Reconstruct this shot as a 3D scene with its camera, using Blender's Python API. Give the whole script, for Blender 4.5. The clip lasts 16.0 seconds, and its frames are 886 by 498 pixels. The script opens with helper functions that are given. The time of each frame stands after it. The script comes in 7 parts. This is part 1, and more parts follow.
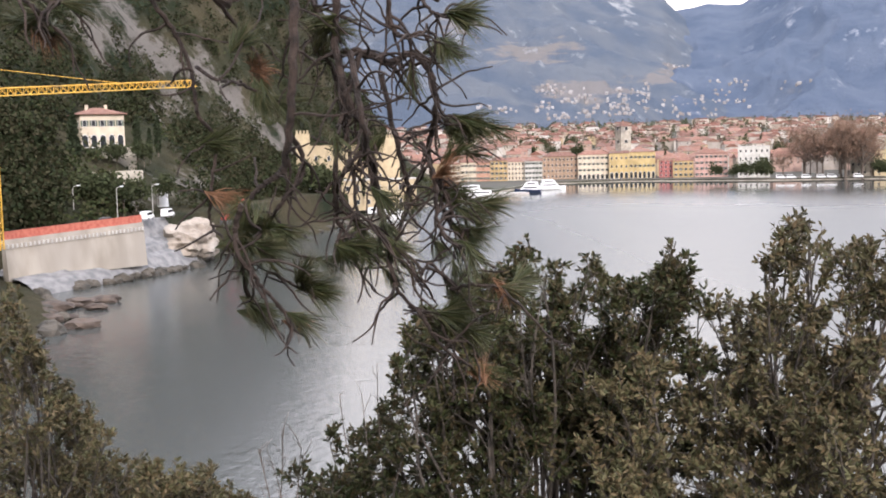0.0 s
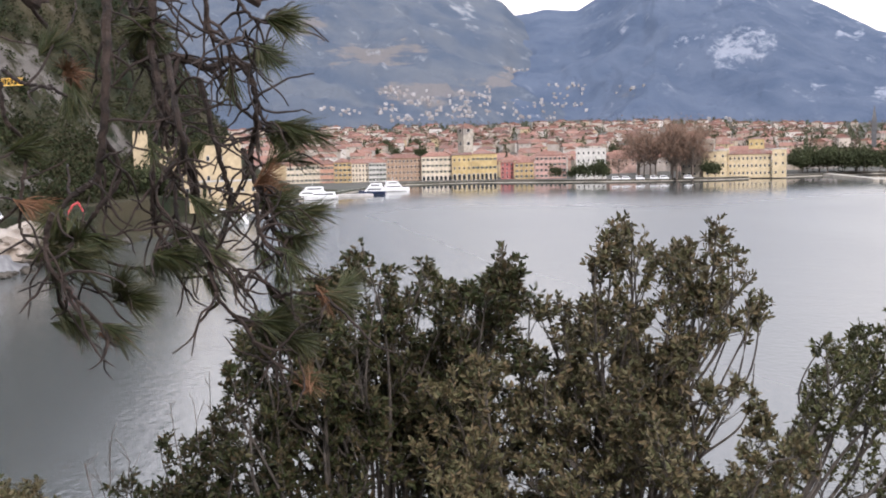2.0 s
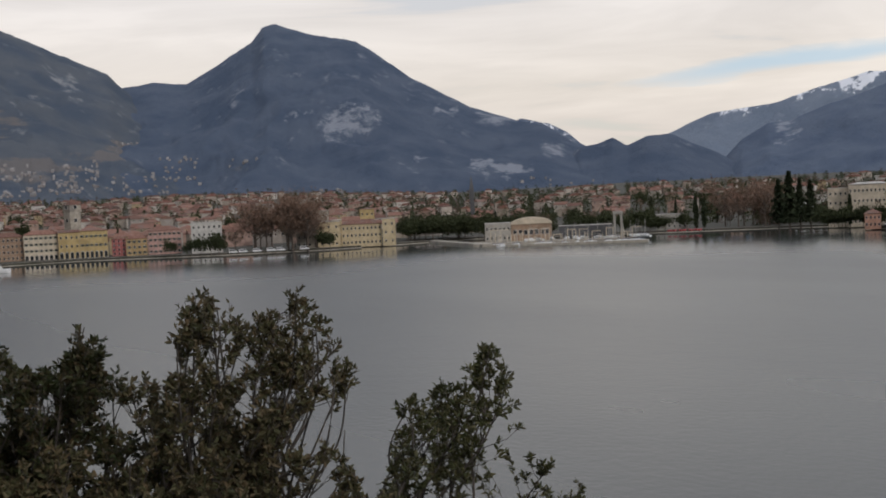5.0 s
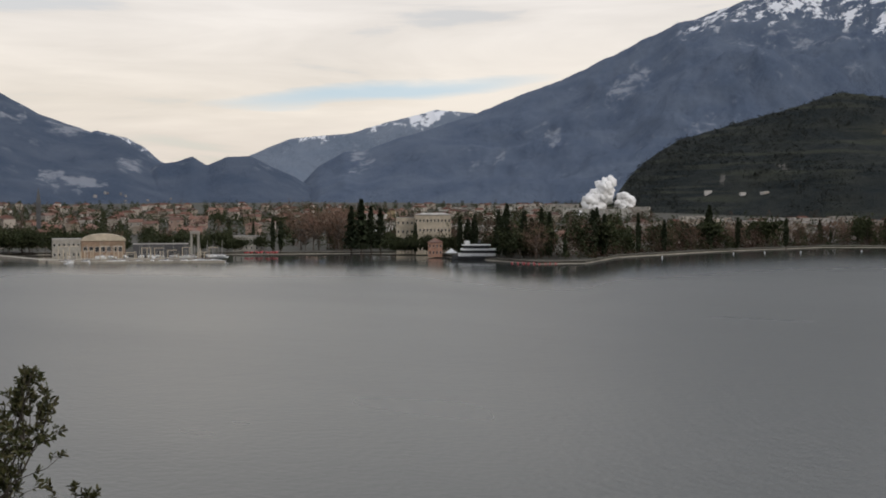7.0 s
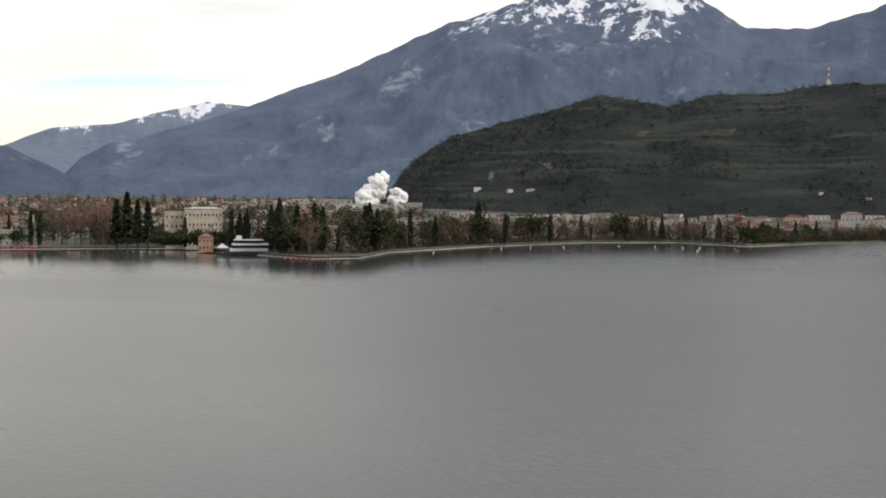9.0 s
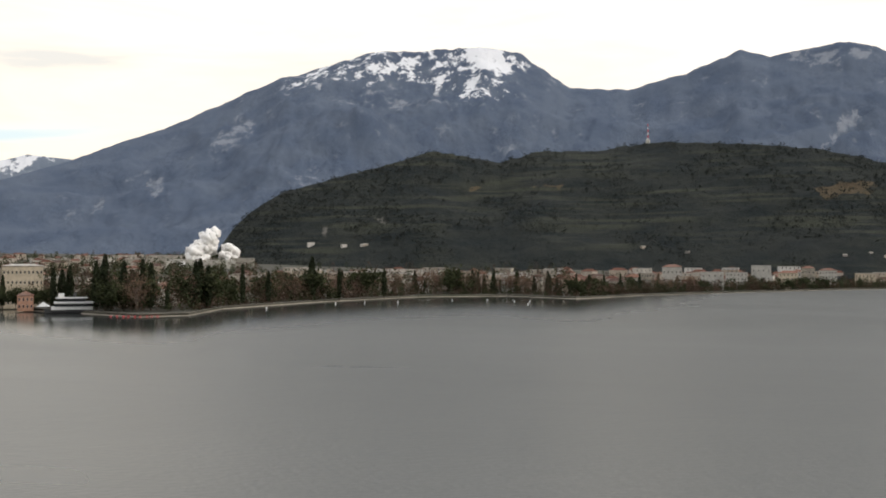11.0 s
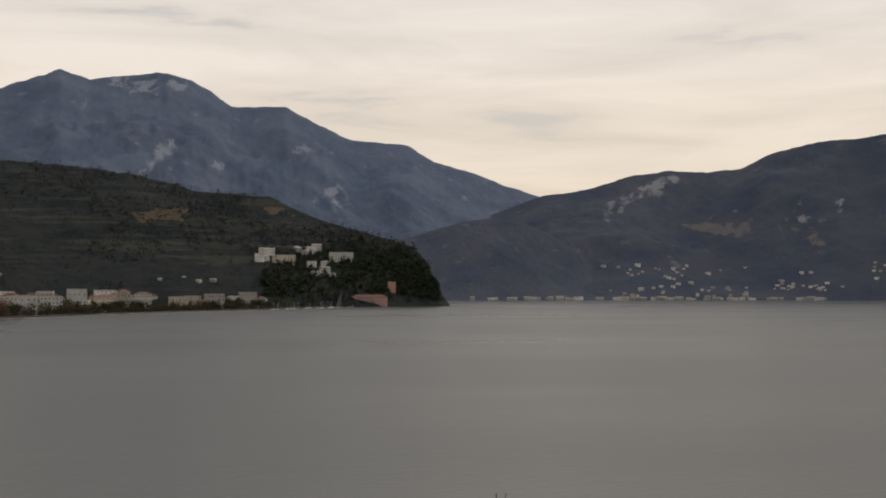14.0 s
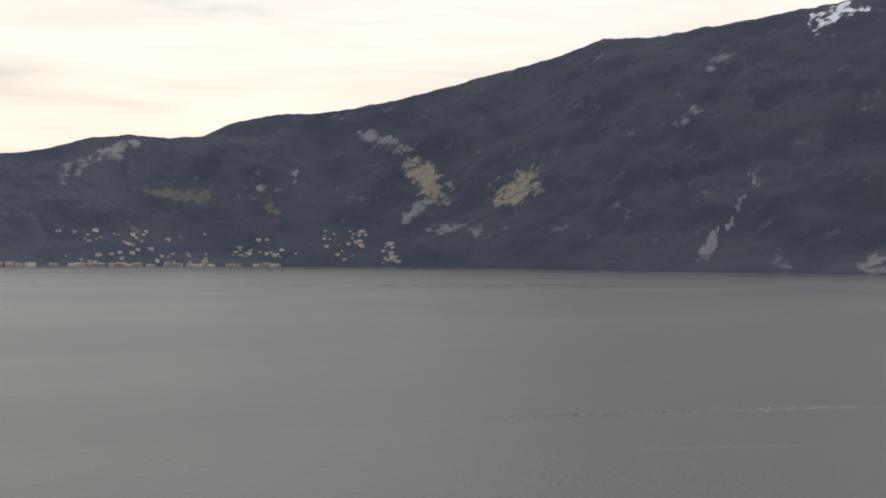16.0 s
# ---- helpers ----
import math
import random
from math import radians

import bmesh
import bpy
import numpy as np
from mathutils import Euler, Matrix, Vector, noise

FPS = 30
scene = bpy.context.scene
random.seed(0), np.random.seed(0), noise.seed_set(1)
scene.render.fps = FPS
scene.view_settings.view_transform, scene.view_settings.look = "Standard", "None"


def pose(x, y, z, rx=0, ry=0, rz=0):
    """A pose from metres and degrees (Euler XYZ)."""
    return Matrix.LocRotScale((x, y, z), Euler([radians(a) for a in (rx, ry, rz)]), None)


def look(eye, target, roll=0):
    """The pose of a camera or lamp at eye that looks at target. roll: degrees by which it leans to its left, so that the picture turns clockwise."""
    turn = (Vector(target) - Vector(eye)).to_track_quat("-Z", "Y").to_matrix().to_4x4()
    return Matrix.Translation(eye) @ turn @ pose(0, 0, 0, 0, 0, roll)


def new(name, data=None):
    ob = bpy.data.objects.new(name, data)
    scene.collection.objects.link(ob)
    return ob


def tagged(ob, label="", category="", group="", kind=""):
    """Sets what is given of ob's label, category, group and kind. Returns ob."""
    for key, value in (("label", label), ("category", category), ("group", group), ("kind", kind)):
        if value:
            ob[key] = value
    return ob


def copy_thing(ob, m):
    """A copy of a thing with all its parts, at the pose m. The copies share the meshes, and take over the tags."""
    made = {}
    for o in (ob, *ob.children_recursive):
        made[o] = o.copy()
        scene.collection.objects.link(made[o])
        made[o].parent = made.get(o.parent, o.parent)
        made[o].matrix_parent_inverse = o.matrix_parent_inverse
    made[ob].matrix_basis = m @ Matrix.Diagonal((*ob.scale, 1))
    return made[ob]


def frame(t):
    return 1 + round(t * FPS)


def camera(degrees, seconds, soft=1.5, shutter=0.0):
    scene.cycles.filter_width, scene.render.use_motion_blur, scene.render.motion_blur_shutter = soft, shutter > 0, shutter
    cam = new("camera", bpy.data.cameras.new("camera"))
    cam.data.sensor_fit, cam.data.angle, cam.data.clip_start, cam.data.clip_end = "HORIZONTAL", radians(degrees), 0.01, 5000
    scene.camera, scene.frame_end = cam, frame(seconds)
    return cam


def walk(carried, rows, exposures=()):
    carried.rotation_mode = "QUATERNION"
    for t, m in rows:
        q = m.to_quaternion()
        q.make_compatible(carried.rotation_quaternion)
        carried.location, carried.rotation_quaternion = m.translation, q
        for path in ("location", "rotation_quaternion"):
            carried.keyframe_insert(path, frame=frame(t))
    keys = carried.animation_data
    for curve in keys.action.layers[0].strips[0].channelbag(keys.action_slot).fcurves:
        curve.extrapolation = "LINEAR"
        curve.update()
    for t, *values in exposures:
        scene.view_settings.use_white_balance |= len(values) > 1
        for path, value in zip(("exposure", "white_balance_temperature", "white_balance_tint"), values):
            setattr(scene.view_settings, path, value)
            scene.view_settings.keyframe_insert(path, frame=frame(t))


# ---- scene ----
cam = camera(43.53, 16.0, soft=1.9)
PATH = [
    (0.0, 0.000, 0.000, 28.000, 84.76, 1.49, -0.14),
    (0.5, 0.015, -0.001, 28.004, 84.85, 1.45, -1.40),
    (1.0, 0.030, -0.002, 28.008, 84.78, 1.55, -2.73),
    (1.5, 0.045, -0.003, 28.012, 84.25, 1.17, -5.05),
    (2.0, 0.060, -0.005, 28.014, 84.65, 1.32, -8.16),
    (2.5, 0.074, -0.007, 28.017, 84.78, 1.07, -10.41),
    (3.0, 0.089, -0.009, 28.019, 85.86, 0.81, -12.61),
    (3.2, 0.095, -0.010, 28.020, 86.15, 1.01, -13.88),
    (5.3, 0.264, -0.083, 28.020, 88.40, 1.67, -31.98),
    (5.5, 0.280, -0.090, 28.020, 88.69, 0.79, -35.28),
    (6.0, 0.297, -0.107, 28.020, 88.47, -0.05, -42.13),
    (6.5, 0.313, -0.123, 28.020, 88.16, -0.08, -45.65),
    (7.0, 0.330, -0.140, 28.020, 88.32, 0.07, -49.30),
    (7.5, 0.348, -0.170, 28.020, 87.83, -0.18, -52.74),
    (8.0, 0.365, -0.200, 28.020, 87.68, -0.52, -55.62),
    (8.5, 0.383, -0.230, 28.020, 87.52, -0.39, -58.34),
    (9.0, 0.400, -0.260, 28.020, 88.09, -0.33, -60.95),
    (9.2, 0.404, -0.267, 28.020, 88.49, 0.21, -61.90),
    (11.3, 0.446, -0.343, 28.020, 91.24, -0.07, -71.11),
    (11.5, 0.450, -0.350, 28.020, 91.40, -0.10, -72.29),
    (12.0, 0.455, -0.400, 28.020, 91.66, -0.56, -75.28),
    (12.5, 0.460, -0.450, 28.020, 92.11, -0.88, -79.86),
    (13.0, 0.465, -0.500, 28.020, 92.41, -1.12, -87.65),
    (13.5, 0.470, -0.550, 28.020, 92.41, -1.51, -98.41),
    (14.0, 0.460, -0.610, 28.020, 92.14, -0.02, -103.73),
    (14.5, 0.450, -0.670, 28.020, 91.68, -0.07, -110.08),
    (15.0, 0.423, -0.720, 28.020, 91.35, 0.09, -116.94),
    (15.5, 0.397, -0.770, 28.020, 90.84, -0.61, -124.87),
    (16.0, 0.370, -0.820, 28.020, 90.47, -0.29, -131.08),
]
EXPOSURES = [(0, 1.84, 6200, 18), (1.5, 1.66, 6100, 18), (3.2, 1.14, 5950, 15), (5.3, -0.07, 6200, 13), (7, 0.02, 6290, 12), (9, 0.56, 6450, 11), (11.5, 0.45, 6780, 10), (12.5, 0.36, 6950, 11),
             (13.5, -0.10, 6900, 13), (14.5, -0.14, 6750, 13), (16, 0.28, 6550, 12)]
walk(cam, [(t, pose(*p)) for t, *p in PATH], EXPOSURES)

EYE_Z = 28.0   # height of the eye over the lake

# ---- world and light ----
world = bpy.data.worlds.new("overcast_sky")
scene.world = world
world.use_nodes = True
wn, wl = world.node_tree.nodes, world.node_tree.links
wn.clear()


def wnode(kind, **values):
    n = wn.new(kind)
    for k, v in values.items():
        n.inputs[k].default_value = v
    return n


sky = wn.new("ShaderNodeTexSky")
sky.sky_type, sky.sun_disc = "NISHITA", False
sky.sun_elevation, sky.sun_rotation = radians(24), radians(175)
sky_gain = wnode("ShaderNodeVectorMath")
sky_gain.operation = "SCALE"
sky_gain.inputs["Scale"].default_value = 0.11
wl.new(sky.outputs[0], sky_gain.inputs[0])
coord = wn.new("ShaderNodeTexCoord")
split = wn.new("ShaderNodeSeparateXYZ")
wl.new(coord.outputs["Generated"], split.inputs[0])
height = wn.new("ShaderNodeValToRGB")      # cloud colour from the horizon up
height.color_ramp.elements[0].position, height.color_ramp.elements[0].color = 0.0, (0.83, 0.73, 0.62, 1)
height.color_ramp.elements[1].position, height.color_ramp.elements[1].color = 0.7, (0.72, 0.74, 0.78, 1)
for p, c in ((0.10, (0.87, 0.79, 0.67, 1)), (0.2, (0.89, 0.84, 0.77, 1)), (0.26, (0.87, 0.84, 0.80, 1)), (0.4, (0.74, 0.75, 0.77, 1))):
    e = height.color_ramp.elements.new(p)
    e.color = c
wl.new(split.outputs["Z"], height.inputs[0])
stretch = wnode("ShaderNodeMapping", Scale=(2.2, 2.2, 16.0), Location=(0.3, 0.1, 0.4))
wl.new(coord.outputs["Generated"], stretch.inputs[0])
streaks = wnode("ShaderNodeTexNoise", Scale=1.6, Detail=6.0, Roughness=0.55, Distortion=0.5)
wl.new(stretch.outputs[0], streaks.inputs["Vector"])
shade = wn.new("ShaderNodeMapRange")
shade.inputs["From Min"].default_value, shade.inputs["From Max"].default_value = 0.32, 0.62
shade.inputs["To Min"].default_value, shade.inputs["To Max"].default_value = 0.86, 1.04
wl.new(streaks.outputs[0], shade.inputs[0])
cloud = wn.new("ShaderNodeVectorMath")
cloud.operation = "SCALE"
wl.new(height.outputs[0], cloud.inputs[0])
wl.new(shade.outputs[0], cloud.inputs["Scale"])
cover = wn.new("ShaderNodeMapRange")       # thin places where the blue shows
cover.inputs["From Min"].default_value, cover.inputs["From Max"].default_value = 0.31, 0.39
cover.inputs["To Min"].default_value, cover.inputs["To Max"].default_value = 0.78, 1.0
wl.new(streaks.outputs[0], cover.inputs[0])
mix = wn.new("ShaderNodeMix")
mix.data_type = "RGBA"
wl.new(cover.outputs[0], mix.inputs["Factor"])
wl.new(sky_gain.outputs[0], mix.inputs[6])
wl.new(cloud.outputs[0], mix.inputs[7])


def wmath(op, a, c=0.0, d=0.0):
    n = wn.new("ShaderNodeMath")
    n.operation = op
    for sock, v in zip(n.inputs, (a, c, d)):
        if isinstance(v, float):
            sock.default_value = v
        else:
            wl.new(v, sock)
    return n.outputs[0]


# a long thin gap in the clouds over the end of the valley
across = wmath("MULTIPLY_ADD", split.outputs["X"], math.cos(radians(46)), wmath("MULTIPLY", split.outputs["Y"], -math.sin(radians(46))))
ahead = wmath("MULTIPLY_ADD", split.outputs["X"], math.sin(radians(46)), wmath("MULTIPLY", split.outputs["Y"], math.cos(radians(46))))
rise = wmath("MULTIPLY_ADD", across, -0.095, wmath("SUBTRACT", split.outputs["Z"], 0.111))
rise = wmath("MULTIPLY_ADD", wmath("SUBTRACT", streaks.outputs[0], 0.5), 0.03, rise)
oval = wmath("ADD", wmath("POWER", wmath("DIVIDE", wmath("ABSOLUTE", across), 0.15), 2.0), wmath("POWER", wmath("DIVIDE", wmath("ABSOLUTE", rise), 0.0085), 2.0))
gap_soft = wn.new("ShaderNodeMapRange")
gap_soft.inputs["From Min"].default_value, gap_soft.inputs["From Max"].default_value = 1.2, 0.1
gap_soft.inputs["To Min"].default_value, gap_soft.inputs["To Max"].default_value = 0.0, 0.75
wl.new(oval, gap_soft.inputs[0])
gap_in = wmath("MULTIPLY", gap_soft.outputs[0], wmath("GREATER_THAN", ahead, 0.0))
blue = wn.new("ShaderNodeMix")
blue.data_type = "RGBA"
blue.inputs[7].default_value = (0.50, 0.66, 0.74, 1)
wl.new(gap_in, blue.inputs["Factor"])
wl.new(mix.outputs[2], blue.inputs[6])
back = wnode("ShaderNodeBackground", Strength=1.0)
wl.new(blue.outputs[2], back.inputs[0])
out = wn.new("ShaderNodeOutputWorld")
wl.new(back.outputs[0], out.inputs[0])

sun = new("sun", bpy.data.lights.new("sun", "SUN"))
sun.data.energy, sun.data.angle, sun.data.color = 1.05, radians(14), (1.0, 0.93, 0.84)
sun.matrix_world = look((60, -400, 220), (0, 0, 0))


# ---- materials ----
def material(name, c1, c2, scale=1.0, rough=0.85, bump=0.2, c3=None, metal=0.0, detail=5.0, stretch=(1, 1, 1), spread=0.12, bumpscale=None, distance=0.05, random_tint=0.0):
    """A surface of two colours blended by noise in metres, with wear in a third, and a fine relief."""
    m = bpy.data.materials.new(name)
    m.use_nodes = True
    n, l = m.node_tree.nodes, m.node_tree.links
    b = n["Principled BSDF"]
    b.inputs["Roughness"].default_value, b.inputs["Metallic"].default_value = rough, metal
    geo = n.new("ShaderNodeNewGeometry")
    mp = n.new("ShaderNodeMapping")
    mp.inputs["Scale"].default_value = [scale * v for v in stretch]
    l.new(geo.outputs["Position"], mp.inputs[0])
    no = n.new("ShaderNodeTexNoise")
    no.inputs["Scale"].default_value, no.inputs["Detail"].default_value = 1.0, detail
    l.new(mp.outputs[0], no.inputs["Vector"])
    rp = n.new("ShaderNodeValToRGB")
    rp.color_ramp.elements[0].position, rp.color_ramp.elements[0].color = 0.5 - spread, (*c1, 1)
    rp.color_ramp.elements[1].position, rp.color_ramp.elements[1].color = 0.5 + spread, (*c2, 1)
    l.new(no.outputs[0], rp.inputs[0])
    col = rp.outputs[0]
    if c3:
        no3 = n.new("ShaderNodeTexNoise")
        no3.inputs["Scale"].default_value, no3.inputs["Detail"].default_value = 0.23, 8.0
        l.new(mp.outputs[0], no3.inputs["Vector"])
        r3 = n.new("ShaderNodeMapRange")
        r3.inputs["From Min"].default_value, r3.inputs["From Max"].default_value = 0.52, 0.66
        l.new(no3.outputs[0], r3.inputs[0])
        mx = n.new("ShaderNodeMix")
        mx.data_type = "RGBA"
        l.new(r3.outputs[0], mx.inputs["Factor"])
        l.new(col, mx.inputs[6])
        mx.inputs[7].default_value = (*c3, 1)
        col = mx.outputs[2]
    if random_tint:
        oi = n.new("ShaderNodeObjectInfo")
        hs = n.new("ShaderNodeHueSaturation")
        rr = n.new("ShaderNodeMapRange")
        rr.inputs["To Min"].default_value, rr.inputs["To Max"].default_value = 1 - random_tint, 1 + random_tint
        l.new(oi.outputs["Random"], rr.inputs[0])
        l.new(rr.outputs[0], hs.inputs["Value"])
        l.new(col, hs.inputs["Color"])
        col = hs.outputs[0]
    l.new(col, b.inputs["Base Color"])
    if bump:
        nb = n.new("ShaderNodeTexNoise")
        nb.inputs["Scale"].default_value, nb.inputs["Detail"].default_value = bumpscale or 4.0, 6.0
        l.new(mp.outputs[0], nb.inputs["Vector"])
        bp = n.new("ShaderNodeBump")
        bp.inputs["Strength"].default_value, bp.inputs["Distance"].default_value = bump, distance
        l.new(nb.outputs[0], bp.inputs["Height"])
        l.new(bp.outputs[0], b.inputs["Normal"])
    return m


def mountain_material(name, wood1, wood2, rock, slope0, slope1, scale=0.006, fields=None, cover=0.60, terrace=None, slab=(0.27, 0.245, 0.195)):
    """Bare winter woods with pale rock on steep ground; bare cliffs, slabs, fields and snow where the mesh carries them."""
    m = bpy.data.materials.new(name)
    m.use_nodes = True
    n, l = m.node_tree.nodes, m.node_tree.links
    b = n["Principled BSDF"]
    b.inputs["Roughness"].default_value = 0.95
    b.inputs["Specular IOR Level"].default_value = 0.1
    geo = n.new("ShaderNodeNewGeometry")

    def noise_of(sc, detail, stretch=(1, 1, 1), rough=0.55):
        mp = n.new("ShaderNodeMapping")
        mp.inputs["Scale"].default_value = [sc * v for v in stretch]
        l.new(geo.outputs["Position"], mp.inputs[0])
        no = n.new("ShaderNodeTexNoise")
        no.inputs["Scale"].default_value, no.inputs["Detail"].default_value, no.inputs["Roughness"].default_value = 1.0, detail, rough
        l.new(mp.outputs[0], no.inputs["Vector"])
        return no.outputs[0]

    def ranged(v, a, c, to0=0.0, to1=1.0):
        r = n.new("ShaderNodeMapRange")
        r.inputs["From Min"].default_value, r.inputs["From Max"].default_value = a, c
        r.inputs["To Min"].default_value, r.inputs["To Max"].default_value = to0, to1
        l.new(v, r.inputs[0])
        return r.outputs[0]

    def mixed(f, a, c):
        x = n.new("ShaderNodeMix")
        x.data_type = "RGBA"
        l.new(f, x.inputs["Factor"])
        for sock, v in ((x.inputs[6], a), (x.inputs[7], c)):
            if isinstance(v, tuple):
                sock.default_value = (*v, 1)
            else:
                l.new(v, sock)
        return x.outputs[2]

    def math_of(op, a, c):
        x = n.new("ShaderNodeMath")
        x.operation = op
        for sock, v in ((x.inputs[0], a), (x.inputs[1], c)):
            if isinstance(v, float):
                sock.default_value = v
            else:
                l.new(v, sock)
        return x.outputs[0]

    col = mixed(ranged(noise_of(scale, 8.0), 0.38, 0.62), wood1, wood2)
    def carried(name):
        at = n.new("ShaderNodeAttribute")
        at.attribute_name = name
        return at.outputs["Fac"]

    def within(name, noise_, lo, hi, most):
        """Where the mesh carries the mark, broken up by noise."""
        mark = carried(name)
        inside = ranged(mark, 0.0, 0.16, 0, most)
        return math_of("MULTIPLY", inside, ranged(math_of("ADD", mark, noise_), lo, hi))

    broken = math_of("MULTIPLY", math_of("SUBTRACT", noise_of(scale * 2.6, 9.0, (1, 1, 0.7), 0.72), 0.5), 3.2)
    if terrace:
        lines = ranged(noise_of(scale * 1.0, 4.0, (0.35, 0.35, 9.0), 0.5), 0.47, 0.60)
        col = mixed(math_of("MULTIPLY", lines, ranged(noise_of(scale * 0.35, 4.0), 0.42, 0.56)), col, terrace)
    if fields:
        strips = noise_of(scale * 1.6, 5.0, (0.6, 0.6, 3.0), 0.6)
        col = mixed(within("field", math_of("MULTIPLY", math_of("SUBTRACT", strips, 0.5), 2.2), 0.22, 0.42, 0.8), col, fields)
    sp = n.new("ShaderNodeSeparateXYZ")
    l.new(geo.outputs["Normal"], sp.inputs[0])
    steep = ranged(sp.outputs["Z"], slope0, slope1)
    patch = ranged(noise_of(scale * 2.2, 9.0, (1, 1, 0.6), 0.72), cover - 0.02, cover + 0.09, 0, 0.75)
    col = mixed(math_of("MULTIPLY", steep, patch), col, rock)
    col = mixed(within("rock", broken, 0.20, 0.55, 0.9), col, rock)
    col = mixed(within("slab", math_of("MULTIPLY", math_of("SUBTRACT", noise_of(scale * 4.0, 9.0, (1.0, 1.0, 0.6), 0.75), 0.5), 4.5), 0.30, 0.75, 1.0), col, slab)
    drift = noise_of(0.011, 9.0, (1.8, 1.8, 0.4), 0.7)
    col = mixed(within("snow", math_of("MULTIPLY", math_of("SUBTRACT", drift, 0.5), 4.2), 0.30, 0.52, 1.0), col, (0.78, 0.80, 0.84))
    l.new(col, b.inputs["Base Color"])
    bp = n.new("ShaderNodeBump")
    bp.inputs["Strength"].default_value, bp.inputs["Distance"].default_value = 0.9, 16.0
    l.new(noise_of(0.03, 9.0, (1, 1, 0.8), 0.7), bp.inputs["Height"])
    l.new(bp.outputs[0], b.inputs["Normal"])
    return m


WATER = bpy.data.materials.new("lake_water")
WATER.use_nodes = True
n_, l_ = WATER.node_tree.nodes, WATER.node_tree.links
b_ = n_["Principled BSDF"]
b_.inputs["Base Color"].default_value = (0.058, 0.064, 0.061, 1)
b_.inputs["IOR"].default_value = 1.33
geo_ = n_.new("ShaderNodeNewGeometry")
bumps_ = None
for sc, stretch_, strength, dist in ((0.9, (1, 0.7, 1), 0.6, 0.12), (0.16, (1, 0.75, 1), 0.25, 0.3)):
    mp_ = n_.new("ShaderNodeMapping")
    mp_.inputs["Scale"].default_value = [sc * v for v in stretch_]
    mp_.inputs["Rotation"].default_value = (0, 0, 0.5)
    l_.new(geo_.outputs["Position"], mp_.inputs[0])
    no_ = n_.new("ShaderNodeTexNoise")
    no_.inputs["Scale"].default_value, no_.inputs["Detail"].default_value = 1.0, 4.0
    l_.new(mp_.outputs[0], no_.inputs["Vector"])
    bp_ = n_.new("ShaderNodeBump")
    bp_.inputs["Strength"].default_value, bp_.inputs["Distance"].default_value = strength, dist
    l_.new(no_.outputs[0], bp_.inputs["Height"])
    if bumps_:
        l_.new(bumps_, bp_.inputs["Normal"])
    bumps_ = bp_.outputs[0]
l_.new(bumps_, b_.inputs["Normal"])
mp_ = n_.new("ShaderNodeMapping")
mp_.inputs["Scale"].default_value = (0.004, 0.0015, 1)
l_.new(geo_.outputs["Position"], mp_.inputs[0])
no_ = n_.new("ShaderNodeTexNoise")
no_.inputs["Scale"].default_value, no_.inputs["Detail"].default_value = 1.0, 5.0
l_.new(mp_.outputs[0], no_.inputs["Vector"])
rg_ = n_.new("ShaderNodeMapRange")
rg_.inputs["From Min"].default_value, rg_.inputs["From Max"].default_value = 0.35, 0.65
rg_.inputs["To Min"].default_value, rg_.inputs["To Max"].default_value = 0.27, 0.35
l_.new(no_.outputs[0], rg_.inputs[0])
sep_ = n_.new("ShaderNodeSeparateXYZ")
l_.new(geo_.outputs["Position"], sep_.inputs[0])
lee_ = n_.new("ShaderNodeAttribute")      # sheltered water under the northern shore
lee_.attribute_name = "calm"
gust_ = n_.new("ShaderNodeMapRange")
gust_.inputs["From Min"].default_value, gust_.inputs["From Max"].default_value = 0.36, 0.50
gust_.inputs["To Min"].default_value, gust_.inputs["To Max"].default_value = 0.90, 1.0
l_.new(no_.outputs[0], gust_.inputs[0])
north_ = n_.new("ShaderNodeMath")
north_.operation = "MULTIPLY"
l_.new(lee_.outputs["Fac"], north_.inputs[0])
l_.new(gust_.outputs[0], north_.inputs[1])
west_ = n_.new("ShaderNodeMapRange")      # and under the western cliffs
west_.inputs["From Min"].default_value, west_.inputs["From Max"].default_value = 70.0, -110.0
west_.inputs["To Max"].default_value = 0.7
l_.new(sep_.outputs["X"], west_.inputs[0])
calm_ = n_.new("ShaderNodeMath")
calm_.operation = "MAXIMUM"
l_.new(north_.outputs[0], calm_.inputs[0])
l_.new(west_.outputs[0], calm_.inputs[1])
still_ = n_.new("ShaderNodeMapRange")
still_.inputs["To Min"].default_value, still_.inputs["To Max"].default_value = 1.0, 0.05
l_.new(calm_.outputs[0], still_.inputs[0])
rq_ = n_.new("ShaderNodeMath")
rq_.operation = "MULTIPLY"
l_.new(rg_.outputs[0], rq_.inputs[0])
l_.new(still_.outputs[0], rq_.inputs[1])
l_.new(rq_.outputs[0], b_.inputs["Roughness"])
calmer_ = n_.new("ShaderNodeMapRange")
calmer_.inputs["To Min"].default_value, calmer_.inputs["To Max"].default_value = 1.0, 0.06
l_.new(north_.outputs[0], calmer_.inputs[0])
for bp_, k_ in zip([q for q in n_ if q.type == "BUMP"], (0.6, 0.22)):
    s_ = n_.new("ShaderNodeMath")
    s_.operation = "MULTIPLY"
    l_.new(calmer_.outputs[0], s_.inputs[0])
    s_.inputs[1].default_value = k_
    l_.new(s_.outputs[0], bp_.inputs["Strength"])

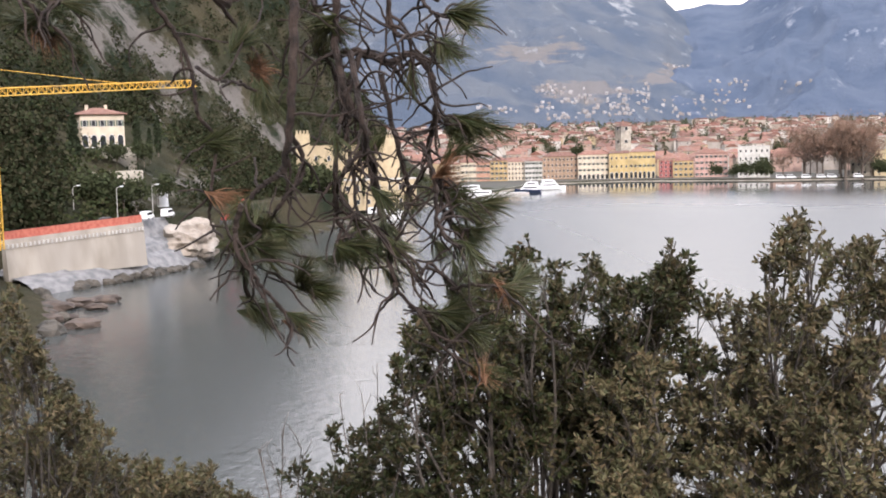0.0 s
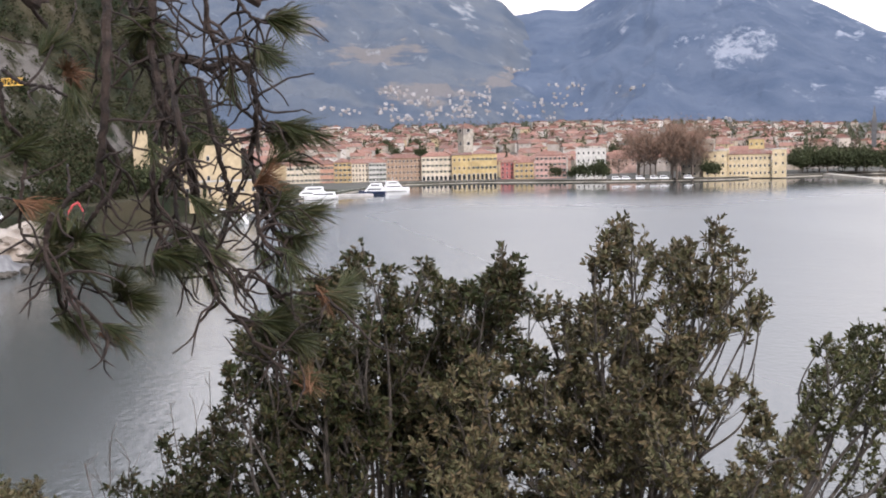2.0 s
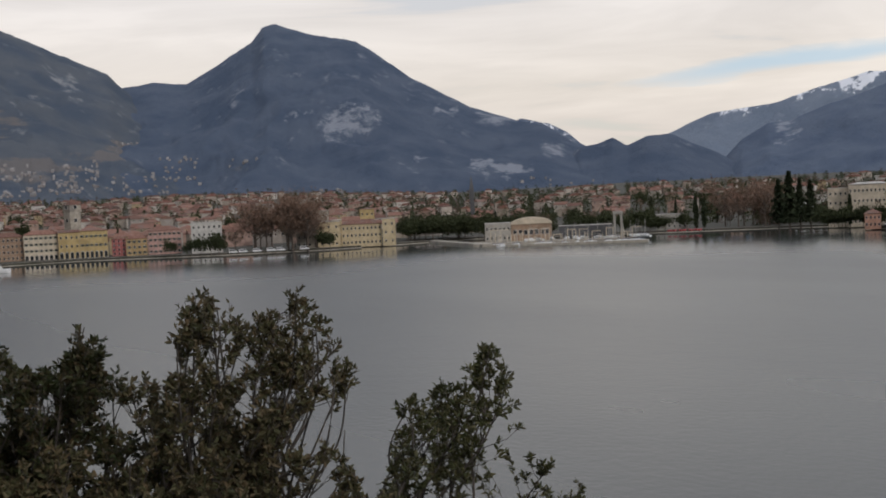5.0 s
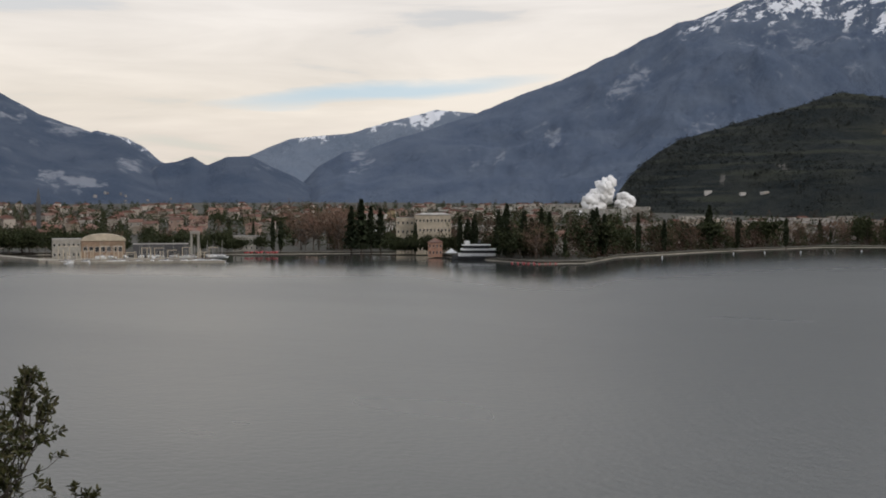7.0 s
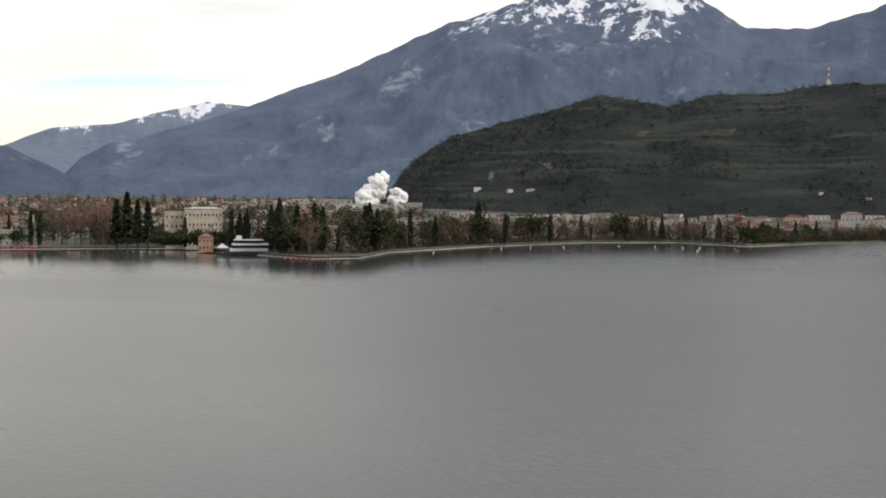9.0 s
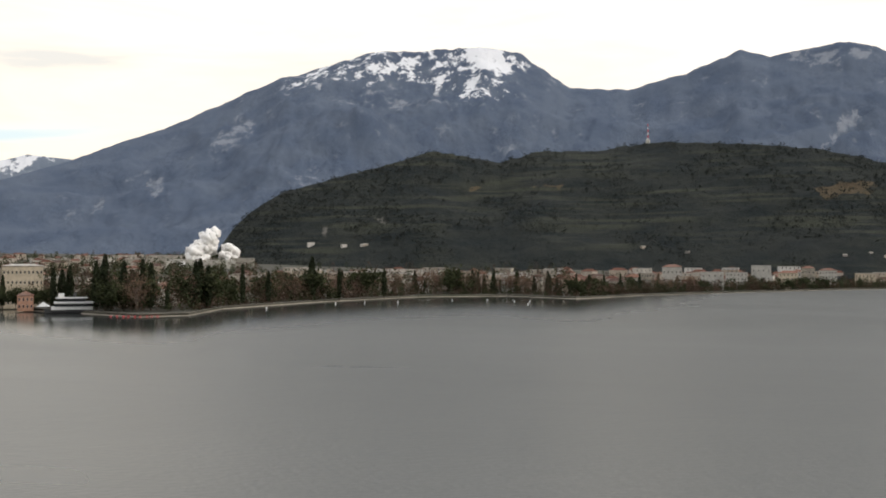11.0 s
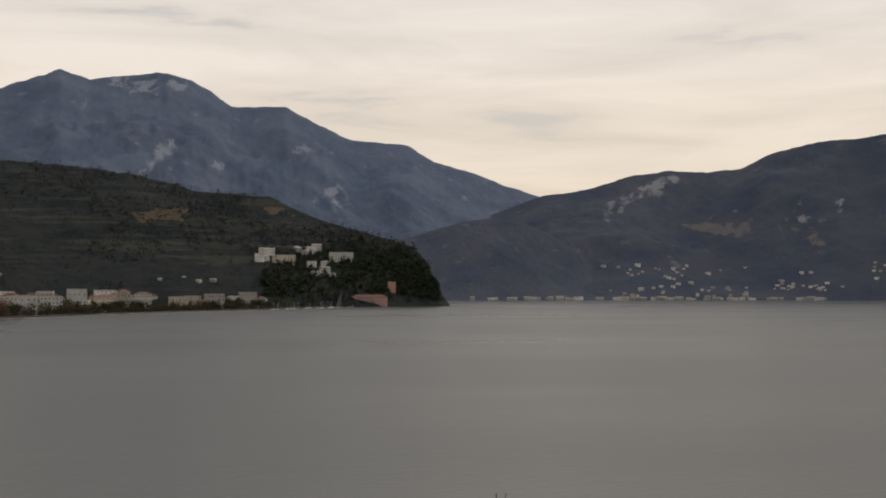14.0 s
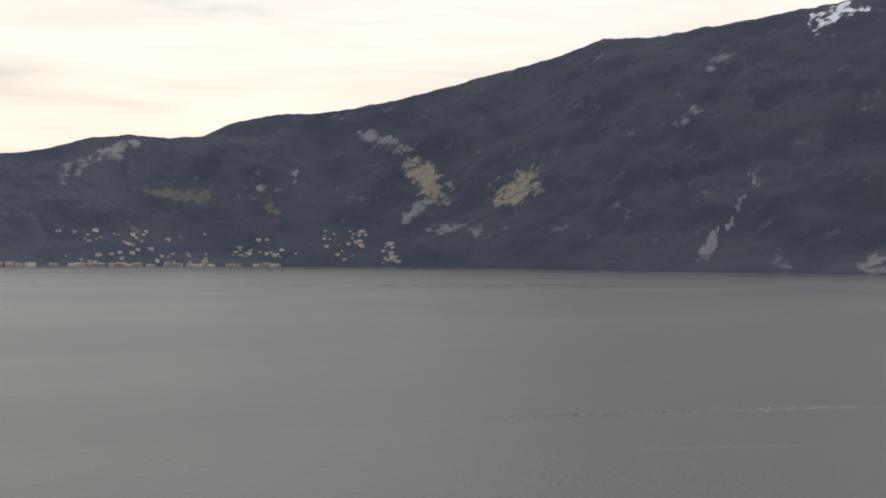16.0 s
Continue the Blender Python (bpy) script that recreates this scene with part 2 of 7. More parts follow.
# FAR to EAST: blue-grey base colours carry the painted haze of distance
M_FAR = mountain_material("hazed_far_woods", (0.064, 0.087, 0.130), (0.092, 0.115, 0.158), (0.25, 0.27, 0.31), 0.94, 0.80, fields=(0.105, 0.118, 0.142), cover=0.59)
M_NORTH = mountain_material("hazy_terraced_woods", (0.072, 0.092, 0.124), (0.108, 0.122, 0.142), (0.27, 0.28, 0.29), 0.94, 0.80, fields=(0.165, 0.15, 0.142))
M_PEAK = mountain_material("hazed_woods_with_snow", (0.086, 0.113, 0.166), (0.114, 0.142, 0.193), (0.25, 0.275, 0.32), 0.93, 0.79, cover=0.60)
M_EAST = mountain_material("hazed_dark_woods", (0.054, 0.067, 0.096), (0.080, 0.088, 0.110), (0.23, 0.235, 0.25), 0.92, 0.78, fields=(0.16, 0.145, 0.135), cover=0.61)
M_HILL = mountain_material("olive_hill", (0.018, 0.023, 0.024), (0.031, 0.035, 0.032), (0.16, 0.15, 0.135), 0.7, 0.5, scale=0.012, fields=(0.115, 0.088, 0.056), terrace=(0.048, 0.052, 0.040))
M_CLIFF = mountain_material("grey_cliff_and_scrub", (0.022, 0.03, 0.016), (0.07, 0.06, 0.035), (0.19, 0.172, 0.155), 0.86, 0.66, scale=0.035, cover=0.62)
M_GROUND = material("lowland_ground", (0.036, 0.034, 0.024), (0.066, 0.060, 0.045), 0.05, 0.95, 0.1, c3=(0.036, 0.042, 0.022))


# ---- helpers of this scene ----
def polar(az, d):
    return d * math.sin(radians(az)), d * math.cos(radians(az))


def lerp_table(table, x):
    if x <= table[0][0]:
        return table[0][1]
    for (a, va), (b, vb) in zip(table, table[1:]):
        if x <= b:
            return va + (vb - va) * (x - a) / (b - a)
    return table[-1][1]


def mesh_object(name, verts, faces, mat, parent=None, smooth=False):
    me = bpy.data.meshes.new(name)
    me.from_pydata(verts, [], faces)
    me.update()
    if mat:
        me.materials.append(mat)
    if smooth:
        me.shade_smooth()
    ob = new(name, me)
    ob.parent = parent
    return ob


def grid_faces(nu, nv):
    return [(i * nv + j, (i + 1) * nv + j, (i + 1) * nv + j + 1, i * nv + j + 1) for i in range(nu - 1) for j in range(nv - 1)]


shore_cache = {}


def land_height(x, y):
    """The gentle rise of the valley floor behind the shore."""
    d = math.hypot(x, y)
    az = math.degrees(math.atan2(x, y))
    key = round(az, 1)
    if key not in shore_cache:
        s = shore_distance(az)
        shore_cache[key] = 900 if s > 4000 else max(900, s + 80)
    k = lerp_table([(19, 0.040), (28, 0.029)], az)
    over = max(0.0, d - shore_cache[key])
    return 1.6 + k * over * min(1, over / 300)


# ---- water and land ----

SHORE = [(-31, 423), (-12, 510), (6, 590), (40, 690), (84, 795), (137, 803), (216, 752), (292, 727), (353, 742), (430, 760), (520, 660), (600, 590),
         (625, 556), (585, 505), (570, 470), (530, 382), (556, 366), (650, 402), (806, 408), (970, 388), (1030, 318), (956, 232), (1085, 198), (1170, 156),
         (1394, 38), (1588, -110), (1800, -270)]


def shore_distance(az):
    """How far off the lowland's shore is in a direction."""
    best = 1e9
    dx, dy = polar(az, 1)
    for (x0, y0), (x1, y1) in zip(SHORE, SHORE[1:]):
        ex, ey = x1 - x0, y1 - y0
        det = dx * -ey + dy * ex
        if abs(det) < 1e-9:
            continue
        t = (x0 * -ey + y0 * ex) / det
        u = (dx * y0 - dy * x0) / det
        if 0 <= u <= 1 and t > 0:
            best = min(best, t)
    return best


ring = 480
steps = (0.3, 0.55, 0.66, 0.72, 0.78, 0.86, 0.94, 1.0, 1.06)
verts, faces, calm = [(0, 0, 0)], [], [0.0]
for i in range(ring):
    az = -180 + 360 * i / ring
    reach = shore_distance(az)
    reach = reach if reach < 2200 else 2600
    shelter = min(1, max(0, (84 - az) / 8)) * min(1, max(0, (az + 2) / 4)) if reach < 2200 else 0.0
    for k in steps:
        verts.append((*polar(az, reach * k), 0))
        calm.append(shelter * min(1, max(0, (k - 0.60) / 0.30)))
    verts.append((*polar(az, 4950), 0))
    calm.append(0.0)
cols = len(steps) + 1
for i in range(ring):
    a, b = 1 + i * cols, 1 + (i + 1) % ring * cols
    faces.append((0, b, a))
    faces += [(a + j, b + j, b + j + 1, a + j + 1) for j in range(cols - 1)]
lake = mesh_object("water", verts, faces, WATER)
lake.data.attributes.new("calm", "FLOAT", "POINT").data.foreach_set("value", calm)
tagged(lake, "calm grey lake water with faint ripples", "lake", kind="structure")

coast = []
for (x0, y0), (x1, y1) in zip(SHORE, SHORE[1:]):
    k = max(2, int(math.hypot(x1 - x0, y1 - y0) / 18))
    for i in range(k):
        f = i / k
        w = 0 if i == 0 else 2.0
        coast.append((x0 + (x1 - x0) * f + w * noise.noise((x0 + i, y0, 1)), y0 + (y1 - y0) * f + w * noise.noise((x0, y0 + i, 5))))
coast.append(SHORE[-1])
rows = [0.0, 0.0, 0.01, 0.03, 0.06, 0.1, 0.16, 0.24, 0.34, 0.5, 0.7, 1.0]
verts, cols = [], len(rows)
for x, y in coast:
    d = math.hypot(x, y)
    ox, oy = x / d, y / d
    # push inland, away from the lake
    far = 3300
    for j, r in enumerate(rows):
        px, py = x + ox * far * r, y + oy * far * r
        verts.append((px, py, -3.0 if j == 0 else land_height(px, py)))
ground = mesh_object("ground", verts, grid_faces(len(coast), cols), M_GROUND)
tagged(ground, "flat lakeside lowland rising gently behind the shore", "ground", kind="structure")


def marked(patches, az, el):
    """How strongly a direction lies in one of the oval patches (direction, height angle, half width, half height, tilt, strength)."""
    best = 0.0
    for a, e, ra, re_, tilt, k in patches:
        p, q = az - a, el - e
        if abs(p) > ra + re_ or abs(q) > ra + re_:
            continue
        c, w = math.cos(radians(tilt)), math.sin(radians(tilt))
        best = max(best, k * (1 - ((p * c + q * w) / ra) ** 2 - ((q * c - p * w) / re_) ** 2))
    return best


def carry(ob, marks):
    """Writes cliffs, slabs, fields and snow on the mesh for its material."""
    pts = [(math.degrees(math.atan2(v.co.x, v.co.y)), math.degrees(math.atan2(v.co.z - EYE_Z, math.hypot(v.co.x, v.co.y)))) for v in ob.data.vertices]
    for kind, patches in marks.items():
        layer = ob.data.attributes.new(kind, "FLOAT", "POINT")
        layer.data.foreach_set("value", [marked(patches, a + 0.6 * noise.fractal((a * 1.2, e * 1.2, 1), 0.8, 2.1, 4), e + 0.35 * noise.fractal((a * 1.2, e * 1.2, 7), 0.8, 2.1, 4)) for a, e in pts])


def mountain(name, label, ridge, foot, top, mat, power=1.25, relief=0.1, jag=0.006, base=-4.0, step=0.12, rings=56, seed=0, wander=0.04, marks=None):
    """A mountain front: the crest runs at the height angles of ridge, the foot and crest at the distances of the two tables."""
    a0, a1 = ridge[0][0], ridge[-1][0]
    na = int((a1 - a0) / step) + 1
    verts = []
    back_rows = 6

    def at(az, s):
        df, dr = lerp_table(foot, az), lerp_table(top, az)
        dr = min(4880, dr * (1 + wander * noise.noise((az * 0.12, seed, 3.3))))
        zr = EYE_Z + dr * math.tan(radians(lerp_table(ridge, az)))
        d = df + (dr - df) * s
        x, y = polar(az, d)
        zr *= 1 + jag * (noise.fractal((az * 1.3, seed, 0.7), 0.8, 2.1, 6))
        z = base + (zr - base) * s ** power
        env = math.sin(math.pi * min(1, s)) ** 0.8
        wx, wy = x + 150 * noise.noise((x * 0.002, y * 0.002, seed)), y + 150 * noise.noise((x * 0.002, y * 0.002, seed + 9))
        spurs = noise.ridged_multi_fractal((wx * 0.0021, wy * 0.0021, seed), 0.9, 2.2, 6, 1.0, 2.0) - 1.1
        z += env * relief * zr * (0.62 * spurs + 0.75 * noise.fractal((x * 0.0026, y * 0.0026, seed), 0.85, 2.1, 6))
        return x, y, max(z, base)

    for i in range(na):
        az = a0 + (a1 - a0) * i / (na - 1)
        for j in range(rings):
            verts.append(at(az, j / (rings - 1)))
        x, y, z = verts[-1]
        d = math.hypot(x, y)
        for j in range(1, back_rows):
            f = j / (back_rows - 1)
            g = min(4960, d * (1 + 0.10 * f)) / d
            verts.append((x * g, y * g, z * (1 - f) + base * f))
    ob = mesh_object(name, verts, grid_faces(na, rings + back_rows - 1), mat, smooth=True)
    carry(ob, marks or {})
    tagged(ob, label, "mountain", kind="structure")
    return at


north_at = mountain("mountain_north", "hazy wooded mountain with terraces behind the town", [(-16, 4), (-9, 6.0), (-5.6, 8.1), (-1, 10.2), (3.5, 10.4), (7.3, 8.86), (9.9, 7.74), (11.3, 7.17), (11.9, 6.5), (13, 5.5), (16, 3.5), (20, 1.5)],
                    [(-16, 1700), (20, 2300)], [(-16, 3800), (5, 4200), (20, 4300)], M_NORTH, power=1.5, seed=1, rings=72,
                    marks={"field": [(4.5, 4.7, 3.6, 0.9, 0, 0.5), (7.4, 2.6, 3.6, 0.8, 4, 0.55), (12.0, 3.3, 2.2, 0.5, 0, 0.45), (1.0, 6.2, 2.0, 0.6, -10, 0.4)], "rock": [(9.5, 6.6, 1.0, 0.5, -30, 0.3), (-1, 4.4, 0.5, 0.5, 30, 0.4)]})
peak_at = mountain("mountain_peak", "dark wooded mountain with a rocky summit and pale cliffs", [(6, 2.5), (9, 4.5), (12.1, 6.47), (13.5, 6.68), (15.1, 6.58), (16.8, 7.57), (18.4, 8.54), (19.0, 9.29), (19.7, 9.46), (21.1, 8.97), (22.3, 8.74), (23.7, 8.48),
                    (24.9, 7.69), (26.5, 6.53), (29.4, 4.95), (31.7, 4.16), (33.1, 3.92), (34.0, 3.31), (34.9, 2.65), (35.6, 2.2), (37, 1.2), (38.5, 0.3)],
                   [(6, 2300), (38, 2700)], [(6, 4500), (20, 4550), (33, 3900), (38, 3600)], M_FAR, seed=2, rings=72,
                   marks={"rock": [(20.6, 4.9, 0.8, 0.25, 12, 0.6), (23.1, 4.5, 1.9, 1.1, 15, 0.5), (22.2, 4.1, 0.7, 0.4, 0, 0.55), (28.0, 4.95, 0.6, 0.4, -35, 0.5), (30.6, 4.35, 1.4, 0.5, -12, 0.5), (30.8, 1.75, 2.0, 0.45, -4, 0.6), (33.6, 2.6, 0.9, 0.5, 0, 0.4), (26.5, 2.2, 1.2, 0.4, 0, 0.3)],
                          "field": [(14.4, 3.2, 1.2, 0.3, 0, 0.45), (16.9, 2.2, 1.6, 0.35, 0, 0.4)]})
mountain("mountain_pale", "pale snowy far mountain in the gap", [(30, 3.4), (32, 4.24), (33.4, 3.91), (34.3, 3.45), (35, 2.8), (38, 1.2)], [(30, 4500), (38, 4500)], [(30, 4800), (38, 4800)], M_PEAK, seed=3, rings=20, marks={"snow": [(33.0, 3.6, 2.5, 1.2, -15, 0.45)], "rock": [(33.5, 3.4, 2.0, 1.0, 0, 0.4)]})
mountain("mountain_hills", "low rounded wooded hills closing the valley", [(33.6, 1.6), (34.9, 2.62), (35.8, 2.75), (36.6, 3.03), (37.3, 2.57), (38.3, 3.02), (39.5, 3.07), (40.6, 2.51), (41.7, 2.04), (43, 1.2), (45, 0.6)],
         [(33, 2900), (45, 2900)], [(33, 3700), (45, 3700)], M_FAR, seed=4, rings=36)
# palest tint: the haze before this ridge is mixed into its colours
mountain("mountain_far_ridge", "far ridge tinted blue for haze, with a snowy crest", [(36, 1.8), (39.5, 3.13), (41.5, 3.97), (44.6, 4.28), (46.8, 4.93), (49.0, 5.45), (50.9, 5.3), (54, 4.2), (58, 2)],
         [(36, 4100), (58, 4100)], [(36, 4750), (58, 4750)], mountain_material("hazed_snowy_ridge", (0.15, 0.185, 0.24), (0.19, 0.225, 0.28), (0.36, 0.40, 0.45), 0.85, 0.7), seed=5, rings=36, marks={"snow": [(48.9, 5.3, 2.3, 0.55, 12, 0.75), (46.0, 4.7, 1.6, 0.3, 12, 0.35), (43.2, 4.2, 1.8, 0.2, 8, 0.4)]})
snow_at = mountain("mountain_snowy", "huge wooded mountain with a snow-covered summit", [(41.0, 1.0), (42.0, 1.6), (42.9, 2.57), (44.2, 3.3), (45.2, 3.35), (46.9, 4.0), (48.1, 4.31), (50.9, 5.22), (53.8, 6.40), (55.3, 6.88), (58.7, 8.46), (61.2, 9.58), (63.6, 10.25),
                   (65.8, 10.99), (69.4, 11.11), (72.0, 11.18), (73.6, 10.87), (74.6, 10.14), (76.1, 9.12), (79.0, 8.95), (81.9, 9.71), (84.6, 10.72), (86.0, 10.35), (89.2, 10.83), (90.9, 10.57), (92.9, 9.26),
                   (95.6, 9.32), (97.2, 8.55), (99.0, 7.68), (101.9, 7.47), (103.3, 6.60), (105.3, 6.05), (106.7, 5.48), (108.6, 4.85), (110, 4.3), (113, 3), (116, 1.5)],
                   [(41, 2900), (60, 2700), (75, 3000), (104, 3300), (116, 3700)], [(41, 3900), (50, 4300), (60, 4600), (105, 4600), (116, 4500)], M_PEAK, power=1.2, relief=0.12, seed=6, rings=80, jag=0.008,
                   marks={"snow": [(71.9, 10.55, 1.9, 0.75, -14, 1.1), (67.6, 10.3, 4.2, 1.15, 2, 0.34), (70.5, 9.6, 3.4, 1.1, -10, 0.34), (63.5, 9.9, 2.4, 0.6, 22, 0.28)],
                          "rock": [(88.2, 10.1, 1.7, 0.45, -6, 0.5), (90.2, 10.2, 1.0, 0.4, -20, 0.4), (89.5, 6.9, 0.55, 1.1, -22, 0.5), (88.8, 6.0, 0.4, 0.6, -25, 0.4), (92.2, 6.2, 0.35, 0.5, 0, 0.4), (98.1, 4.8, 0.6, 1.2, -10, 0.42), (96.4, 7.0, 0.8, 0.4, 20, 0.3),
                                   (58.5, 6.4, 1.5, 0.6, 40, 0.42), (59.3, 7.2, 0.5, 0.7, 0, 0.4), (55.0, 4.0, 0.9, 0.5, 40, 0.42), (51.9, 3.0, 1.0, 0.35, 30, 0.35), (67.0, 8.6, 3.5, 0.7, 0, 0.28), (62.5, 4.6, 0.5, 0.5, 30, 0.3), (45.1, 2.9, 0.8, 0.7, 40, 0.35)]})
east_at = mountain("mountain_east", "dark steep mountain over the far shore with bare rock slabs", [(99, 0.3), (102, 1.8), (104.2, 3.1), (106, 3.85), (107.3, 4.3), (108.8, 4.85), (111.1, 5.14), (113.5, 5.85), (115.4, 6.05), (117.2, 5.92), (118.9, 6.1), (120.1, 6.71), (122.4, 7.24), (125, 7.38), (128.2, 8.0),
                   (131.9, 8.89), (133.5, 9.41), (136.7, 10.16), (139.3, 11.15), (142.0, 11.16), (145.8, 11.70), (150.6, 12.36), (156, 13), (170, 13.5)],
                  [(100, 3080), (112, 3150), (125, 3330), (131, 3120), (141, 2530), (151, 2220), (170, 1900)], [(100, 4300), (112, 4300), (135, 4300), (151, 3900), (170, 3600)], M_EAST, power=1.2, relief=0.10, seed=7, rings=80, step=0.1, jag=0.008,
                  marks={"slab": [(130.1, 4.05, 1.8, 1.0, -40, 0.85), (134.9, 3.6, 1.9, 0.9, 28, 0.85), (133.7, 2.95, 0.5, 0.35, 60, 0.9)],
                         "rock": [(129.7, 2.5, 1.1, 0.45, 38, 0.6), (131.8, 1.5, 3.2, 0.35, -4, 0.5), (145.0, 1.25, 1.9, 0.26, 56, 1.0), (146.5, 3.6, 1.3, 0.10, 74, 0.6), (148.0, -0.1, 0.5, 0.7, 10, 0.4), (152.5, -0.2, 0.9, 0.6, 0, 0.6), (114.9, 5.4, 1.0, 0.38, 28, 0.62), (113.6, 4.8, 1.5, 0.28, 35, 0.55), (112.2, 4.0, 0.9, 0.26, 52, 0.5),
                                  (127.9, 6.05, 2.0, 0.28, -14, 0.5), (123.5, 4.05, 0.16, 0.7, 4, 0.55), (121.8, 3.6, 0.3, 0.2, 0, 0.4), (143.4, 7.2, 1.2, 0.4, 20, 0.36), (144.8, 9.7, 1.2, 0.4, 24, 0.4), (140.0, 2.4, 1.4, 0.2, 0, 0.36), (137.4, 1.6, 0.8, 0.2, 0, 0.4)],
                         "field": [(117.4, 3.1, 2.4, 0.3, 0, 0.7), (122, 2.6, 1.0, 0.2, -25, 0.4)], "snow": [(150.2, 11.5, 1.1, 0.5, 12, 0.42), (151.0, 12.0, 0.8, 0.3, 12, 0.5)]})
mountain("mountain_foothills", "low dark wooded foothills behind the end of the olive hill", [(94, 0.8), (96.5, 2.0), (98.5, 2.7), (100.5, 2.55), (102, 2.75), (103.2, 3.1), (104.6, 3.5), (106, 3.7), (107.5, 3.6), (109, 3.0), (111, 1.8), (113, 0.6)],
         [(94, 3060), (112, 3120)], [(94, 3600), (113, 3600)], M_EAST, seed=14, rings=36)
brione_at = mountain("mountain_olive_hill", "long dark olive-grown hill with terraces and scrub", [(57.6, 0.3), (58.8, 1.95), (59.6, 2.80), (61.3, 3.83), (64.0, 4.63), (66.7, 5.29), (68.7, 5.9), (69.8, 5.89), (72.4, 5.33), (74.4, 5.96), (77.3, 5.89), (80.2, 6.31), (84.6, 6.13),
                     (88.5, 5.73), (91.2, 5.0), (94.8, 4.77), (97.3, 3.65), (99.7, 3.0), (102.2, 2.26), (103.0, 1.39), (103.4, 0.2), (104.1, -0.75)],
                    [(57, 1900), (75, 1750), (90, 1700), (98, 1830), (102, 1930), (104.1, 1985)], [(57, 2300), (80, 2600), (98, 2250), (102, 2080), (104.1, 2010)], M_HILL, power=1.1, relief=0.11, jag=0.012, seed=8, rings=64, wander=0.02,
                    marks={"field": [(89.5, 3.8, 1.7, 0.42, 5, 0.8), (94.9, 4.1, 0.9, 0.22, -15, 0.6), (75.0, 4.1, 0.9, 0.16, 0, 0.5), (71.0, 4.0, 0.6, 0.2, 20, 0.45)], "rock": [(66.3, 2.4, 0.25, 0.6, 40, 0.45), (63.5, 1.8, 0.3, 0.3, 0, 0.45)]})
mountain("mountain_west", "steep wooded slopes behind the viewpoint", [(170, 13.5), (190, 16), (230, 24), (270, 30), (310, 30), (330, 24), (344, 10)], [(170, 1900), (200, 700), (230, 300), (270, 240), (310, 300), (344, 800)],
         [(170, 3600), (200, 1900), (230, 900), (270, 700), (310, 800), (344, 1500)], M_CLIFF, step=0.6, rings=30, seed=9)

# ---- shared building helpers ----
def box(v, f, x0, x1, y0, y1, z0, z1):
    k = len(v)
    v += [(x0, y0, z0), (x1, y0, z0), (x1, y1, z0), (x0, y1, z0), (x0, y0, z1), (x1, y0, z1), (x1, y1, z1), (x0, y1, z1)]
    f += [(k, k + 3, k + 2, k + 1), (k + 4, k + 5, k + 6, k + 7), (k, k + 1, k + 5, k + 4), (k + 1, k + 2, k + 6, k + 5), (k + 2, k + 3, k + 7, k + 6), (k + 3, k, k + 4, k + 7)]


def tube(v, f, pts, r0, r1, sides=5):
    """A tapering round stem along points."""
    n = len(pts)
    k = len(v)
    for i, p in enumerate(pts):
        p = Vector(p)
        a, b = Vector(pts[max(0, i - 1)]), Vector(pts[min(n - 1, i + 1)])
        t = (b - a).normalized() if (b - a).length > 1e-9 else Vector((0, 0, 1))
        u = t.cross(Vector((0.31, 0.22, 0.93)))
        u = u.normalized() if u.length > 1e-4 else Vector((1, 0, 0))
        w = t.cross(u)
        r = r0 + (r1 - r0) * i / max(1, n - 1)
        for j in range(sides):
            c = 2 * math.pi * j / sides
            v.append(tuple(p + u * (r * math.cos(c)) + w * (r * math.sin(c))))
    for i in range(n - 1):
        for j in range(sides):
            f.append((k + i * sides + j, k + i * sides + (j + 1) % sides, k + (i + 1) * sides + (j + 1) % sides, k + (i + 1) * sides + j))
    f.append(tuple(k + j for j in range(sides))[::-1])
    f.append(tuple(k + (n - 1) * sides + j for j in range(sides)))


def smooth_line(pts, per=6):
    """Catmull-Rom through the points."""
    P = [Vector(p) for p in pts]
    out = []
    for i in range(len(P) - 1):
        a, b, c, d = P[max(0, i - 1)], P[i], P[i + 1], P[min(len(P) - 1, i + 2)]
        for j in range(per):
            t = j / per
            out.append(0.5 * ((2 * b) + (c - a) * t + (2 * a - 5 * b + 4 * c - d) * t * t + (3 * b - a - 3 * c + d) * t ** 3))
    out.append(P[-1])
    return out


def part(name, verts, faces, mat, parent, label="", smooth=False):
    ob = mesh_object(name, verts, faces, mat, parent, smooth)
    if label:
        ob["label"] = label
    return ob


def empty(name, m, label, category, group="", kind=""):
    ob = new(name)
    ob.matrix_basis = m
    return tagged(ob, label, category, group, kind)


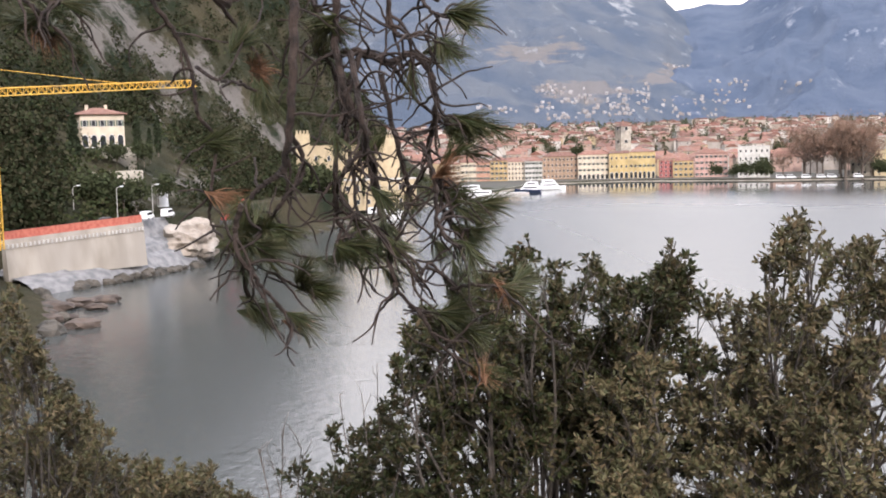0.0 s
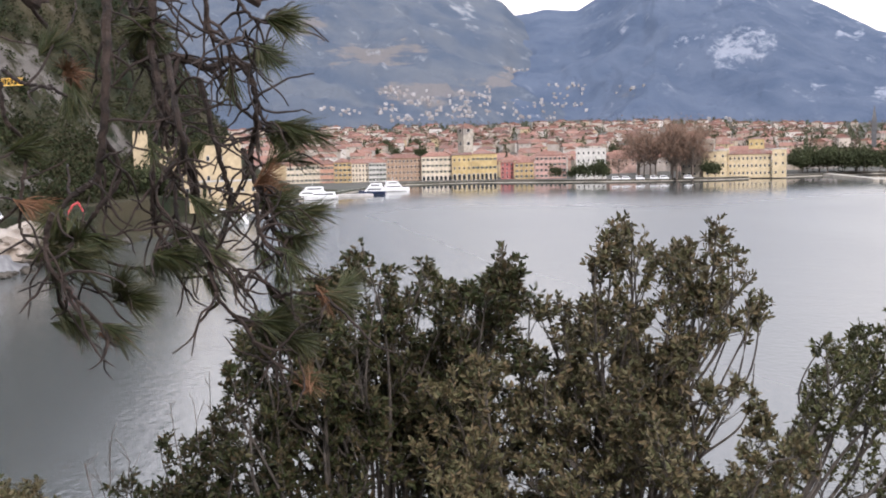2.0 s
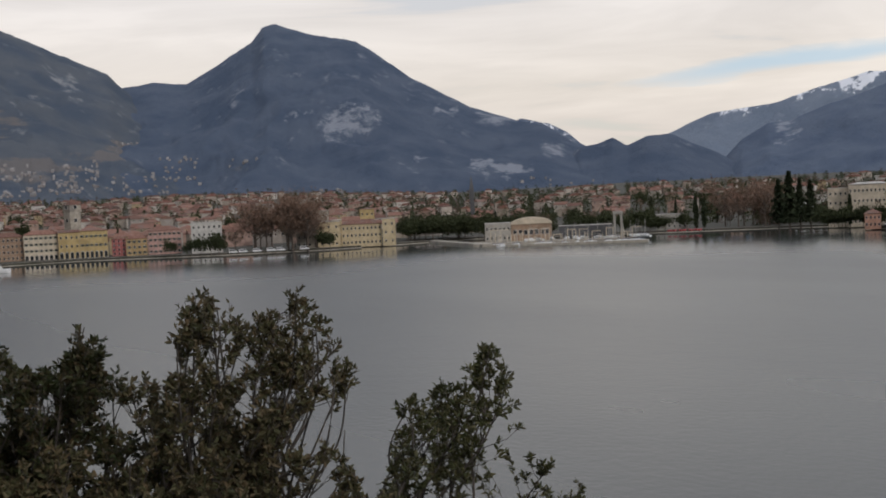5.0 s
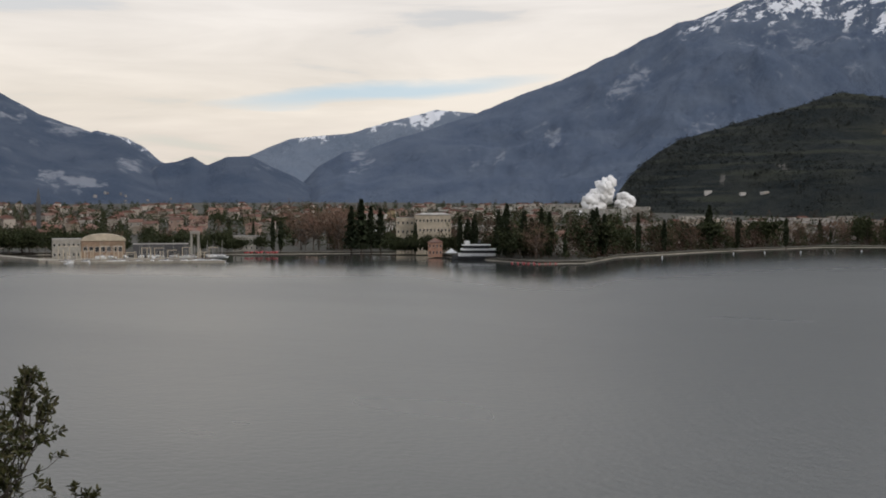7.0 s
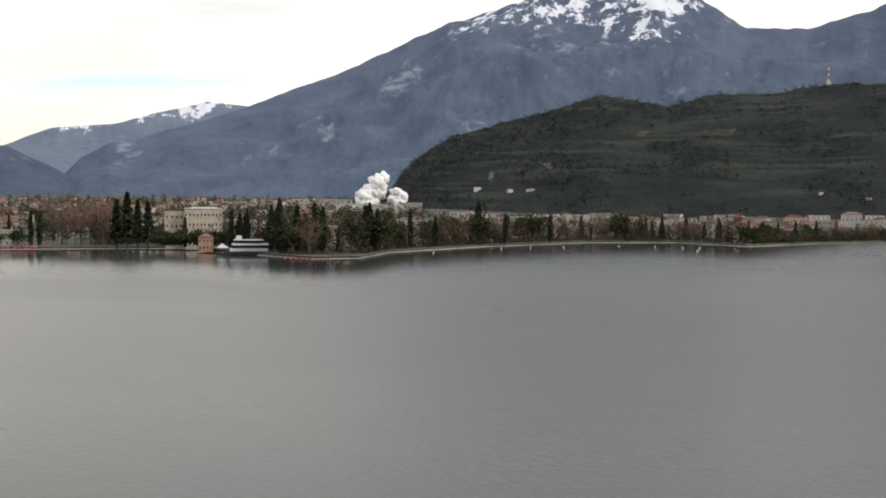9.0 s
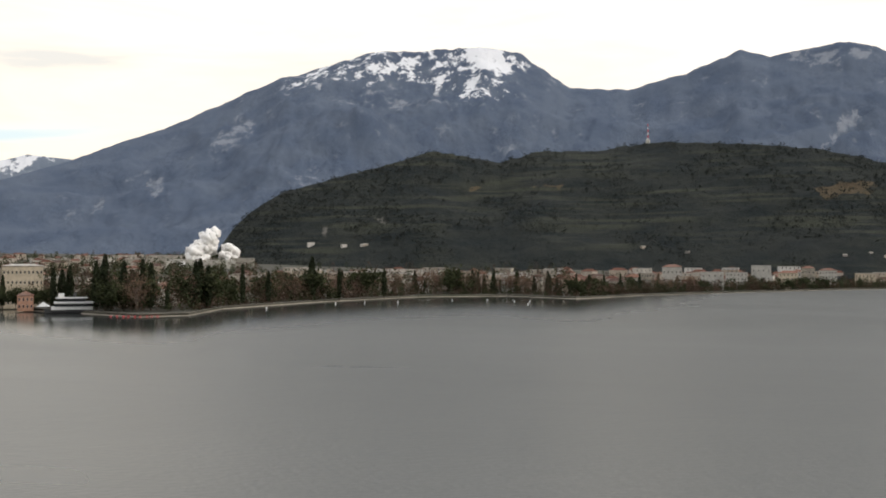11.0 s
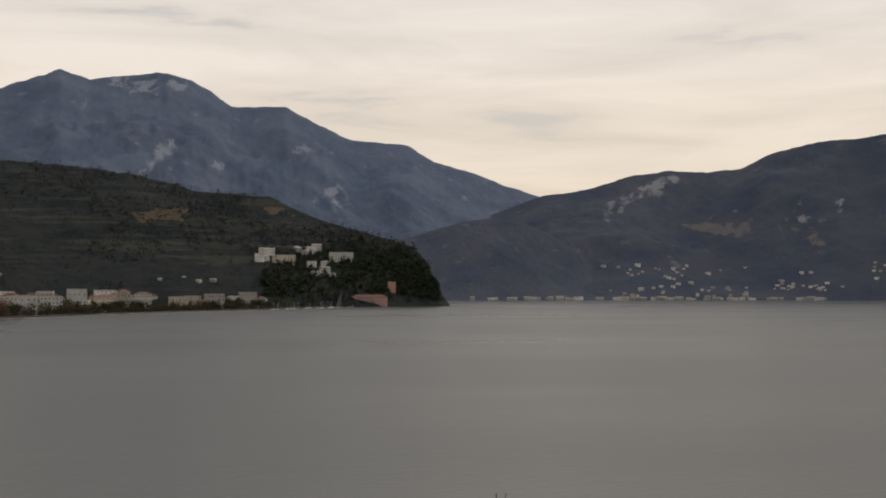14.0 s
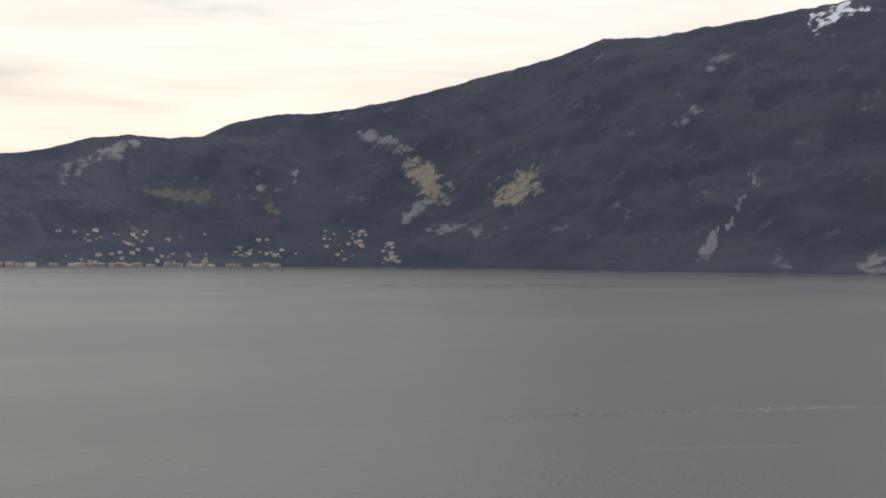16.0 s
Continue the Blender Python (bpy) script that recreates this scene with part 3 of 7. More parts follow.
def tinted(name, colours, rough=0.9):
    """Plaster in one of several colours, picked by the object's own random number, with stains."""
    m = material(name, (0.8, 0.8, 0.8), (1, 1, 1), 0.35, rough, 0.15, c3=(0.72, 0.70, 0.66))
    n, l = m.node_tree.nodes, m.node_tree.links
    b = n["Principled BSDF"]
    old = b.inputs["Base Color"].links[0].from_socket
    oi = n.new("ShaderNodeObjectInfo")
    rp = n.new("ShaderNodeValToRGB")
    rp.color_ramp.interpolation = "CONSTANT"
    while len(rp.color_ramp.elements) < len(colours):
        rp.color_ramp.elements.new(0.5)
    for i, c in enumerate(colours):
        rp.color_ramp.elements[i].position, rp.color_ramp.elements[i].color = i / len(colours), (*c, 1)
    l.new(oi.outputs["Random"], rp.inputs[0])
    mx = n.new("ShaderNodeMix")
    mx.data_type, mx.blend_type = "RGBA", "MULTIPLY"
    mx.inputs["Factor"].default_value = 1.0
    l.new(rp.outputs[0], mx.inputs[6])
    l.new(old, mx.inputs[7])
    l.new(mx.outputs[2], b.inputs["Base Color"])
    return m


def plaster(name, c):
    d = tuple(v * 0.8 for v in c)
    return material(name, d, c, 0.4, 0.9, 0.12, c3=tuple(v * 0.7 for v in c))


M_TOWN = tinted("town_plaster", [(0.40, 0.33, 0.24), (0.42, 0.30, 0.24), (0.44, 0.39, 0.33), (0.32, 0.27, 0.21), (0.45, 0.35, 0.21), (0.50, 0.46, 0.41), (0.38, 0.26, 0.21), (0.36, 0.32, 0.28)])
M_PALE = tinted("pale_plaster", [(0.58, 0.55, 0.49), (0.50, 0.46, 0.39), (0.66, 0.65, 0.62), (0.50, 0.42, 0.34)])
M_ROOF = material("terracotta_tiles", (0.15, 0.070, 0.048), (0.21, 0.112, 0.080), 0.5, 0.9, 0.3, c3=(0.16, 0.11, 0.09), random_tint=0.28)
M_GLASS = material("dark_window_glass", (0.02, 0.022, 0.025), (0.04, 0.043, 0.046), 0.5, 0.15, 0)
M_FRAME = material("pale_window_frame", (0.5, 0.48, 0.44), (0.6, 0.58, 0.54), 2, 0.7, 0)
M_SHUTTER = material("dark_green_shutter", (0.04, 0.07, 0.045), (0.07, 0.09, 0.06), 2, 0.7, 0)
M_WHITE = material("white_paint", (0.68, 0.68, 0.67), (0.8, 0.8, 0.79), 0.6, 0.5, 0.05)
M_STONE = material("grey_beige_stone", (0.30, 0.27, 0.22), (0.42, 0.38, 0.31), 0.5, 0.95, 0.4, c3=(0.25, 0.23, 0.2))
M_CONC = material("weathered_concrete", (0.36, 0.34, 0.31), (0.5, 0.47, 0.43), 0.25, 0.95, 0.3, c3=(0.28, 0.27, 0.25))
M_STEEL = material("dark_steel", (0.06, 0.06, 0.065), (0.1, 0.1, 0.1), 1, 0.5, 0)
M_BARK = material("grey_brown_bark", (0.075, 0.058, 0.045), (0.15, 0.12, 0.095), 14, 0.95, 0.6, distance=0.01)


def leaf_material(name, colours, rough=0.55, spec=0.35):
    """Leaves in several colours, one for each leaf."""
    m = bpy.data.materials.new(name)
    m.use_nodes = True
    n, l = m.node_tree.nodes, m.node_tree.links
    b = n["Principled BSDF"]
    b.inputs["Roughness"].default_value = rough
    b.inputs["Specular IOR Level"].default_value = spec
    geo = n.new("ShaderNodeNewGeometry")
    rp = n.new("ShaderNodeValToRGB")
    while len(rp.color_ramp.elements) < len(colours):
        rp.color_ramp.elements.new(0.5)
    for i, c in enumerate(colours):
        rp.color_ramp.elements[i].position, rp.color_ramp.elements[i].color = i / (len(colours) - 1), (*c, 1)
    l.new(geo.outputs["Random Per Island"], rp.inputs[0])
    no = n.new("ShaderNodeTexNoise")
    no.inputs["Scale"].default_value = 1.7
    l.new(geo.outputs["Position"], no.inputs["Vector"])
    hs = n.new("ShaderNodeHueSaturation")
    rg = n.new("ShaderNodeMapRange")
    rg.inputs["From Min"].default_value, rg.inputs["From Max"].default_value = 0.3, 0.7
    rg.inputs["To Min"].default_value, rg.inputs["To Max"].default_value = 0.75, 1.25
    l.new(no.outputs[0], rg.inputs[0])
    l.new(rg.outputs[0], hs.inputs["Value"])
    l.new(rp.outputs[0], hs.inputs["Color"])
    l.new(hs.outputs[0], b.inputs["Base Color"])
    return m


M_CYPRESS = leaf_material("cypress_foliage", [(0.022, 0.032, 0.016), (0.04, 0.05, 0.026), (0.03, 0.036, 0.02)], 0.8, 0.1)
M_EVERGREEN = leaf_material("evergreen_foliage", [(0.028, 0.04, 0.018), (0.055, 0.062, 0.028), (0.04, 0.045, 0.024)], 0.8, 0.1)
M_BARE = leaf_material("bare_winter_twigs", [(0.13, 0.085, 0.06), (0.22, 0.15, 0.11), (0.18, 0.11, 0.075)], 0.9, 0.05)
M_SCRUB = leaf_material("green_scrub", [(0.020, 0.028, 0.012), (0.044, 0.054, 0.022), (0.056, 0.048, 0.026)], 0.85, 0.06)

# ---- the slope on which the viewer stands, and the road cut ----
WEST = [(60, -420), (45, -150), (36, -40), (34, 0), (20, 27), (-12, 48), (-40, 96), (-58, 150), (-66, 190), (-84, 233), (-75, 246), (-65, 272), (-59, 299), (-42, 372), (-31, 423), (-12, 510), (6, 590), (36, 690)]
CUT = [(0, -3), (1.2, 0.6), (3, 1.4), (7, 2.6), (9.2, 3.0), (10.9, 3.4), (11.2, 11.6), (20, 12), (26, 15), (34, 22), (47, 31), (62, 44), (90, 74), (130, 112), (190, 165), (270, 225), (380, 290), (520, 330)]
NEAR = [(0, -3), (1.2, 0.9), (3, 2.2), (7, 5.2), (9.2, 6.9), (10.9, 8.2), (11.2, 8.4), (20, 16.5), (26, 22.0), (31, 26.2), (36, 26.6), (47, 29), (62, 38), (90, 62), (130, 95), (190, 150), (270, 210), (380, 280), (520, 330)]
NORTH = [(0, -3), (1.2, 0.6), (3, 1.6), (7, 2.2), (9.2, 2.6), (10.9, 3), (11.2, 3.2), (20, 6), (26, 11), (34, 21), (47, 40), (62, 75), (90, 130), (130, 180), (190, 230), (270, 280), (380, 320), (520, 340)]


def west_point(x, y, nx, ny, u, cols):
    s = y
    if s < 110:
        w = min(1, max(0, (s - 60) / 50))
        z = lerp_table(NEAR, u) * (1 - w) + lerp_table(CUT, u) * w
    else:
        w = min(1, max(0, (s - 420) / 110))
        z = lerp_table(CUT, u) * (1 - w) + lerp_table(NORTH, u) * w
        fade = min(1, max(0.0, (700 - s) / 110))
        z = z * fade + min(z, 2.0 + 0.02 * u) * (1 - fade)
    px, py = x + nx * u, y + ny * u
    if u > 24:
        a = min(1, (u - 24) / 60) * (0.25 if s < 60 else 1)
        z += a * (16 * noise.fractal((px * 0.011, py * 0.011, z * 0.008), 0.9, 2.1, 6) + 9 * (noise.multi_fractal((px * 0.035, py * 0.035, z * 0.03), 0.7, 2.2, 5) - 1))
    if 0 < u < 8:
        z += 0.5 * noise.noise((px * 0.3, py * 0.3, 2))
    return px, py, z


line = smooth_line([(x, y, 0) for x, y in WEST], 14)
us = [0, 0.6, 1.2, 3, 5, 7, 9.2, 10.9, 11.2, 15, 20, 23, 26, 30, 34, 38, 42, 47, 54, 62, 70, 80, 90, 100, 110, 120, 130, 145, 160, 175, 190, 210, 240, 270, 320, 380, 450, 520]
verts = []
for i, p in enumerate(line):
    a, b = line[max(0, i - 6)], line[min(len(line) - 1, i + 6)]
    t = (b - a).normalized()
    nx, ny = -t.y, t.x
    for u in us:
        verts.append(west_point(p.x, p.y, nx, ny, u, us))
slope = mesh_object("ground_hillside", verts, grid_faces(len(line), len(us)), M_CLIFF, smooth=True)
CLIFFS = [(a, e, p * 1.25, q * 1.35, t, k + 0.1) for a, e, p, q, t, k in [(-16.6, 7.2, 1.5, 1.0, -20, 0.7), (-17.0, 5.5, 1.6, 0.6, -58, 0.7), (-14.2, 5.0, 1.7, 0.8, -40, 0.62), (-12.0, 4.0, 1.8, 0.8, -42, 0.7), (-10.2, 2.3, 1.7, 0.6, -46, 0.6), (-8.4, 0.6, 1.4, 0.5, -48, 0.65), (-13.6, 2.6, 1.2, 0.6, -60, 0.45), (-14.5, -1.8, 1.8, 0.7, 0, 0.45), (-12.6, -1.2, 1.2, 0.5, -20, 0.4)]]
carry(slope, {"rock": CLIFFS})
tagged(slope, "steep scrub-covered slope with grey limestone cliffs above the lake road", "hillside", kind="structure")


def fan(az, el, d):
    """A place in space: direction and height angle from the viewpoint, distance."""
    x, y = polar(az, d)
    return Vector((x, y, EYE_Z + d * math.tan(radians(el))))


# retaining wall of the road, with a frieze of corbels and an orange safety mesh
def wall_between(name, p, q, z0, z1, thick, mat, label, z1b=None):
    v, f = [], []
    p, q = Vector((*p, 0)), Vector((*q, 0))
    t = (q - p).normalized()
    nrm = Vector((t.y, -t.x, 0))
    k = 24
    for i in range(k + 1):
        c = p.lerp(q, i / k)
        top = z1 + ((z1b or z1) - z1) * i / k
        for w, z in ((0.9, z0), (0.0, top), (-thick, top), (-thick, z0)):
            v.append(tuple(c + nrm * w + Vector((0, 0, z))))
    for i in range(k):
        for j in range(4):
            a, b = i * 4 + j, i * 4 + (j + 1) % 4
            f.append((a, b, b + 4, a + 4))
    f += [(3, 2, 1, 0), (k * 4, k * 4 + 1, k * 4 + 2, k * 4 + 3)]
    ob = mesh_object(name, v, f, mat)
    return tagged(ob, label, "wall", kind="structure"), p, q, t, nrm


M_WALL = material("pale_retaining_masonry", (0.25, 0.22, 0.18), (0.37, 0.33, 0.275), 0.22, 0.95, 0.4, c3=(0.30, 0.27, 0.23), stretch=(1, 1, 0.35))
M_MESH = material("orange_red_mesh", (0.34, 0.085, 0.055), (0.44, 0.14, 0.095), 1.5, 0.8, 0.2)
WA, WB = polar(-21.6, 246), polar(-15.1, 266)
wall, wp, wq, wt, wnrm = wall_between("wall_road", WA, WB, 2.6, 11.2, 1.2, M_WALL, "pale masonry retaining wall of the lake road", 12.5)
cv, cf = [], []
box(cv, cf, -0.22, 0.22, -0.45, 0.1, -0.5, 0.35)
corbel_mesh = bpy.data.meshes.new("corbel")
corbel_mesh.from_pydata(cv, [], cf)
corbel_mesh.materials.append(M_CONC)
count = 34
ang = math.degrees(math.atan2(wt.y, wt.x))
for i in range(count):
    f = (i + 0.5) / count
    c = wp.lerp(wq, f) + wnrm * 0.1
    ob = new("corbel", corbel_mesh)
    ob.parent = wall
    ob.matrix_basis = pose(c.x, c.y, 11.2 + 1.3 * f - 1.3, 0, 0, ang)
safety = empty("safety_barrier", pose(0, 0, 0), "orange-red mesh barrier along the top of the road wall", "barrier")
v, f = [], []
for i in range(61):
    c = wp.lerp(wq, i / 60)
    z = 11.2 + 1.3 * i / 60
    w = 0.12 * noise.noise((i * 0.7, 0, 0))
    for dz in (0.02, 0.9, 1.75):
        v.append((c.x - wnrm.x * (0.5 + w), c.y - wnrm.y * (0.5 + w), z + dz + 0.1 * w))
part("mesh_panel", v, grid_faces(61, 3), M_MESH, safety)
for i in range(16):
    c = wp.lerp(wq, i / 15) - wnrm * 0.62
    v, f = [], []
    box(v, f, c.x - 0.06, c.x + 0.06, c.y - 0.06, c.y + 0.06, 11 + 1.3 * i / 15, 13.0 + 1.3 * i / 15)
    part("post", v, f, M_STEEL, safety)

# concrete apron below the wall and the pale cut rock beyond it
v, f = [], []
A, B = polar(-20.3, 238), polar(-12.4, 283)
for i in range(30):
    t = i / 29
    x, y = A[0] + (B[0] - A[0]) * t, A[1] + (B[1] - A[1]) * t
    for j, (w, z) in enumerate(((0.8, -1.0), (-0.6, 1.0 + 0.4 * t), (-3.0, 2.2 + 2.2 * t), (-5.0, 2.7 + 2.6 * t), (-5.8, 2.9 + 3.9 * t), (-10.5, 3.3 + 5.4 * t), (-13.0, 3.6 + 8.2 * min(1, t * 1.15)), (-22.0, 3.8 + 8.1 * min(1, t * 1.2)))):
        k = 0.3 * noise.noise((i * 0.5, j, 7))
        v.append((x + wnrm.x * (w + k), y + wnrm.y * (w + k), z + k))
apron = mesh_object("pavement_apron", v, grid_faces(30, 8), material("pale_grey_gravel_slope", (0.13, 0.13, 0.13), (0.22, 0.215, 0.21), 0.5, 0.95, 0.5))
tagged(apron, "pale grey concrete apron sloping to the water", "apron", kind="structure")


def rock_mass(name, label, centre, size, mat, seed, sub=3, flat=0.6, cat="rock"):
    bm = bmesh.new()
    bmesh.ops.create_icosphere(bm, subdivisions=sub, radius=1)
    for q in bm.verts:
        p = q.co.copy()
        k = 1 + 0.35 * noise.fractal(p * 1.6 + Vector((seed, 0, 0)), 0.8, 2.1, 4)
        q.co = Vector((p.x * size[0] * k, p.y * size[1] * k, p.z * size[2] * k))
    me = bpy.data.meshes.new(name)
    bm.to_mesh(me)
    bm.free()
    me.materials.append(mat)
    ob = new(name, me)
    ob.matrix_basis = pose(*centre)
    return tagged(ob, label, cat)


M_ROCK = material("pale_cut_limestone", (0.20, 0.165, 0.13), (0.34, 0.29, 0.235), 0.3, 0.95, 0.8, c3=(0.32, 0.29, 0.25), distance=0.3)
M_DROCK = material("dark_shore_rock", (0.028, 0.026, 0.020), (0.080, 0.068, 0.052), 0.4, 0.9, 0.8, distance=0.3)
x, y = polar(-12.4, 293)
rock_mass("rock_cutting", "pale freshly cut limestone face beside the road", (x - 3, y, 5.4), (8, 13, 5.2), M_ROCK, 3, 4)
random.seed(5)
for i in range(46):
    t = i / 45
    p = line[int(len(line) * (0.40 + 0.42 * t))]
    r = random.uniform(0.8, 2.2)
    rock_mass("shore_rock", "dark weathered boulder at the water's edge", (p.x - random.uniform(0, 3), p.y + random.uniform(-2, 2), random.uniform(0.1, 0.7)), (r * 1.3, r * 1.5, r * 0.8), M_DROCK, i, 2)["group"] = "boulders along the shore"
for i in range(34):
    t = random.random()
    r = random.uniform(0.7, 1.7)
    w = random.uniform(-0.6, 1.6)
    rock_mass("shore_rock", "dark weathered boulder at the foot of the apron", (A[0] + (B[0] - A[0]) * t + wnrm.x * w, A[1] + (B[1] - A[1]) * t + wnrm.y * w, random.uniform(0.0, 0.6)), (r * 1.3, r * 1.5, r * 0.9), M_DROCK, 200 + i, 2)["group"] = "boulders along the shore"
for i in range(16):
    az, d = random.uniform(-20.5, -17), random.uniform(190, 222)
    x, y = polar(az, d)
    r = random.uniform(0.7, 2.4)
    rock_mass("rubble_block", "reddish brown block of a broken jetty", (x, y, 0.5), (r * 1.6, r * 1.2, r * 0.5), material("rubble_brown", (0.045, 0.033, 0.026), (0.10, 0.075, 0.058), 0.6, 0.95, 0.6) if i == 0 else bpy.data.materials["rubble_brown"], 60 + i, 2)["group"] = "rubble of the jetty"


# ---- buildings ----
UNIT = {}


def unit_mesh(name, build, mats):
    v, f, mi = [], [], []
    build(v, f, mi)
    me = bpy.data.meshes.new(name)
    me.from_pydata(v, [], f)
    for m in mats:
        me.materials.append(m)
    for poly, k in zip(me.polygons, mi):
        poly.material_index = k
    UNIT[name] = me
    return me


def window_shape(v, f, mi, arch=False):
    """A frame standing proud of the wall with the pane set back in it, one piece."""
    top = [(0.5 * math.cos(math.pi * k / 8), 0.86 + 0.3 * math.sin(math.pi * k / 8)) for k in range(9)] if arch else [(0.5, 1.0), (-0.5, 1.0)]
    ring_ = [(-0.5, 0.0), (0.5, 0.0)] + top
    n = len(ring_)
    for grow, y in ((0.10, 0.0), (0.10, -0.10), (0.0, -0.10), (0.0, -0.03)):
        for x, z in ring_:
            v.append((x * (1 + 2 * grow), y, 0.5 + (z - 0.5) * (1 + 1.3 * grow)))
    for a in range(3):
        for k in range(n):
            f.append((a * n + k, a * n + (k + 1) % n, (a + 1) * n + (k + 1) % n, (a + 1) * n + k))
            mi.append(1)
    f.append(tuple(3 * n + k for k in range(n)))
    mi.append(0)


unit_mesh("window", lambda v, f, mi: window_shape(v, f, mi), [M_GLASS, M_FRAME])
unit_mesh("window_arched", lambda v, f, mi: window_shape(v, f, mi, True), [M_GLASS, M_FRAME])


def shutter_shape(v, f, mi):
    box(v, f, -0.23, 0.23, -0.09, -0.01, 0.0, 1.0)
    mi.extend([0] * 6)


unit_mesh("shutter", shutter_shape, [M_SHUTTER])


def put_window(parent, x, y, z, w, h, kind="window", turn=0):
    ob = new("window", UNIT["window" if kind == "window_shuttered" else kind])
    ob.parent = parent
    ob.matrix_basis = pose(x, y, z, 0, 0, turn) @ Matrix.Diagonal((w, 1.0, h, 1))
    if kind == "window_shuttered":
        for s in (-0.86, 0.86):
            sh = new("shutter", UNIT["shutter"])
            sh.parent = ob
            sh.matrix_basis = pose(s, 0, 0)
    return ob


def house(m, w, dp, h, wall_mat, label, roof="hip", floors=3, cols=5, rise=None, kind="window", name="house", category="house", group="", side=0, lowest=0, ground=None, roof_mat=None, over=0.5):
    """A house whose front is the plane y = 0 and looks to -y."""
    root = empty(name, m, label, category, group)
    v, f = [], []
    box(v, f, -w / 2, w / 2, 0, dp, -1.0, h)
    wall_ = part("wall", v, f, wall_mat, root)
    v, f = [], []
    rise = rise if rise is not None else 0.27 * min(w, dp)
    o = over
    if roof == "flat":
        box(v, f, -w / 2 - 0.2, w / 2 + 0.2, -0.2, dp + 0.2, h + 0.004, h + 0.5)
    else:
        box(v, f, -w / 2 - o, w / 2 + o, -o, dp + o, h + 0.004, h + 0.22)
        inset = min(w, dp) / 2 if roof == "hip" else 0.0
        k = len(v)
        if w >= dp:
            v += [(-w / 2 - o, -o, h + 0.23), (w / 2 + o, -o, h + 0.23), (w / 2 + o, dp + o, h + 0.23), (-w / 2 - o, dp + o, h + 0.23), (-w / 2 - o + inset, dp / 2, h + rise), (w / 2 + o - inset, dp / 2, h + rise)]
            f += [(k, k + 1, k + 5, k + 4), (k + 2, k + 3, k + 4, k + 5), (k + 1, k + 2, k + 5), (k + 3, k, k + 4)]
        else:
            v += [(-w / 2 - o, -o, h + 0.23), (w / 2 + o, -o, h + 0.23), (w / 2 + o, dp + o, h + 0.23), (-w / 2 - o, dp + o, h + 0.23), (0, -o + inset, h + rise), (0, dp + o - inset, h + rise)]
            f += [(k + 1, k + 2, k + 5, k + 4), (k + 3, k, k + 4, k + 5), (k, k + 1, k + 4), (k + 2, k + 3, k + 5)]
    part("roof", v, f, roof_mat or (M_ROOF if roof != "flat" else M_CONC), root)
    fh = h / floors
    for r in range(lowest, floors):
        for c in range(cols):
            x = -w / 2 + (c + 0.5) * w / cols
            # ground row; an arcade's shaded openings are drawn as dark window panes
            if r == 0 and ground:
                put_window(root, x, -0.01, 0.1, min(2.4, 0.62 * w / cols), fh * 0.62, ground)
            else:
                put_window(root, x, -0.01, r * fh + fh * 0.28, min(1.15, 0.4 * w / cols), min(1.7, fh * 0.52), kind)
        for c in range(side):
            y = (c + 0.5) * dp / side
            put_window(root, -w / 2 - 0.01, y, r * fh + fh * 0.28, 1.0, min(1.6, fh * 0.5), "window", -90)
            put_window(root, w / 2 + 0.01, y, r * fh + fh * 0.28, 1.0, min(1.6, fh * 0.5), "window", 90)
    return root


def stand(az, d, z=None, turn=0.0):
    x, y = polar(az, d)
    return pose(x, y, land_height(x, y) if z is None else z, 0, 0, -az + turn)


def front(az0, az1, d, el_top, mat, label, **kw):
    az = (az0 + az1) / 2
    w = d * math.tan(radians(az1 - az0))
    x, y = polar(az, d)
    z = land_height(x, y)
    h = EYE_Z + d * math.tan(radians(el_top)) - z
    return house(stand(az, d), w * 0.985, kw.pop("dp", 13), h, mat, label, **kw)


P_YELLOW = plaster("golden_yellow_plaster", (0.52, 0.39, 0.18))
P_OCHRE = plaster("ochre_plaster", (0.50, 0.35, 0.17))
P_SALMON = plaster("salmon_plaster", (0.52, 0.29, 0.20))
P_CREAM = plaster("cream_plaster", (0.62, 0.53, 0.40))
P_BROWN = plaster("brown_plaster", (0.36, 0.25, 0.17))
P_PINK = plaster("dusty_pink_plaster", (0.52, 0.32, 0.27))
P_RED = plaster("wine_red_plaster", (0.42, 0.14, 0.13))
P_WHITE = plaster("white_plaster", (0.56, 0.54, 0.49))
P_VILLA = plaster("pale_yellow_plaster", (0.58, 0.47, 0.29))
# club cream, darkened to put the shade on its walls into the colour
P_CLUB = plaster("darkened_cream_plaster", (0.40, 0.375, 0.325))
row = "waterfront houses of the old town"
front(0.1, 1.0, 842, -0.9, P_CREAM, "narrow cream plastered house by the harbour", floors=3, cols=4, kind="window_shuttered", group=row)
front(1.0, 1.83, 842, -0.82, P_CREAM, "cream plastered harbour house with terracotta roof", floors=3, cols=4, kind="window_shuttered", group=row)
front(1.83, 2.53, 840, -0.86, P_SALMON, "salmon plastered harbour house with green shutters", floors=3, cols=4, kind="window_shuttered", group=row)
front(2.53, 3.43, 838, -0.78, P_OCHRE, "orange ochre harbour house with terracotta roof", floors=4, cols=4, kind="window_shuttered", group=row)
front(3.43, 4.30, 840, -0.85, P_CREAM, "cream harbour house with small dark windows", floors=4, cols=5, group=row)
front(4.30, 5.22, 836, -0.83, P_WHITE, "whitish harbour house with rows of small windows", floors=4, cols=5, kind="window_shuttered", group=row)
front(5.22, 7.02, 846, -0.63, P_BROWN, "long brown plastered house with many windows", floors=4, cols=9, group=row)
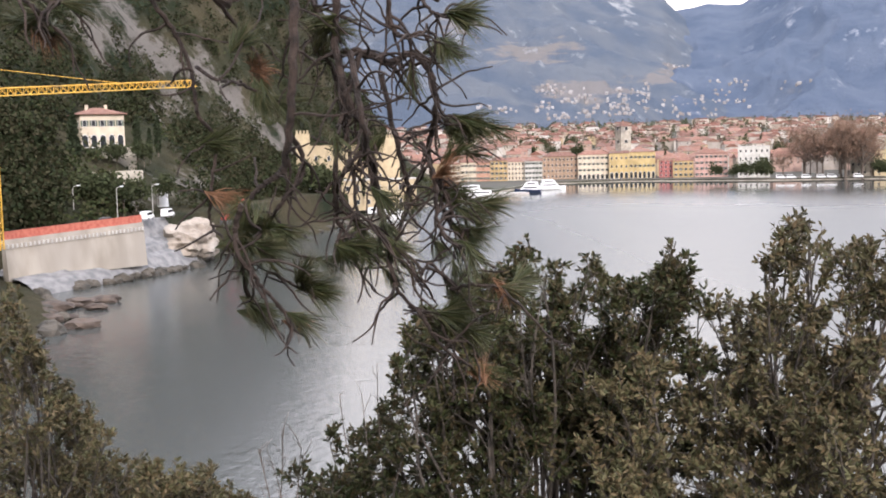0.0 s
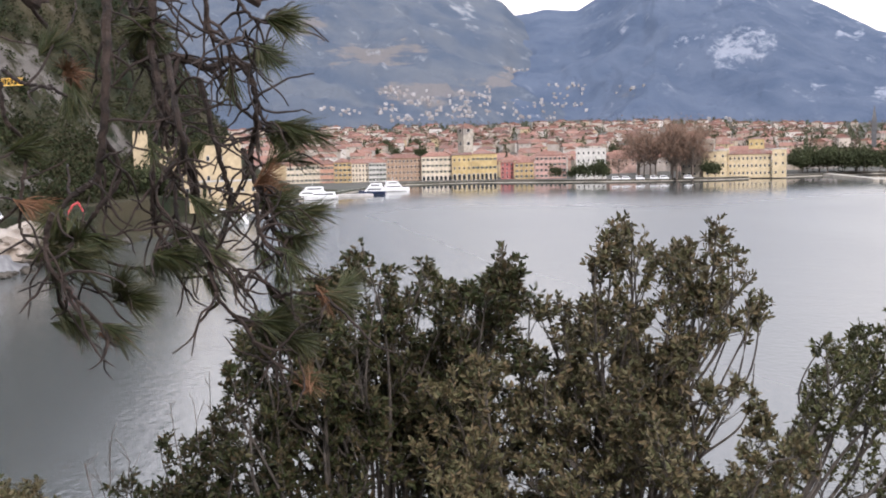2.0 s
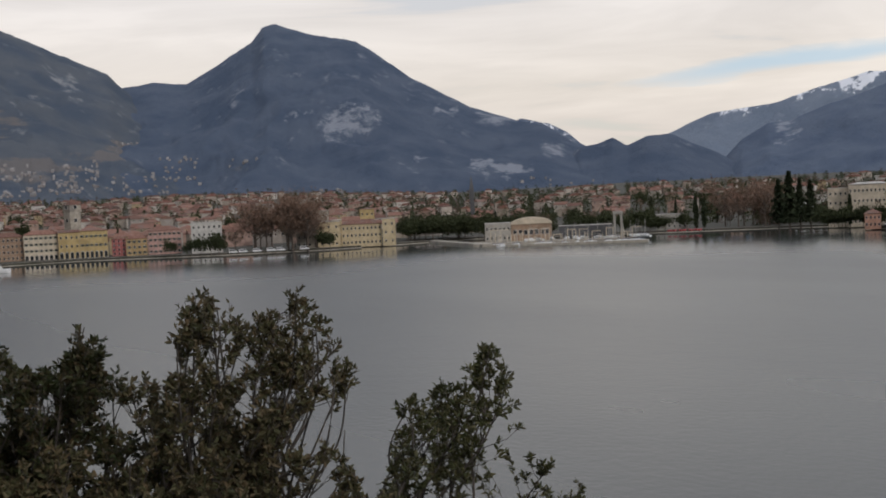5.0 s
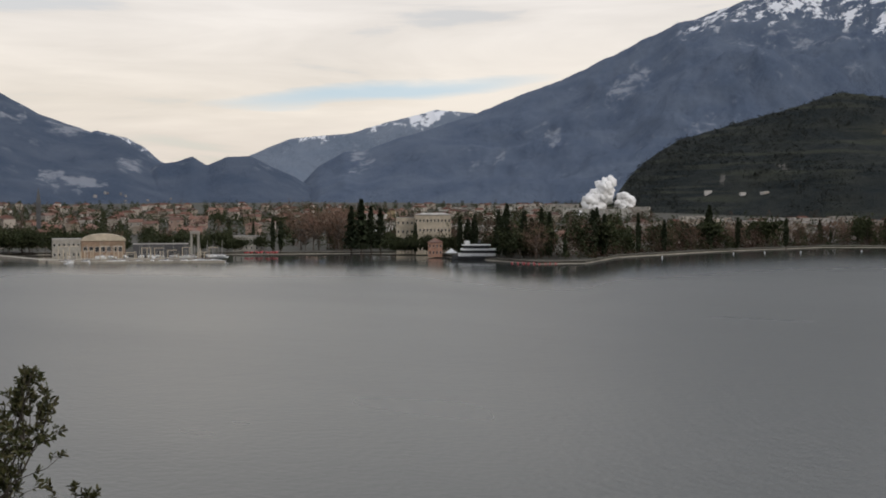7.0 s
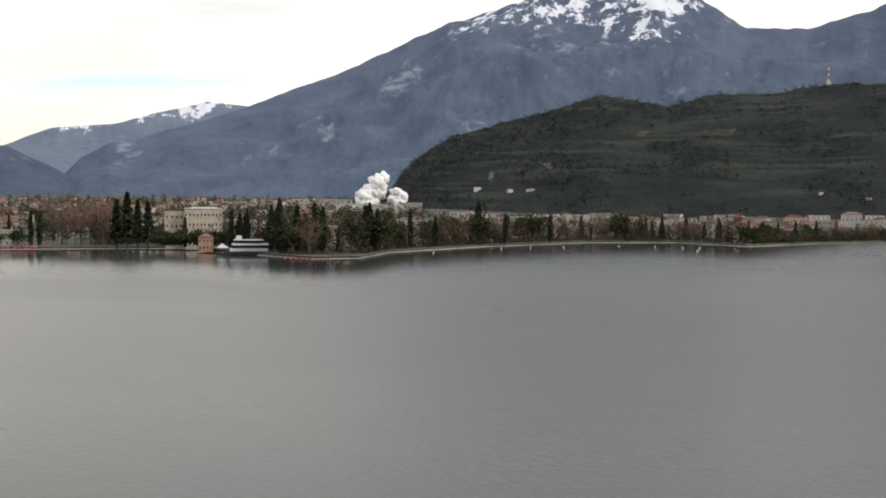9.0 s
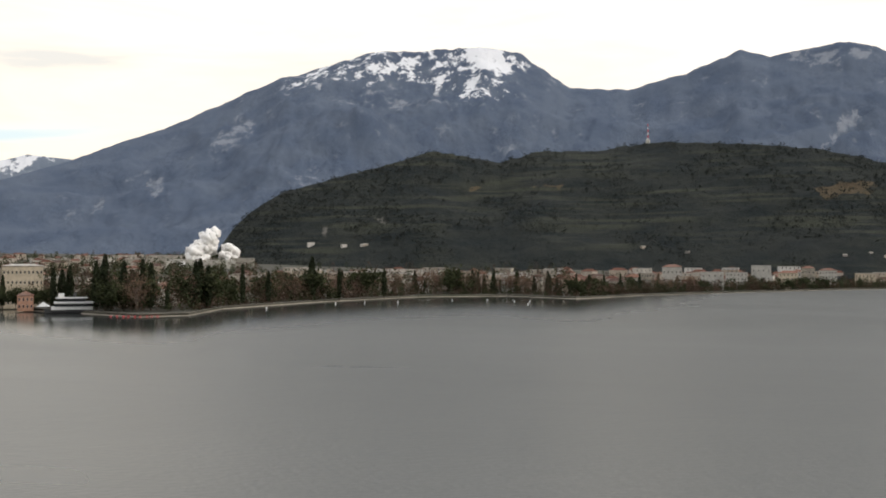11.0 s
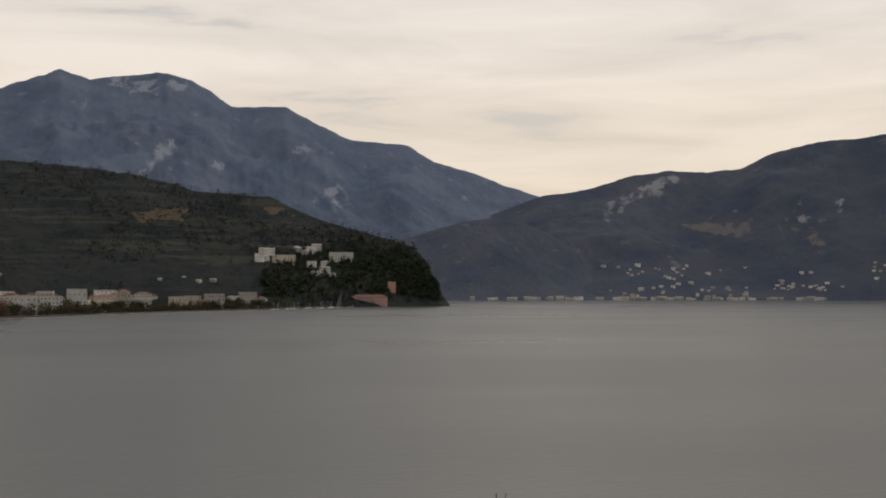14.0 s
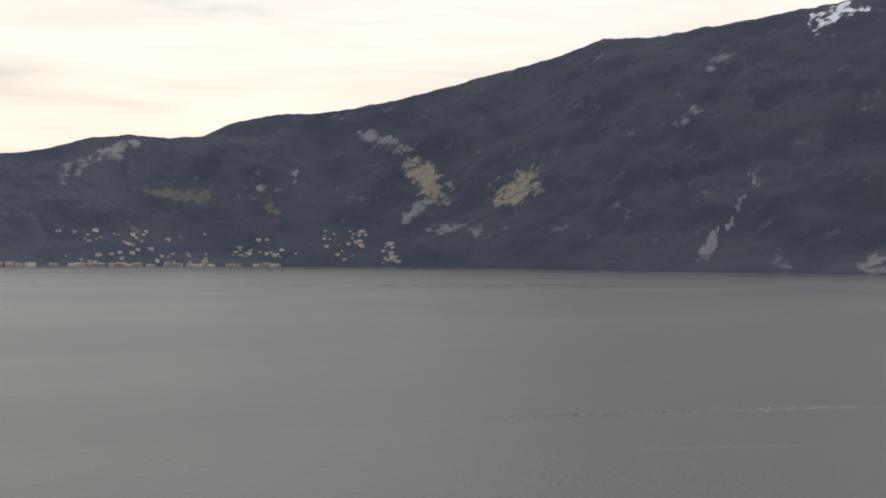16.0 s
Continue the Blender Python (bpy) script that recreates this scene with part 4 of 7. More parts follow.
front(7.02, 8.61, 838, -0.58, P_CREAM, "cream house with tall dark shutters and arcade", floors=4, cols=7, kind="window_shuttered", group=row, ground="window_arched")
front(8.61, 9.6, 832, -0.54, P_YELLOW, "bright yellow lakeside palace wing with tall windows", floors=3, cols=4, kind="window_arched", group=row, ground="window_arched", roof="gable", rise=2)
front(9.6, 10.93, 833, -0.50, P_YELLOW, "bright yellow lakeside palace with an arcade", floors=3, cols=6, kind="window_shuttered", group=row, ground="window_arched", rise=2.2)
front(11.1, 11.78, 835, -0.98, P_RED, "wine red plastered house with white windows", floors=4, cols=3, group=row)
front(11.80, 12.80, 828, -1.0, P_OCHRE, "yellow ochre house with dark shutters", floors=3, cols=4, kind="window_shuttered", group=row)
front(12.85, 14.48, 826, -0.66, P_PINK, "dusty pink hotel front with awnings", floors=4, cols=7, kind="window_shuttered", group=row)
front(14.95, 16.50, 800, -0.36, P_WHITE, "white four-storey hotel with a flat cornice", floors=4, cols=6, roof="flat", group=row, kind="window")
front(20.20, 21.30, 800, -0.75, M_STONE, "grey stone castle wing with a low roof", floors=3, cols=4, group=row, side=1)
front(20.7, 21.9, 838, -0.02, M_STONE, "square grey stone keep behind the castle", floors=4, cols=3, roof="flat", group=row)
front(23.5, 24.25, 880, -0.05, P_YELLOW, "bright yellow house behind the palace", floors=4, cols=3, group=row, rise=1.5)
front(21.30, 22.45, 795, -0.62, P_VILLA, "beige plastered castle tower block", floors=3, cols=3, roof="flat", group=row, side=1)
front(22.5, 24.6, 800, -0.80, P_VILLA, "pale yellow palace with three rows of windows", floors=3, cols=10, group=row, rise=3.6, side=1)
front(24.62, 25.30, 797, -0.58, P_VILLA, "pale yellow corner tower of the palace", floors=3, cols=2, roof="flat", group=row, side=2, dp=14)
front(22.0, 22.56, 801, -0.55, P_VILLA, "pale yellow corner tower of the palace", floors=3, cols=2, roof="flat", group=row, side=2, dp=14)

# bell tower on the harbour square
bell = empty("bell_tower", stand(9.32, 858, None, 32), "tall square stone clock tower with a pyramid roof", "tower")
v, f = [], []
box(v, f, -4.3, 4.3, -4.3, 4.3, -1, 34.5)
part("shaft", v, f, M_STONE, bell)
v, f = [], []
box(v, f, -4.8, 4.8, -4.8, 4.8, 34.5, 35.5)
box(v, f, -4.5, 4.5, -4.5, 4.5, 35.5, 38.5)
part("belfry", v, f, M_STONE, bell)
for t in range(4):
    a = t * 90
    put_window(bell, 4.52 * math.sin(radians(a)), -4.52 * math.cos(radians(a)), 35.7, 2.6, 2.2, "window_arched", a)
    put_window(bell, 4.32 * math.sin(radians(a)), -4.32 * math.cos(radians(a)), 26.0, 2.4, 2.4, "window", a)
k = [(-4.9, -4.9, 38.5), (4.9, -4.9, 38.5), (4.9, 4.9, 38.5), (-4.9, 4.9, 38.5), (0, 0, 43)]
part("roof", k, [(0, 1, 4), (1, 2, 4), (2, 3, 4), (3, 0, 4), (3, 2, 1, 0)], M_ROOF, bell)
spire = empty("church_tower", stand(29.3, 1150), "thin dark church spire over the roofs", "tower")
v, f = [], []
box(v, f, -2.2, 2.2, -2.2, 2.2, -1, 36)
part("shaft", v, f, M_STEEL, spire)
part("steeple", [(-2.5, -2.5, 36), (2.5, -2.5, 36), (2.5, 2.5, 36), (-2.5, 2.5, 36), (0, 0, 52)], [(0, 1, 4), (1, 2, 4), (2, 3, 4), (3, 0, 4), (3, 2, 1, 0)], M_STEEL, spire)

# houses behind the front rows: a few kinds, each built once
far_row = "roofs of the old town"
kinds = []
for w, dp, h, fl, co, rf in ((17, 14, 10.5, 3, 3, "hip"), (22, 15, 12.0, 4, 4, "gable"), (13, 13, 9.5, 3, 3, "gable"), (26, 16, 11, 3, 4, "hip"), (18, 17, 13, 4, 3, "hip")):
    kinds.append(house(pose(0, 0, 0), w, dp, h, M_TOWN, "plastered old-town house with a terracotta roof", roof=rf, floors=fl, cols=co, lowest=fl - 2, group=far_row))
far_kinds = [house(pose(0, 0, 0), w, dp, h, M_TOWN, "far plastered town house with a terracotta roof", roof=rf, floors=3, cols=2, lowest=2, group=far_row) for w, dp, h, rf in ((16, 14, 10, "hip"), (22, 14, 11, "gable"), (14, 13, 12, "gable"))]
modern = [house(pose(0, 0, 0), w, 12, h, M_PALE, "pale modern apartment house among trees", roof=rf, floors=fl, cols=co, lowest=fl - 1, group="houses behind the lakeside park", name="apartment_house")
          for w, h, fl, co, rf in ((20, 11, 3, 4, "flat"), (14, 9, 3, 3, "hip"), (26, 13, 4, 5, "flat"))]
M_VILLAGE = tinted("weathered_village_plaster", [(0.66, 0.64, 0.60), (0.42, 0.39, 0.36), (0.52, 0.45, 0.38), (0.34, 0.31, 0.29), (0.58, 0.55, 0.52)])
plain = [house(pose(0, 0, 0), w, 10, h, M_VILLAGE, "small pale village house on the mountainside", roof="gable", floors=1, cols=0, rise=2.2, roof_mat=P_CLUB, group="village houses on the slopes", name="village_house")
         for w, h in ((11, 8), (15, 10), (20, 12))]
random.seed(11)
d = 872.0
first = {}


def place(proto, m):
    if proto.name not in first:
        first[proto.name] = True
        proto.matrix_basis = m
        return proto
    made = copy_thing(proto, m)
    made.matrix_basis = m
    return made


while d < 1900:
    gap = 26 + (d - 870) * 0.030
    az = -3.0 if d > 930 else 1.0
    while az < 46:
        step = math.degrees(gap / d)
        az += step * random.uniform(0.6, 1.55)
        if 13.5 < az < 26 and d < 900:
            continue
        if 25.5 < az and d < 960 + (az - 26) * 6:
            continue
        if d > 1010 and az > 25 and random.random() < 0.7 or d > 1250 and random.random() < 0.25:
            continue
        place(random.choice(kinds if d < 1010 else far_kinds), stand(az, d + random.uniform(-14, 14), None, random.choice((0, 12, -15, 90, 75, 30))))
    d += 30 + (d - 870) * 0.075
for i in range(120):
    az = random.uniform(46, 98)
    base = shore_distance(az)
    if base > 5000:
        base = 1700
    d = base + random.uniform(110, 420)
    place(random.choice(modern), stand(az, d, None, random.uniform(-25, 25)) @ Matrix.Diagonal((1.15, 1.15, 1.35, 1)))


random.seed(41)
az = 79.5
while az < 94.0:
    wide = random.uniform(0.6, 1.15)
    d = min(1700, shore_distance(az)) + random.uniform(70, 130)
    front(az, az + wide, d, random.uniform(-0.40, 0.10) - 0.12 * (az > 90), random.choice((P_CREAM, P_CLUB, P_CLUB, M_STONE, P_BROWN, P_WHITE)), "lakeside apartment house with rows of windows", floors=random.choice((3, 4)), cols=random.choice((4, 5, 6)),
          roof=random.choice(("hip", "flat", "flat")), rise=3.0, group="apartment houses under the hill", name="apartment_house", dp=14)
    az += wide + random.uniform(0.05, 0.9)
for i in range(14):
    house(stand(random.uniform(49.5, 59.5), random.uniform(1750, 2150), None, random.uniform(-20, 20)), random.uniform(35, 80), 30, random.uniform(9, 15), random.choice((P_WHITE, P_CLUB)), "long pale factory hall on the valley floor", roof="flat", floors=1, cols=6,
          group="factory halls in the valley", name="factory_hall", category="hall")


def on_slope(at, az, el):
    """Where the slope is first seen at that height angle."""
    before = None
    for k in range(41):
        s = k / 40
        x, y, z = at(az, s)
        e = math.degrees(math.atan2(z - EYE_Z, math.hypot(x, y)))
        if e >= el:
            if before is None:
                return x, y, z
            f = (el - before[1]) / max(1e-6, e - before[1])
            return at(az, before[0] + (s - before[0]) * f)
        before = (s, e)
    return at(az, 1.0)


def village(at, n, az0, az1, el0, el1, seed, low=1.5, scale=0.55, lift=-1.5):
    random.seed(seed)
    centres = [(random.uniform(az0, az1), el0 + (el1 - el0) * random.random() ** low) for _ in range(max(3, n // 4))]
    for i in range(n):
        c = random.choice(centres)
        az = min(az1, max(az0, random.gauss(c[0], (az1 - az0) * 0.075)))
        el = min(el1, max(el0, random.gauss(c[1], (el1 - el0) * 0.1)))
        x, y, z = on_slope(at, az, el)
        k = scale * random.uniform(0.75, 1.3)
        place(random.choice(plain), pose(x, y, z + lift, 0, 0, -az + random.uniform(-40, 40)) @ Matrix.Diagonal((k, k, k, 1)))


# village walls greyed so that the haze before them sits in their colour
M_HAZED = leaf_material("hazed_village_walls", [(0.17, 0.165, 0.165), (0.28, 0.27, 0.265), (0.21, 0.185, 0.17), (0.34, 0.33, 0.325)], 0.9, 0.05)
hv, hf = [], []
rh = random.Random(21)
for at, n, az0, az1, el0, el1 in ((north_at, 150, 5.0, 10.6, 1.3, 3.0), (north_at, 60, 2.0, 14.0, 1.2, 2.2), (north_at, 46, 10.4, 14.6, 3.15, 3.7), (peak_at, 40, 13.5, 19.0, 1.6, 2.9), (peak_at, 22, 21, 37, 0.6, 1.3)):
    centres = [(rh.uniform(az0, az1), rh.uniform(el0, el1)) for _ in range(n // 7 + 2)]
    for i in range(n):
        c = rh.choice(centres)
        x, y, z = on_slope(at, min(az1, max(az0, rh.gauss(c[0], 0.5))), min(el1, max(el0, rh.gauss(c[1], 0.12))))
        w, h, k = rh.uniform(1.8, 4.8), rh.uniform(2.6, 5), len(hv)
        turn_ = rh.uniform(-0.6, 0.6)
        b_, g_ = [], []
        box(b_, g_, -w, w, -2.4, 2.4, -3, h)
        b_ += [(-w, 0, h + 1.8), (w, 0, h + 1.8)]
        g_ += [(4, 5, 9, 8), (6, 7, 8, 9), (5, 6, 9), (7, 4, 8)]
        hv += [(x + p * math.cos(turn_) - q * math.sin(turn_), y + p * math.sin(turn_) + q * math.cos(turn_), z + e) for p, q, e in b_]
        hf += [tuple(m + k for m in face) for face in g_]
tagged(mesh_object("far_villages", hv, hf, M_HAZED), "countless small houses of hill villages on the mountainsides", "houses", kind="stuff")
village(east_at, 84, 106.5, 119, -0.3, 1.2, 24, 1.8, 0.62)
village(east_at, 26, 120.4, 124, 0.0, 0.9, 28, 1.2, 0.6)
village(east_at, 44, 125.0, 129.0, -0.3, 1.3, 25, 1.2, 0.68)
village(brione_at, 24, 94.2, 98.2, 0.5, 2.0, 26, 1.2, 0.72, 1.0)
village(brione_at, 10, 62, 92, 0.4, 1.6, 27, 3.0, 0.5)
random.seed(31)
for i in range(64):                      # along the far shore
    az = random.uniform(105, 123)
    d = lerp_table([(100, 3080), (112, 3150), (125, 3330)], az) - random.uniform(2, 30)
    place(random.choice(plain), pose(*polar(az, d), 1.0, 0, 0, -az + random.uniform(-20, 20)) @ Matrix.Diagonal((random.uniform(0.7, 1.3), 0.9, random.uniform(0.5, 0.9), 1)))


# ---- trees ----
def leaf_cloud(rng, n, shape, size, flat=0.0):
    """Many small folded leaves or clumps; shape() gives a place and how large a leaf is there."""
    v, f = [], []
    for _ in range(n):
        p, k = shape(rng)
        s = size * k * rng.uniform(0.6, 1.4)
        u = Vector((rng.gauss(0, 1), rng.gauss(0, 1), rng.gauss(0, 1) * (1 - flat))).normalized()
        w = u.cross(Vector((rng.gauss(0, 1), rng.gauss(0, 1), rng.gauss(0, 1)))).normalized()
        o = u.cross(w) * 0.25 * s
        b = len(v)
        v += [tuple(p - u * s), tuple(p - w * s * 0.6 + o), tuple(p + u * s), tuple(p + w * s * 0.6 + o)]
        f += [(b, b + 1, b + 2), (b, b + 2, b + 3)]
    return v, f


def tree(kind, seed, height, width, label, name, category, group):
    rng = random.Random(seed)
    root = empty(name, pose(0, 0, 0), label, category, group)
    v, f = [], []
    lean = Vector((rng.uniform(-0.03, 0.03), rng.uniform(-0.03, 0.03), 0))
    top = 0.95 if kind in ("cypress", "conifer") else 0.7
    trunk = [Vector((0, 0, -1)) + lean * 0] + [lean * (height * t) + Vector((0.1 * rng.uniform(-1, 1), 0.1 * rng.uniform(-1, 1), height * t)) for t in (0.15, 0.4, top)]
    tube(v, f, smooth_line(trunk, 3), height * 0.016 + 0.08, height * 0.004, 6)
    limbs = []
    if kind in ("round", "bare"):
        for i in range(22 if kind == "bare" else 12):
            z0 = height * rng.uniform(0.22, 0.62)
            a = rng.uniform(0, 6.28)
            r = width * rng.uniform(0.25, 0.5)
            e = Vector((r * math.cos(a), r * math.sin(a), min(height * 0.99, z0 + height * rng.uniform(0.15, 0.42))))
            mid = Vector((e.x * 0.55, e.y * 0.55, z0 + (e.z - z0) * 0.4))
            tube(v, f, smooth_line([Vector((0, 0, z0)), mid, e], 3), height * 0.008, 0.03, 4)
            limbs.append((mid, e))
    part("trunk", v, f, M_BARK, root)
    if kind == "cypress":
        def shape(r):
            t = r.random() ** 0.8
            w = width * 0.5 * (math.sin(math.pi * min(1, t * 0.86 + 0.14)) ** 0.7) * (0.75 + 0.35 * noise.noise((t * 6, seed, 1)))
            a = r.uniform(0, 6.28)
            k = math.sqrt(r.uniform(0.3, 1))
            return Vector((w * k * math.cos(a), w * k * math.sin(a), height * (0.05 + 0.95 * t))), 1.0
        v, f = leaf_cloud(rng, 620, shape, 0.75)
        mat = M_CYPRESS
    elif kind == "conifer":
        def shape(r):
            t = r.random()
            w = width * 0.5 * (1 - t) ** 0.8 * (0.7 + 0.3 * math.sin(t * 40))
            a = r.uniform(0, 6.28)
            k = math.sqrt(r.uniform(0.15, 1))
            return Vector((w * k * math.cos(a), w * k * math.sin(a), height * (0.12 + 0.88 * t))), 1.0
        v, f = leaf_cloud(rng, 800, shape, 0.8)
        mat = M_CYPRESS
    else:
        centres = [e for _, e in limbs] + [m.lerp(e, 0.6) for m, e in limbs]

        def shape(r):
            c = r.choice(centres)
            k = width * (0.16 if kind == "round" else 0.14)
            return c + Vector((r.gauss(0, k), r.gauss(0, k), r.gauss(0, k * 0.8))), 1.0
        v, f = leaf_cloud(rng, 900 if kind == "round" else 560, shape, 0.8 if kind == "round" else 0.30)
        if kind == "bare":      # thin twigs
            for m, e in limbs:
                for _ in range(9):
                    p = m.lerp(e, rng.uniform(0.3, 1))
                    q = p + Vector((rng.gauss(0, 1), rng.gauss(0, 1), rng.uniform(0.2, 1.6))) * width * 0.11
                    tube(v, f, [p, q], 0.07, 0.03, 3)
        mat = M_EVERGREEN if kind == "round" else M_BARE
    part("crown", v, f, mat, root)
    return root


protos = {
    "cypress": [tree("cypress", 40 + i, 20, 3.4 + 0.8 * i, "tall slender dark green cypress", "cypress", "tree", "cypresses along the lake") for i in range(3)],
    "conifer": [tree("conifer", 50 + i, 20, 8 + i, "dark green cedar with a tapering crown", "cedar", "tree", "evergreens in the lakeside park") for i in range(2)],
    "round": [tree("round", 60 + i, 14, 11 + i, "dark evergreen tree with a rounded crown", "evergreen_tree", "tree", "evergreens in the lakeside park") for i in range(3)],
    "bare": [tree("bare", 70 + i, 20, 15 + i, "bare reddish brown winter tree", "bare_tree", "tree", "bare trees along the shore") for i in range(3)],
}
used = set()


def plant(kind, az, d, h, z=None, rng=random):
    p = rng.choice(protos[kind])
    base = 14 if kind == "round" else 20
    m = stand(az, d, z, rng.uniform(0, 360))
    s = h / base
    if p.name in used:
        q = copy_thing(p, m)
    else:
        used.add(p.name)
        q = p
        q.matrix_basis = m
    q.scale = (s * rng.uniform(0.9, 1.12), s * rng.uniform(0.9, 1.12), s)
    return q


rng = random.Random(77)
for az, el, d in ((44.6, 0.5, 790), (45.1, 0.85, 780), (45.6, 0.5, 790), (46.1, 0.41, 800)):
    plant("conifer", az, d, EYE_Z + d * math.tan(radians(el)) - 1.6, rng=rng)
for az, el, d in ((40.6, -0.1, 850), (41.0, -0.23, 850), (47.9, -0.34, 790), (50.2, -0.04, 745), (50.6, -0.1, 750), (50.95, 0.1, 742), (52.2, 0.3, 730), (52.6, 0.63, 715), (53.5, 0.26, 705), (53.9, -0.1, 720), (54.4, 0.36, 700),
                  (54.8, 0.19, 705), (57.0, 0.3, 720), (57.2, 0.43, 740), (57.6, 0.1, 730), (59.3, 0.1, 800), (60.6, -0.2, 830), (62.8, 0.52, 905), (64.2, -0.1, 925), (66.5, -0.1, 960)):
    plant("cypress", az, d, EYE_Z + d * math.tan(radians(el)) - 1.6, rng=rng)
for i in range(19):      # plane trees by the castle
    az = 17.0 + 4.3 * rng.random()
    d = rng.uniform(775, 800) if i < 14 else rng.uniform(800, 860)
    plant("bare", az, d, rng.uniform(30, 40) if 17.5 < az < 21 else rng.uniform(15, 22), rng=rng)
for az, d, h in ((14.75, 768, 9), (15.9, 757, 13), (15.4, 759, 12), (16.3, 757, 11), (21.55, 757, 12), (21.9, 756, 11), (13.9, 785, 10)):
    plant("round", az, d, h, rng=rng)
for i in range(26):
    az = rng.uniform(25.8, 29.8)
    plant("round", az, rng.uniform(845, 900), rng.uniform(13, 18), rng=rng)
for i in range(26):
    az = rng.uniform(29.8, 44)
    plant(rng.choice(("round", "round", "cypress", "bare")), az, shore_distance(az) + rng.uniform(35, 130), rng.uniform(11, 17), rng=rng)
for i in range(16):
    plant("round", rng.uniform(46.6, 49.9), rng.uniform(764, 790), rng.uniform(9, 14), rng=rng)
for i in range(9):
    plant("bare", rng.uniform(42.0, 44.2), rng.uniform(850, 900), rng.uniform(30, 36), rng=rng)
for i in range(34):      # park on the point
    az = rng.uniform(52, 58.5)
    plant(rng.choice(("round", "round", "bare", "conifer")), az, shore_distance(az) + rng.uniform(14, 110), rng.uniform(15, 23), rng=rng)
for i in range(16):
    az = rng.uniform(44.5, 52)
    plant("round", az, shore_distance(az) + rng.uniform(40, 80), rng.uniform(10, 15), rng=rng)
for i in range(150):     # along the beach and the park behind it
    az = rng.uniform(58, 83)
    d = shore_distance(az) + rng.uniform(16, 95)
    plant(rng.choice(("bare", "bare", "bare", "round", "round", "cypress", "conifer")), az, d, rng.uniform(12, 25) * (1.0 if az < 75 else 0.85), rng=rng)
for i in range(64):
    az = rng.uniform(83, 97)
    d = min(1800, shore_distance(az)) + rng.uniform(10, 120)
    plant(rng.choice(("bare", "round", "round", "cypress")), az, d, rng.uniform(8, 15), rng=rng)
for i in range(60):      # trees between the old-town roofs
    az = rng.uniform(-1, 45)
    plant(rng.choice(("cypress", "round", "cypress", "bare")), az, rng.uniform(930, 1500), rng.uniform(12, 19), rng=rng)

# woods on the end of the dark hill: countless conifers in one mass
v, f = [], []
for i in range(850):
    az = 103.5 - 9.0 * rng.random() ** 1.35
    el = rng.uniform(-0.7, 0.1) + rng.random() * max(0.2, lerp_table([(94.5, 1.2), (96.8, 2.4), (99, 2.9), (102.2, 2.1), (103.6, 0.2)], az) - 0.1)
    x, y, z = on_slope(brione_at, az, el)
    h = rng.uniform(8, 17)
    for k in range(9):
        t = k / 9
        w = h * 0.2 * (1 - t) + 0.5
        for _ in range(3):
            a = rng.uniform(0, 6.28)
            p = Vector((x + w * math.cos(a) * 0.6, y + w * math.sin(a) * 0.6, z + h * (0.1 + 0.9 * t)))
            b = len(v)
            o = Vector((rng.gauss(0, 1), rng.gauss(0, 1), rng.gauss(0, 0.6))) * w * 0.8
            q = Vector((rng.gauss(0, 1), rng.gauss(0, 1), rng.uniform(0.2, 1.4))) * w * 0.8
            v += [tuple(p - o), tuple(p + q), tuple(p + o)]
            f.append((b, b + 1, b + 2))
woods = mesh_object("woods", v, f, M_CYPRESS)
tagged(woods, "dark conifer woods on the end of the hill", "woods", kind="stuff")


def clumps(name, label, mat, n, pick, size, leaves, seed):
    """Countless trees far off, as one mass of small clumps of leaves."""
    q = random.Random(seed)
    v, f = [], []
    for _ in range(n):
        x, y, z, h, w = pick(q)
        for _ in range(leaves):
            t = q.random()
            k = w * (0.35 + 0.65 * math.sin(math.pi * min(1, 0.2 + 0.8 * t))) * math.sqrt(q.random())
            a = q.uniform(0, 6.28)
            p = Vector((x + k * math.cos(a), y + k * math.sin(a), z + h * (0.08 + 0.92 * t)))
            o, u = unit3(q) * size, unit3(q) * size
            b = len(v)
            v += [tuple(p - o), tuple(p + u), tuple(p + o), tuple(p - u * 0.6)]
            f += [(b, b + 1, b + 2), (b, b + 2, b + 3)]
    return tagged(mesh_object(name, v, f, mat), label, "woods", kind="stuff")


def unit3(q):
    return Vector((q.gauss(0, 1), q.gauss(0, 1), q.gauss(0, 1))).normalized()


def park_place(q):
    az = q.uniform(43.5, 97)
    base_d = min(1750, shore_distance(az))
    x, y = polar(az, base_d + 18 + q.random() ** 1.6 * 420)
    return x, y, land_height(x, y) - 0.5, q.uniform(10, 27) if az < 76 else q.uniform(5, 13), q.uniform(3, 6)


def valley_place(q):
    az = q.uniform(-2, 60)
    x, y = polar(az, q.uniform(1250, 2500))
    return x, y, land_height(x, y) - 0.5, q.uniform(8, 19), q.uniform(3, 7)


M_HILLWOOD = leaf_material("dark_hill_woods", [(0.026, 0.033, 0.033), (0.040, 0.046, 0.042), (0.048, 0.049, 0.044)], 0.9, 0.05)
M_BAREWOOD = leaf_material("brown_winter_woods", [(0.065, 0.045, 0.036), (0.115, 0.08, 0.06), (0.09, 0.058, 0.042)], 0.9, 0.05)


def edge_place(q):
    az = q.uniform(57, 96)
    x, y = polar(az, min(1750, shore_distance(az)) + q.uniform(10, 34))
    return x, y, land_height(x, y) - 0.5, q.uniform(3, 11), q.uniform(2, 4)


clumps("shore_thicket", "dark thicket right behind the beach", M_EVERGREEN, 240, edge_place, 0.7, 44, 106)
clumps("shore_brush", "brown leafless brush right behind the beach", M_BAREWOOD, 300, edge_place, 0.6, 44, 107)
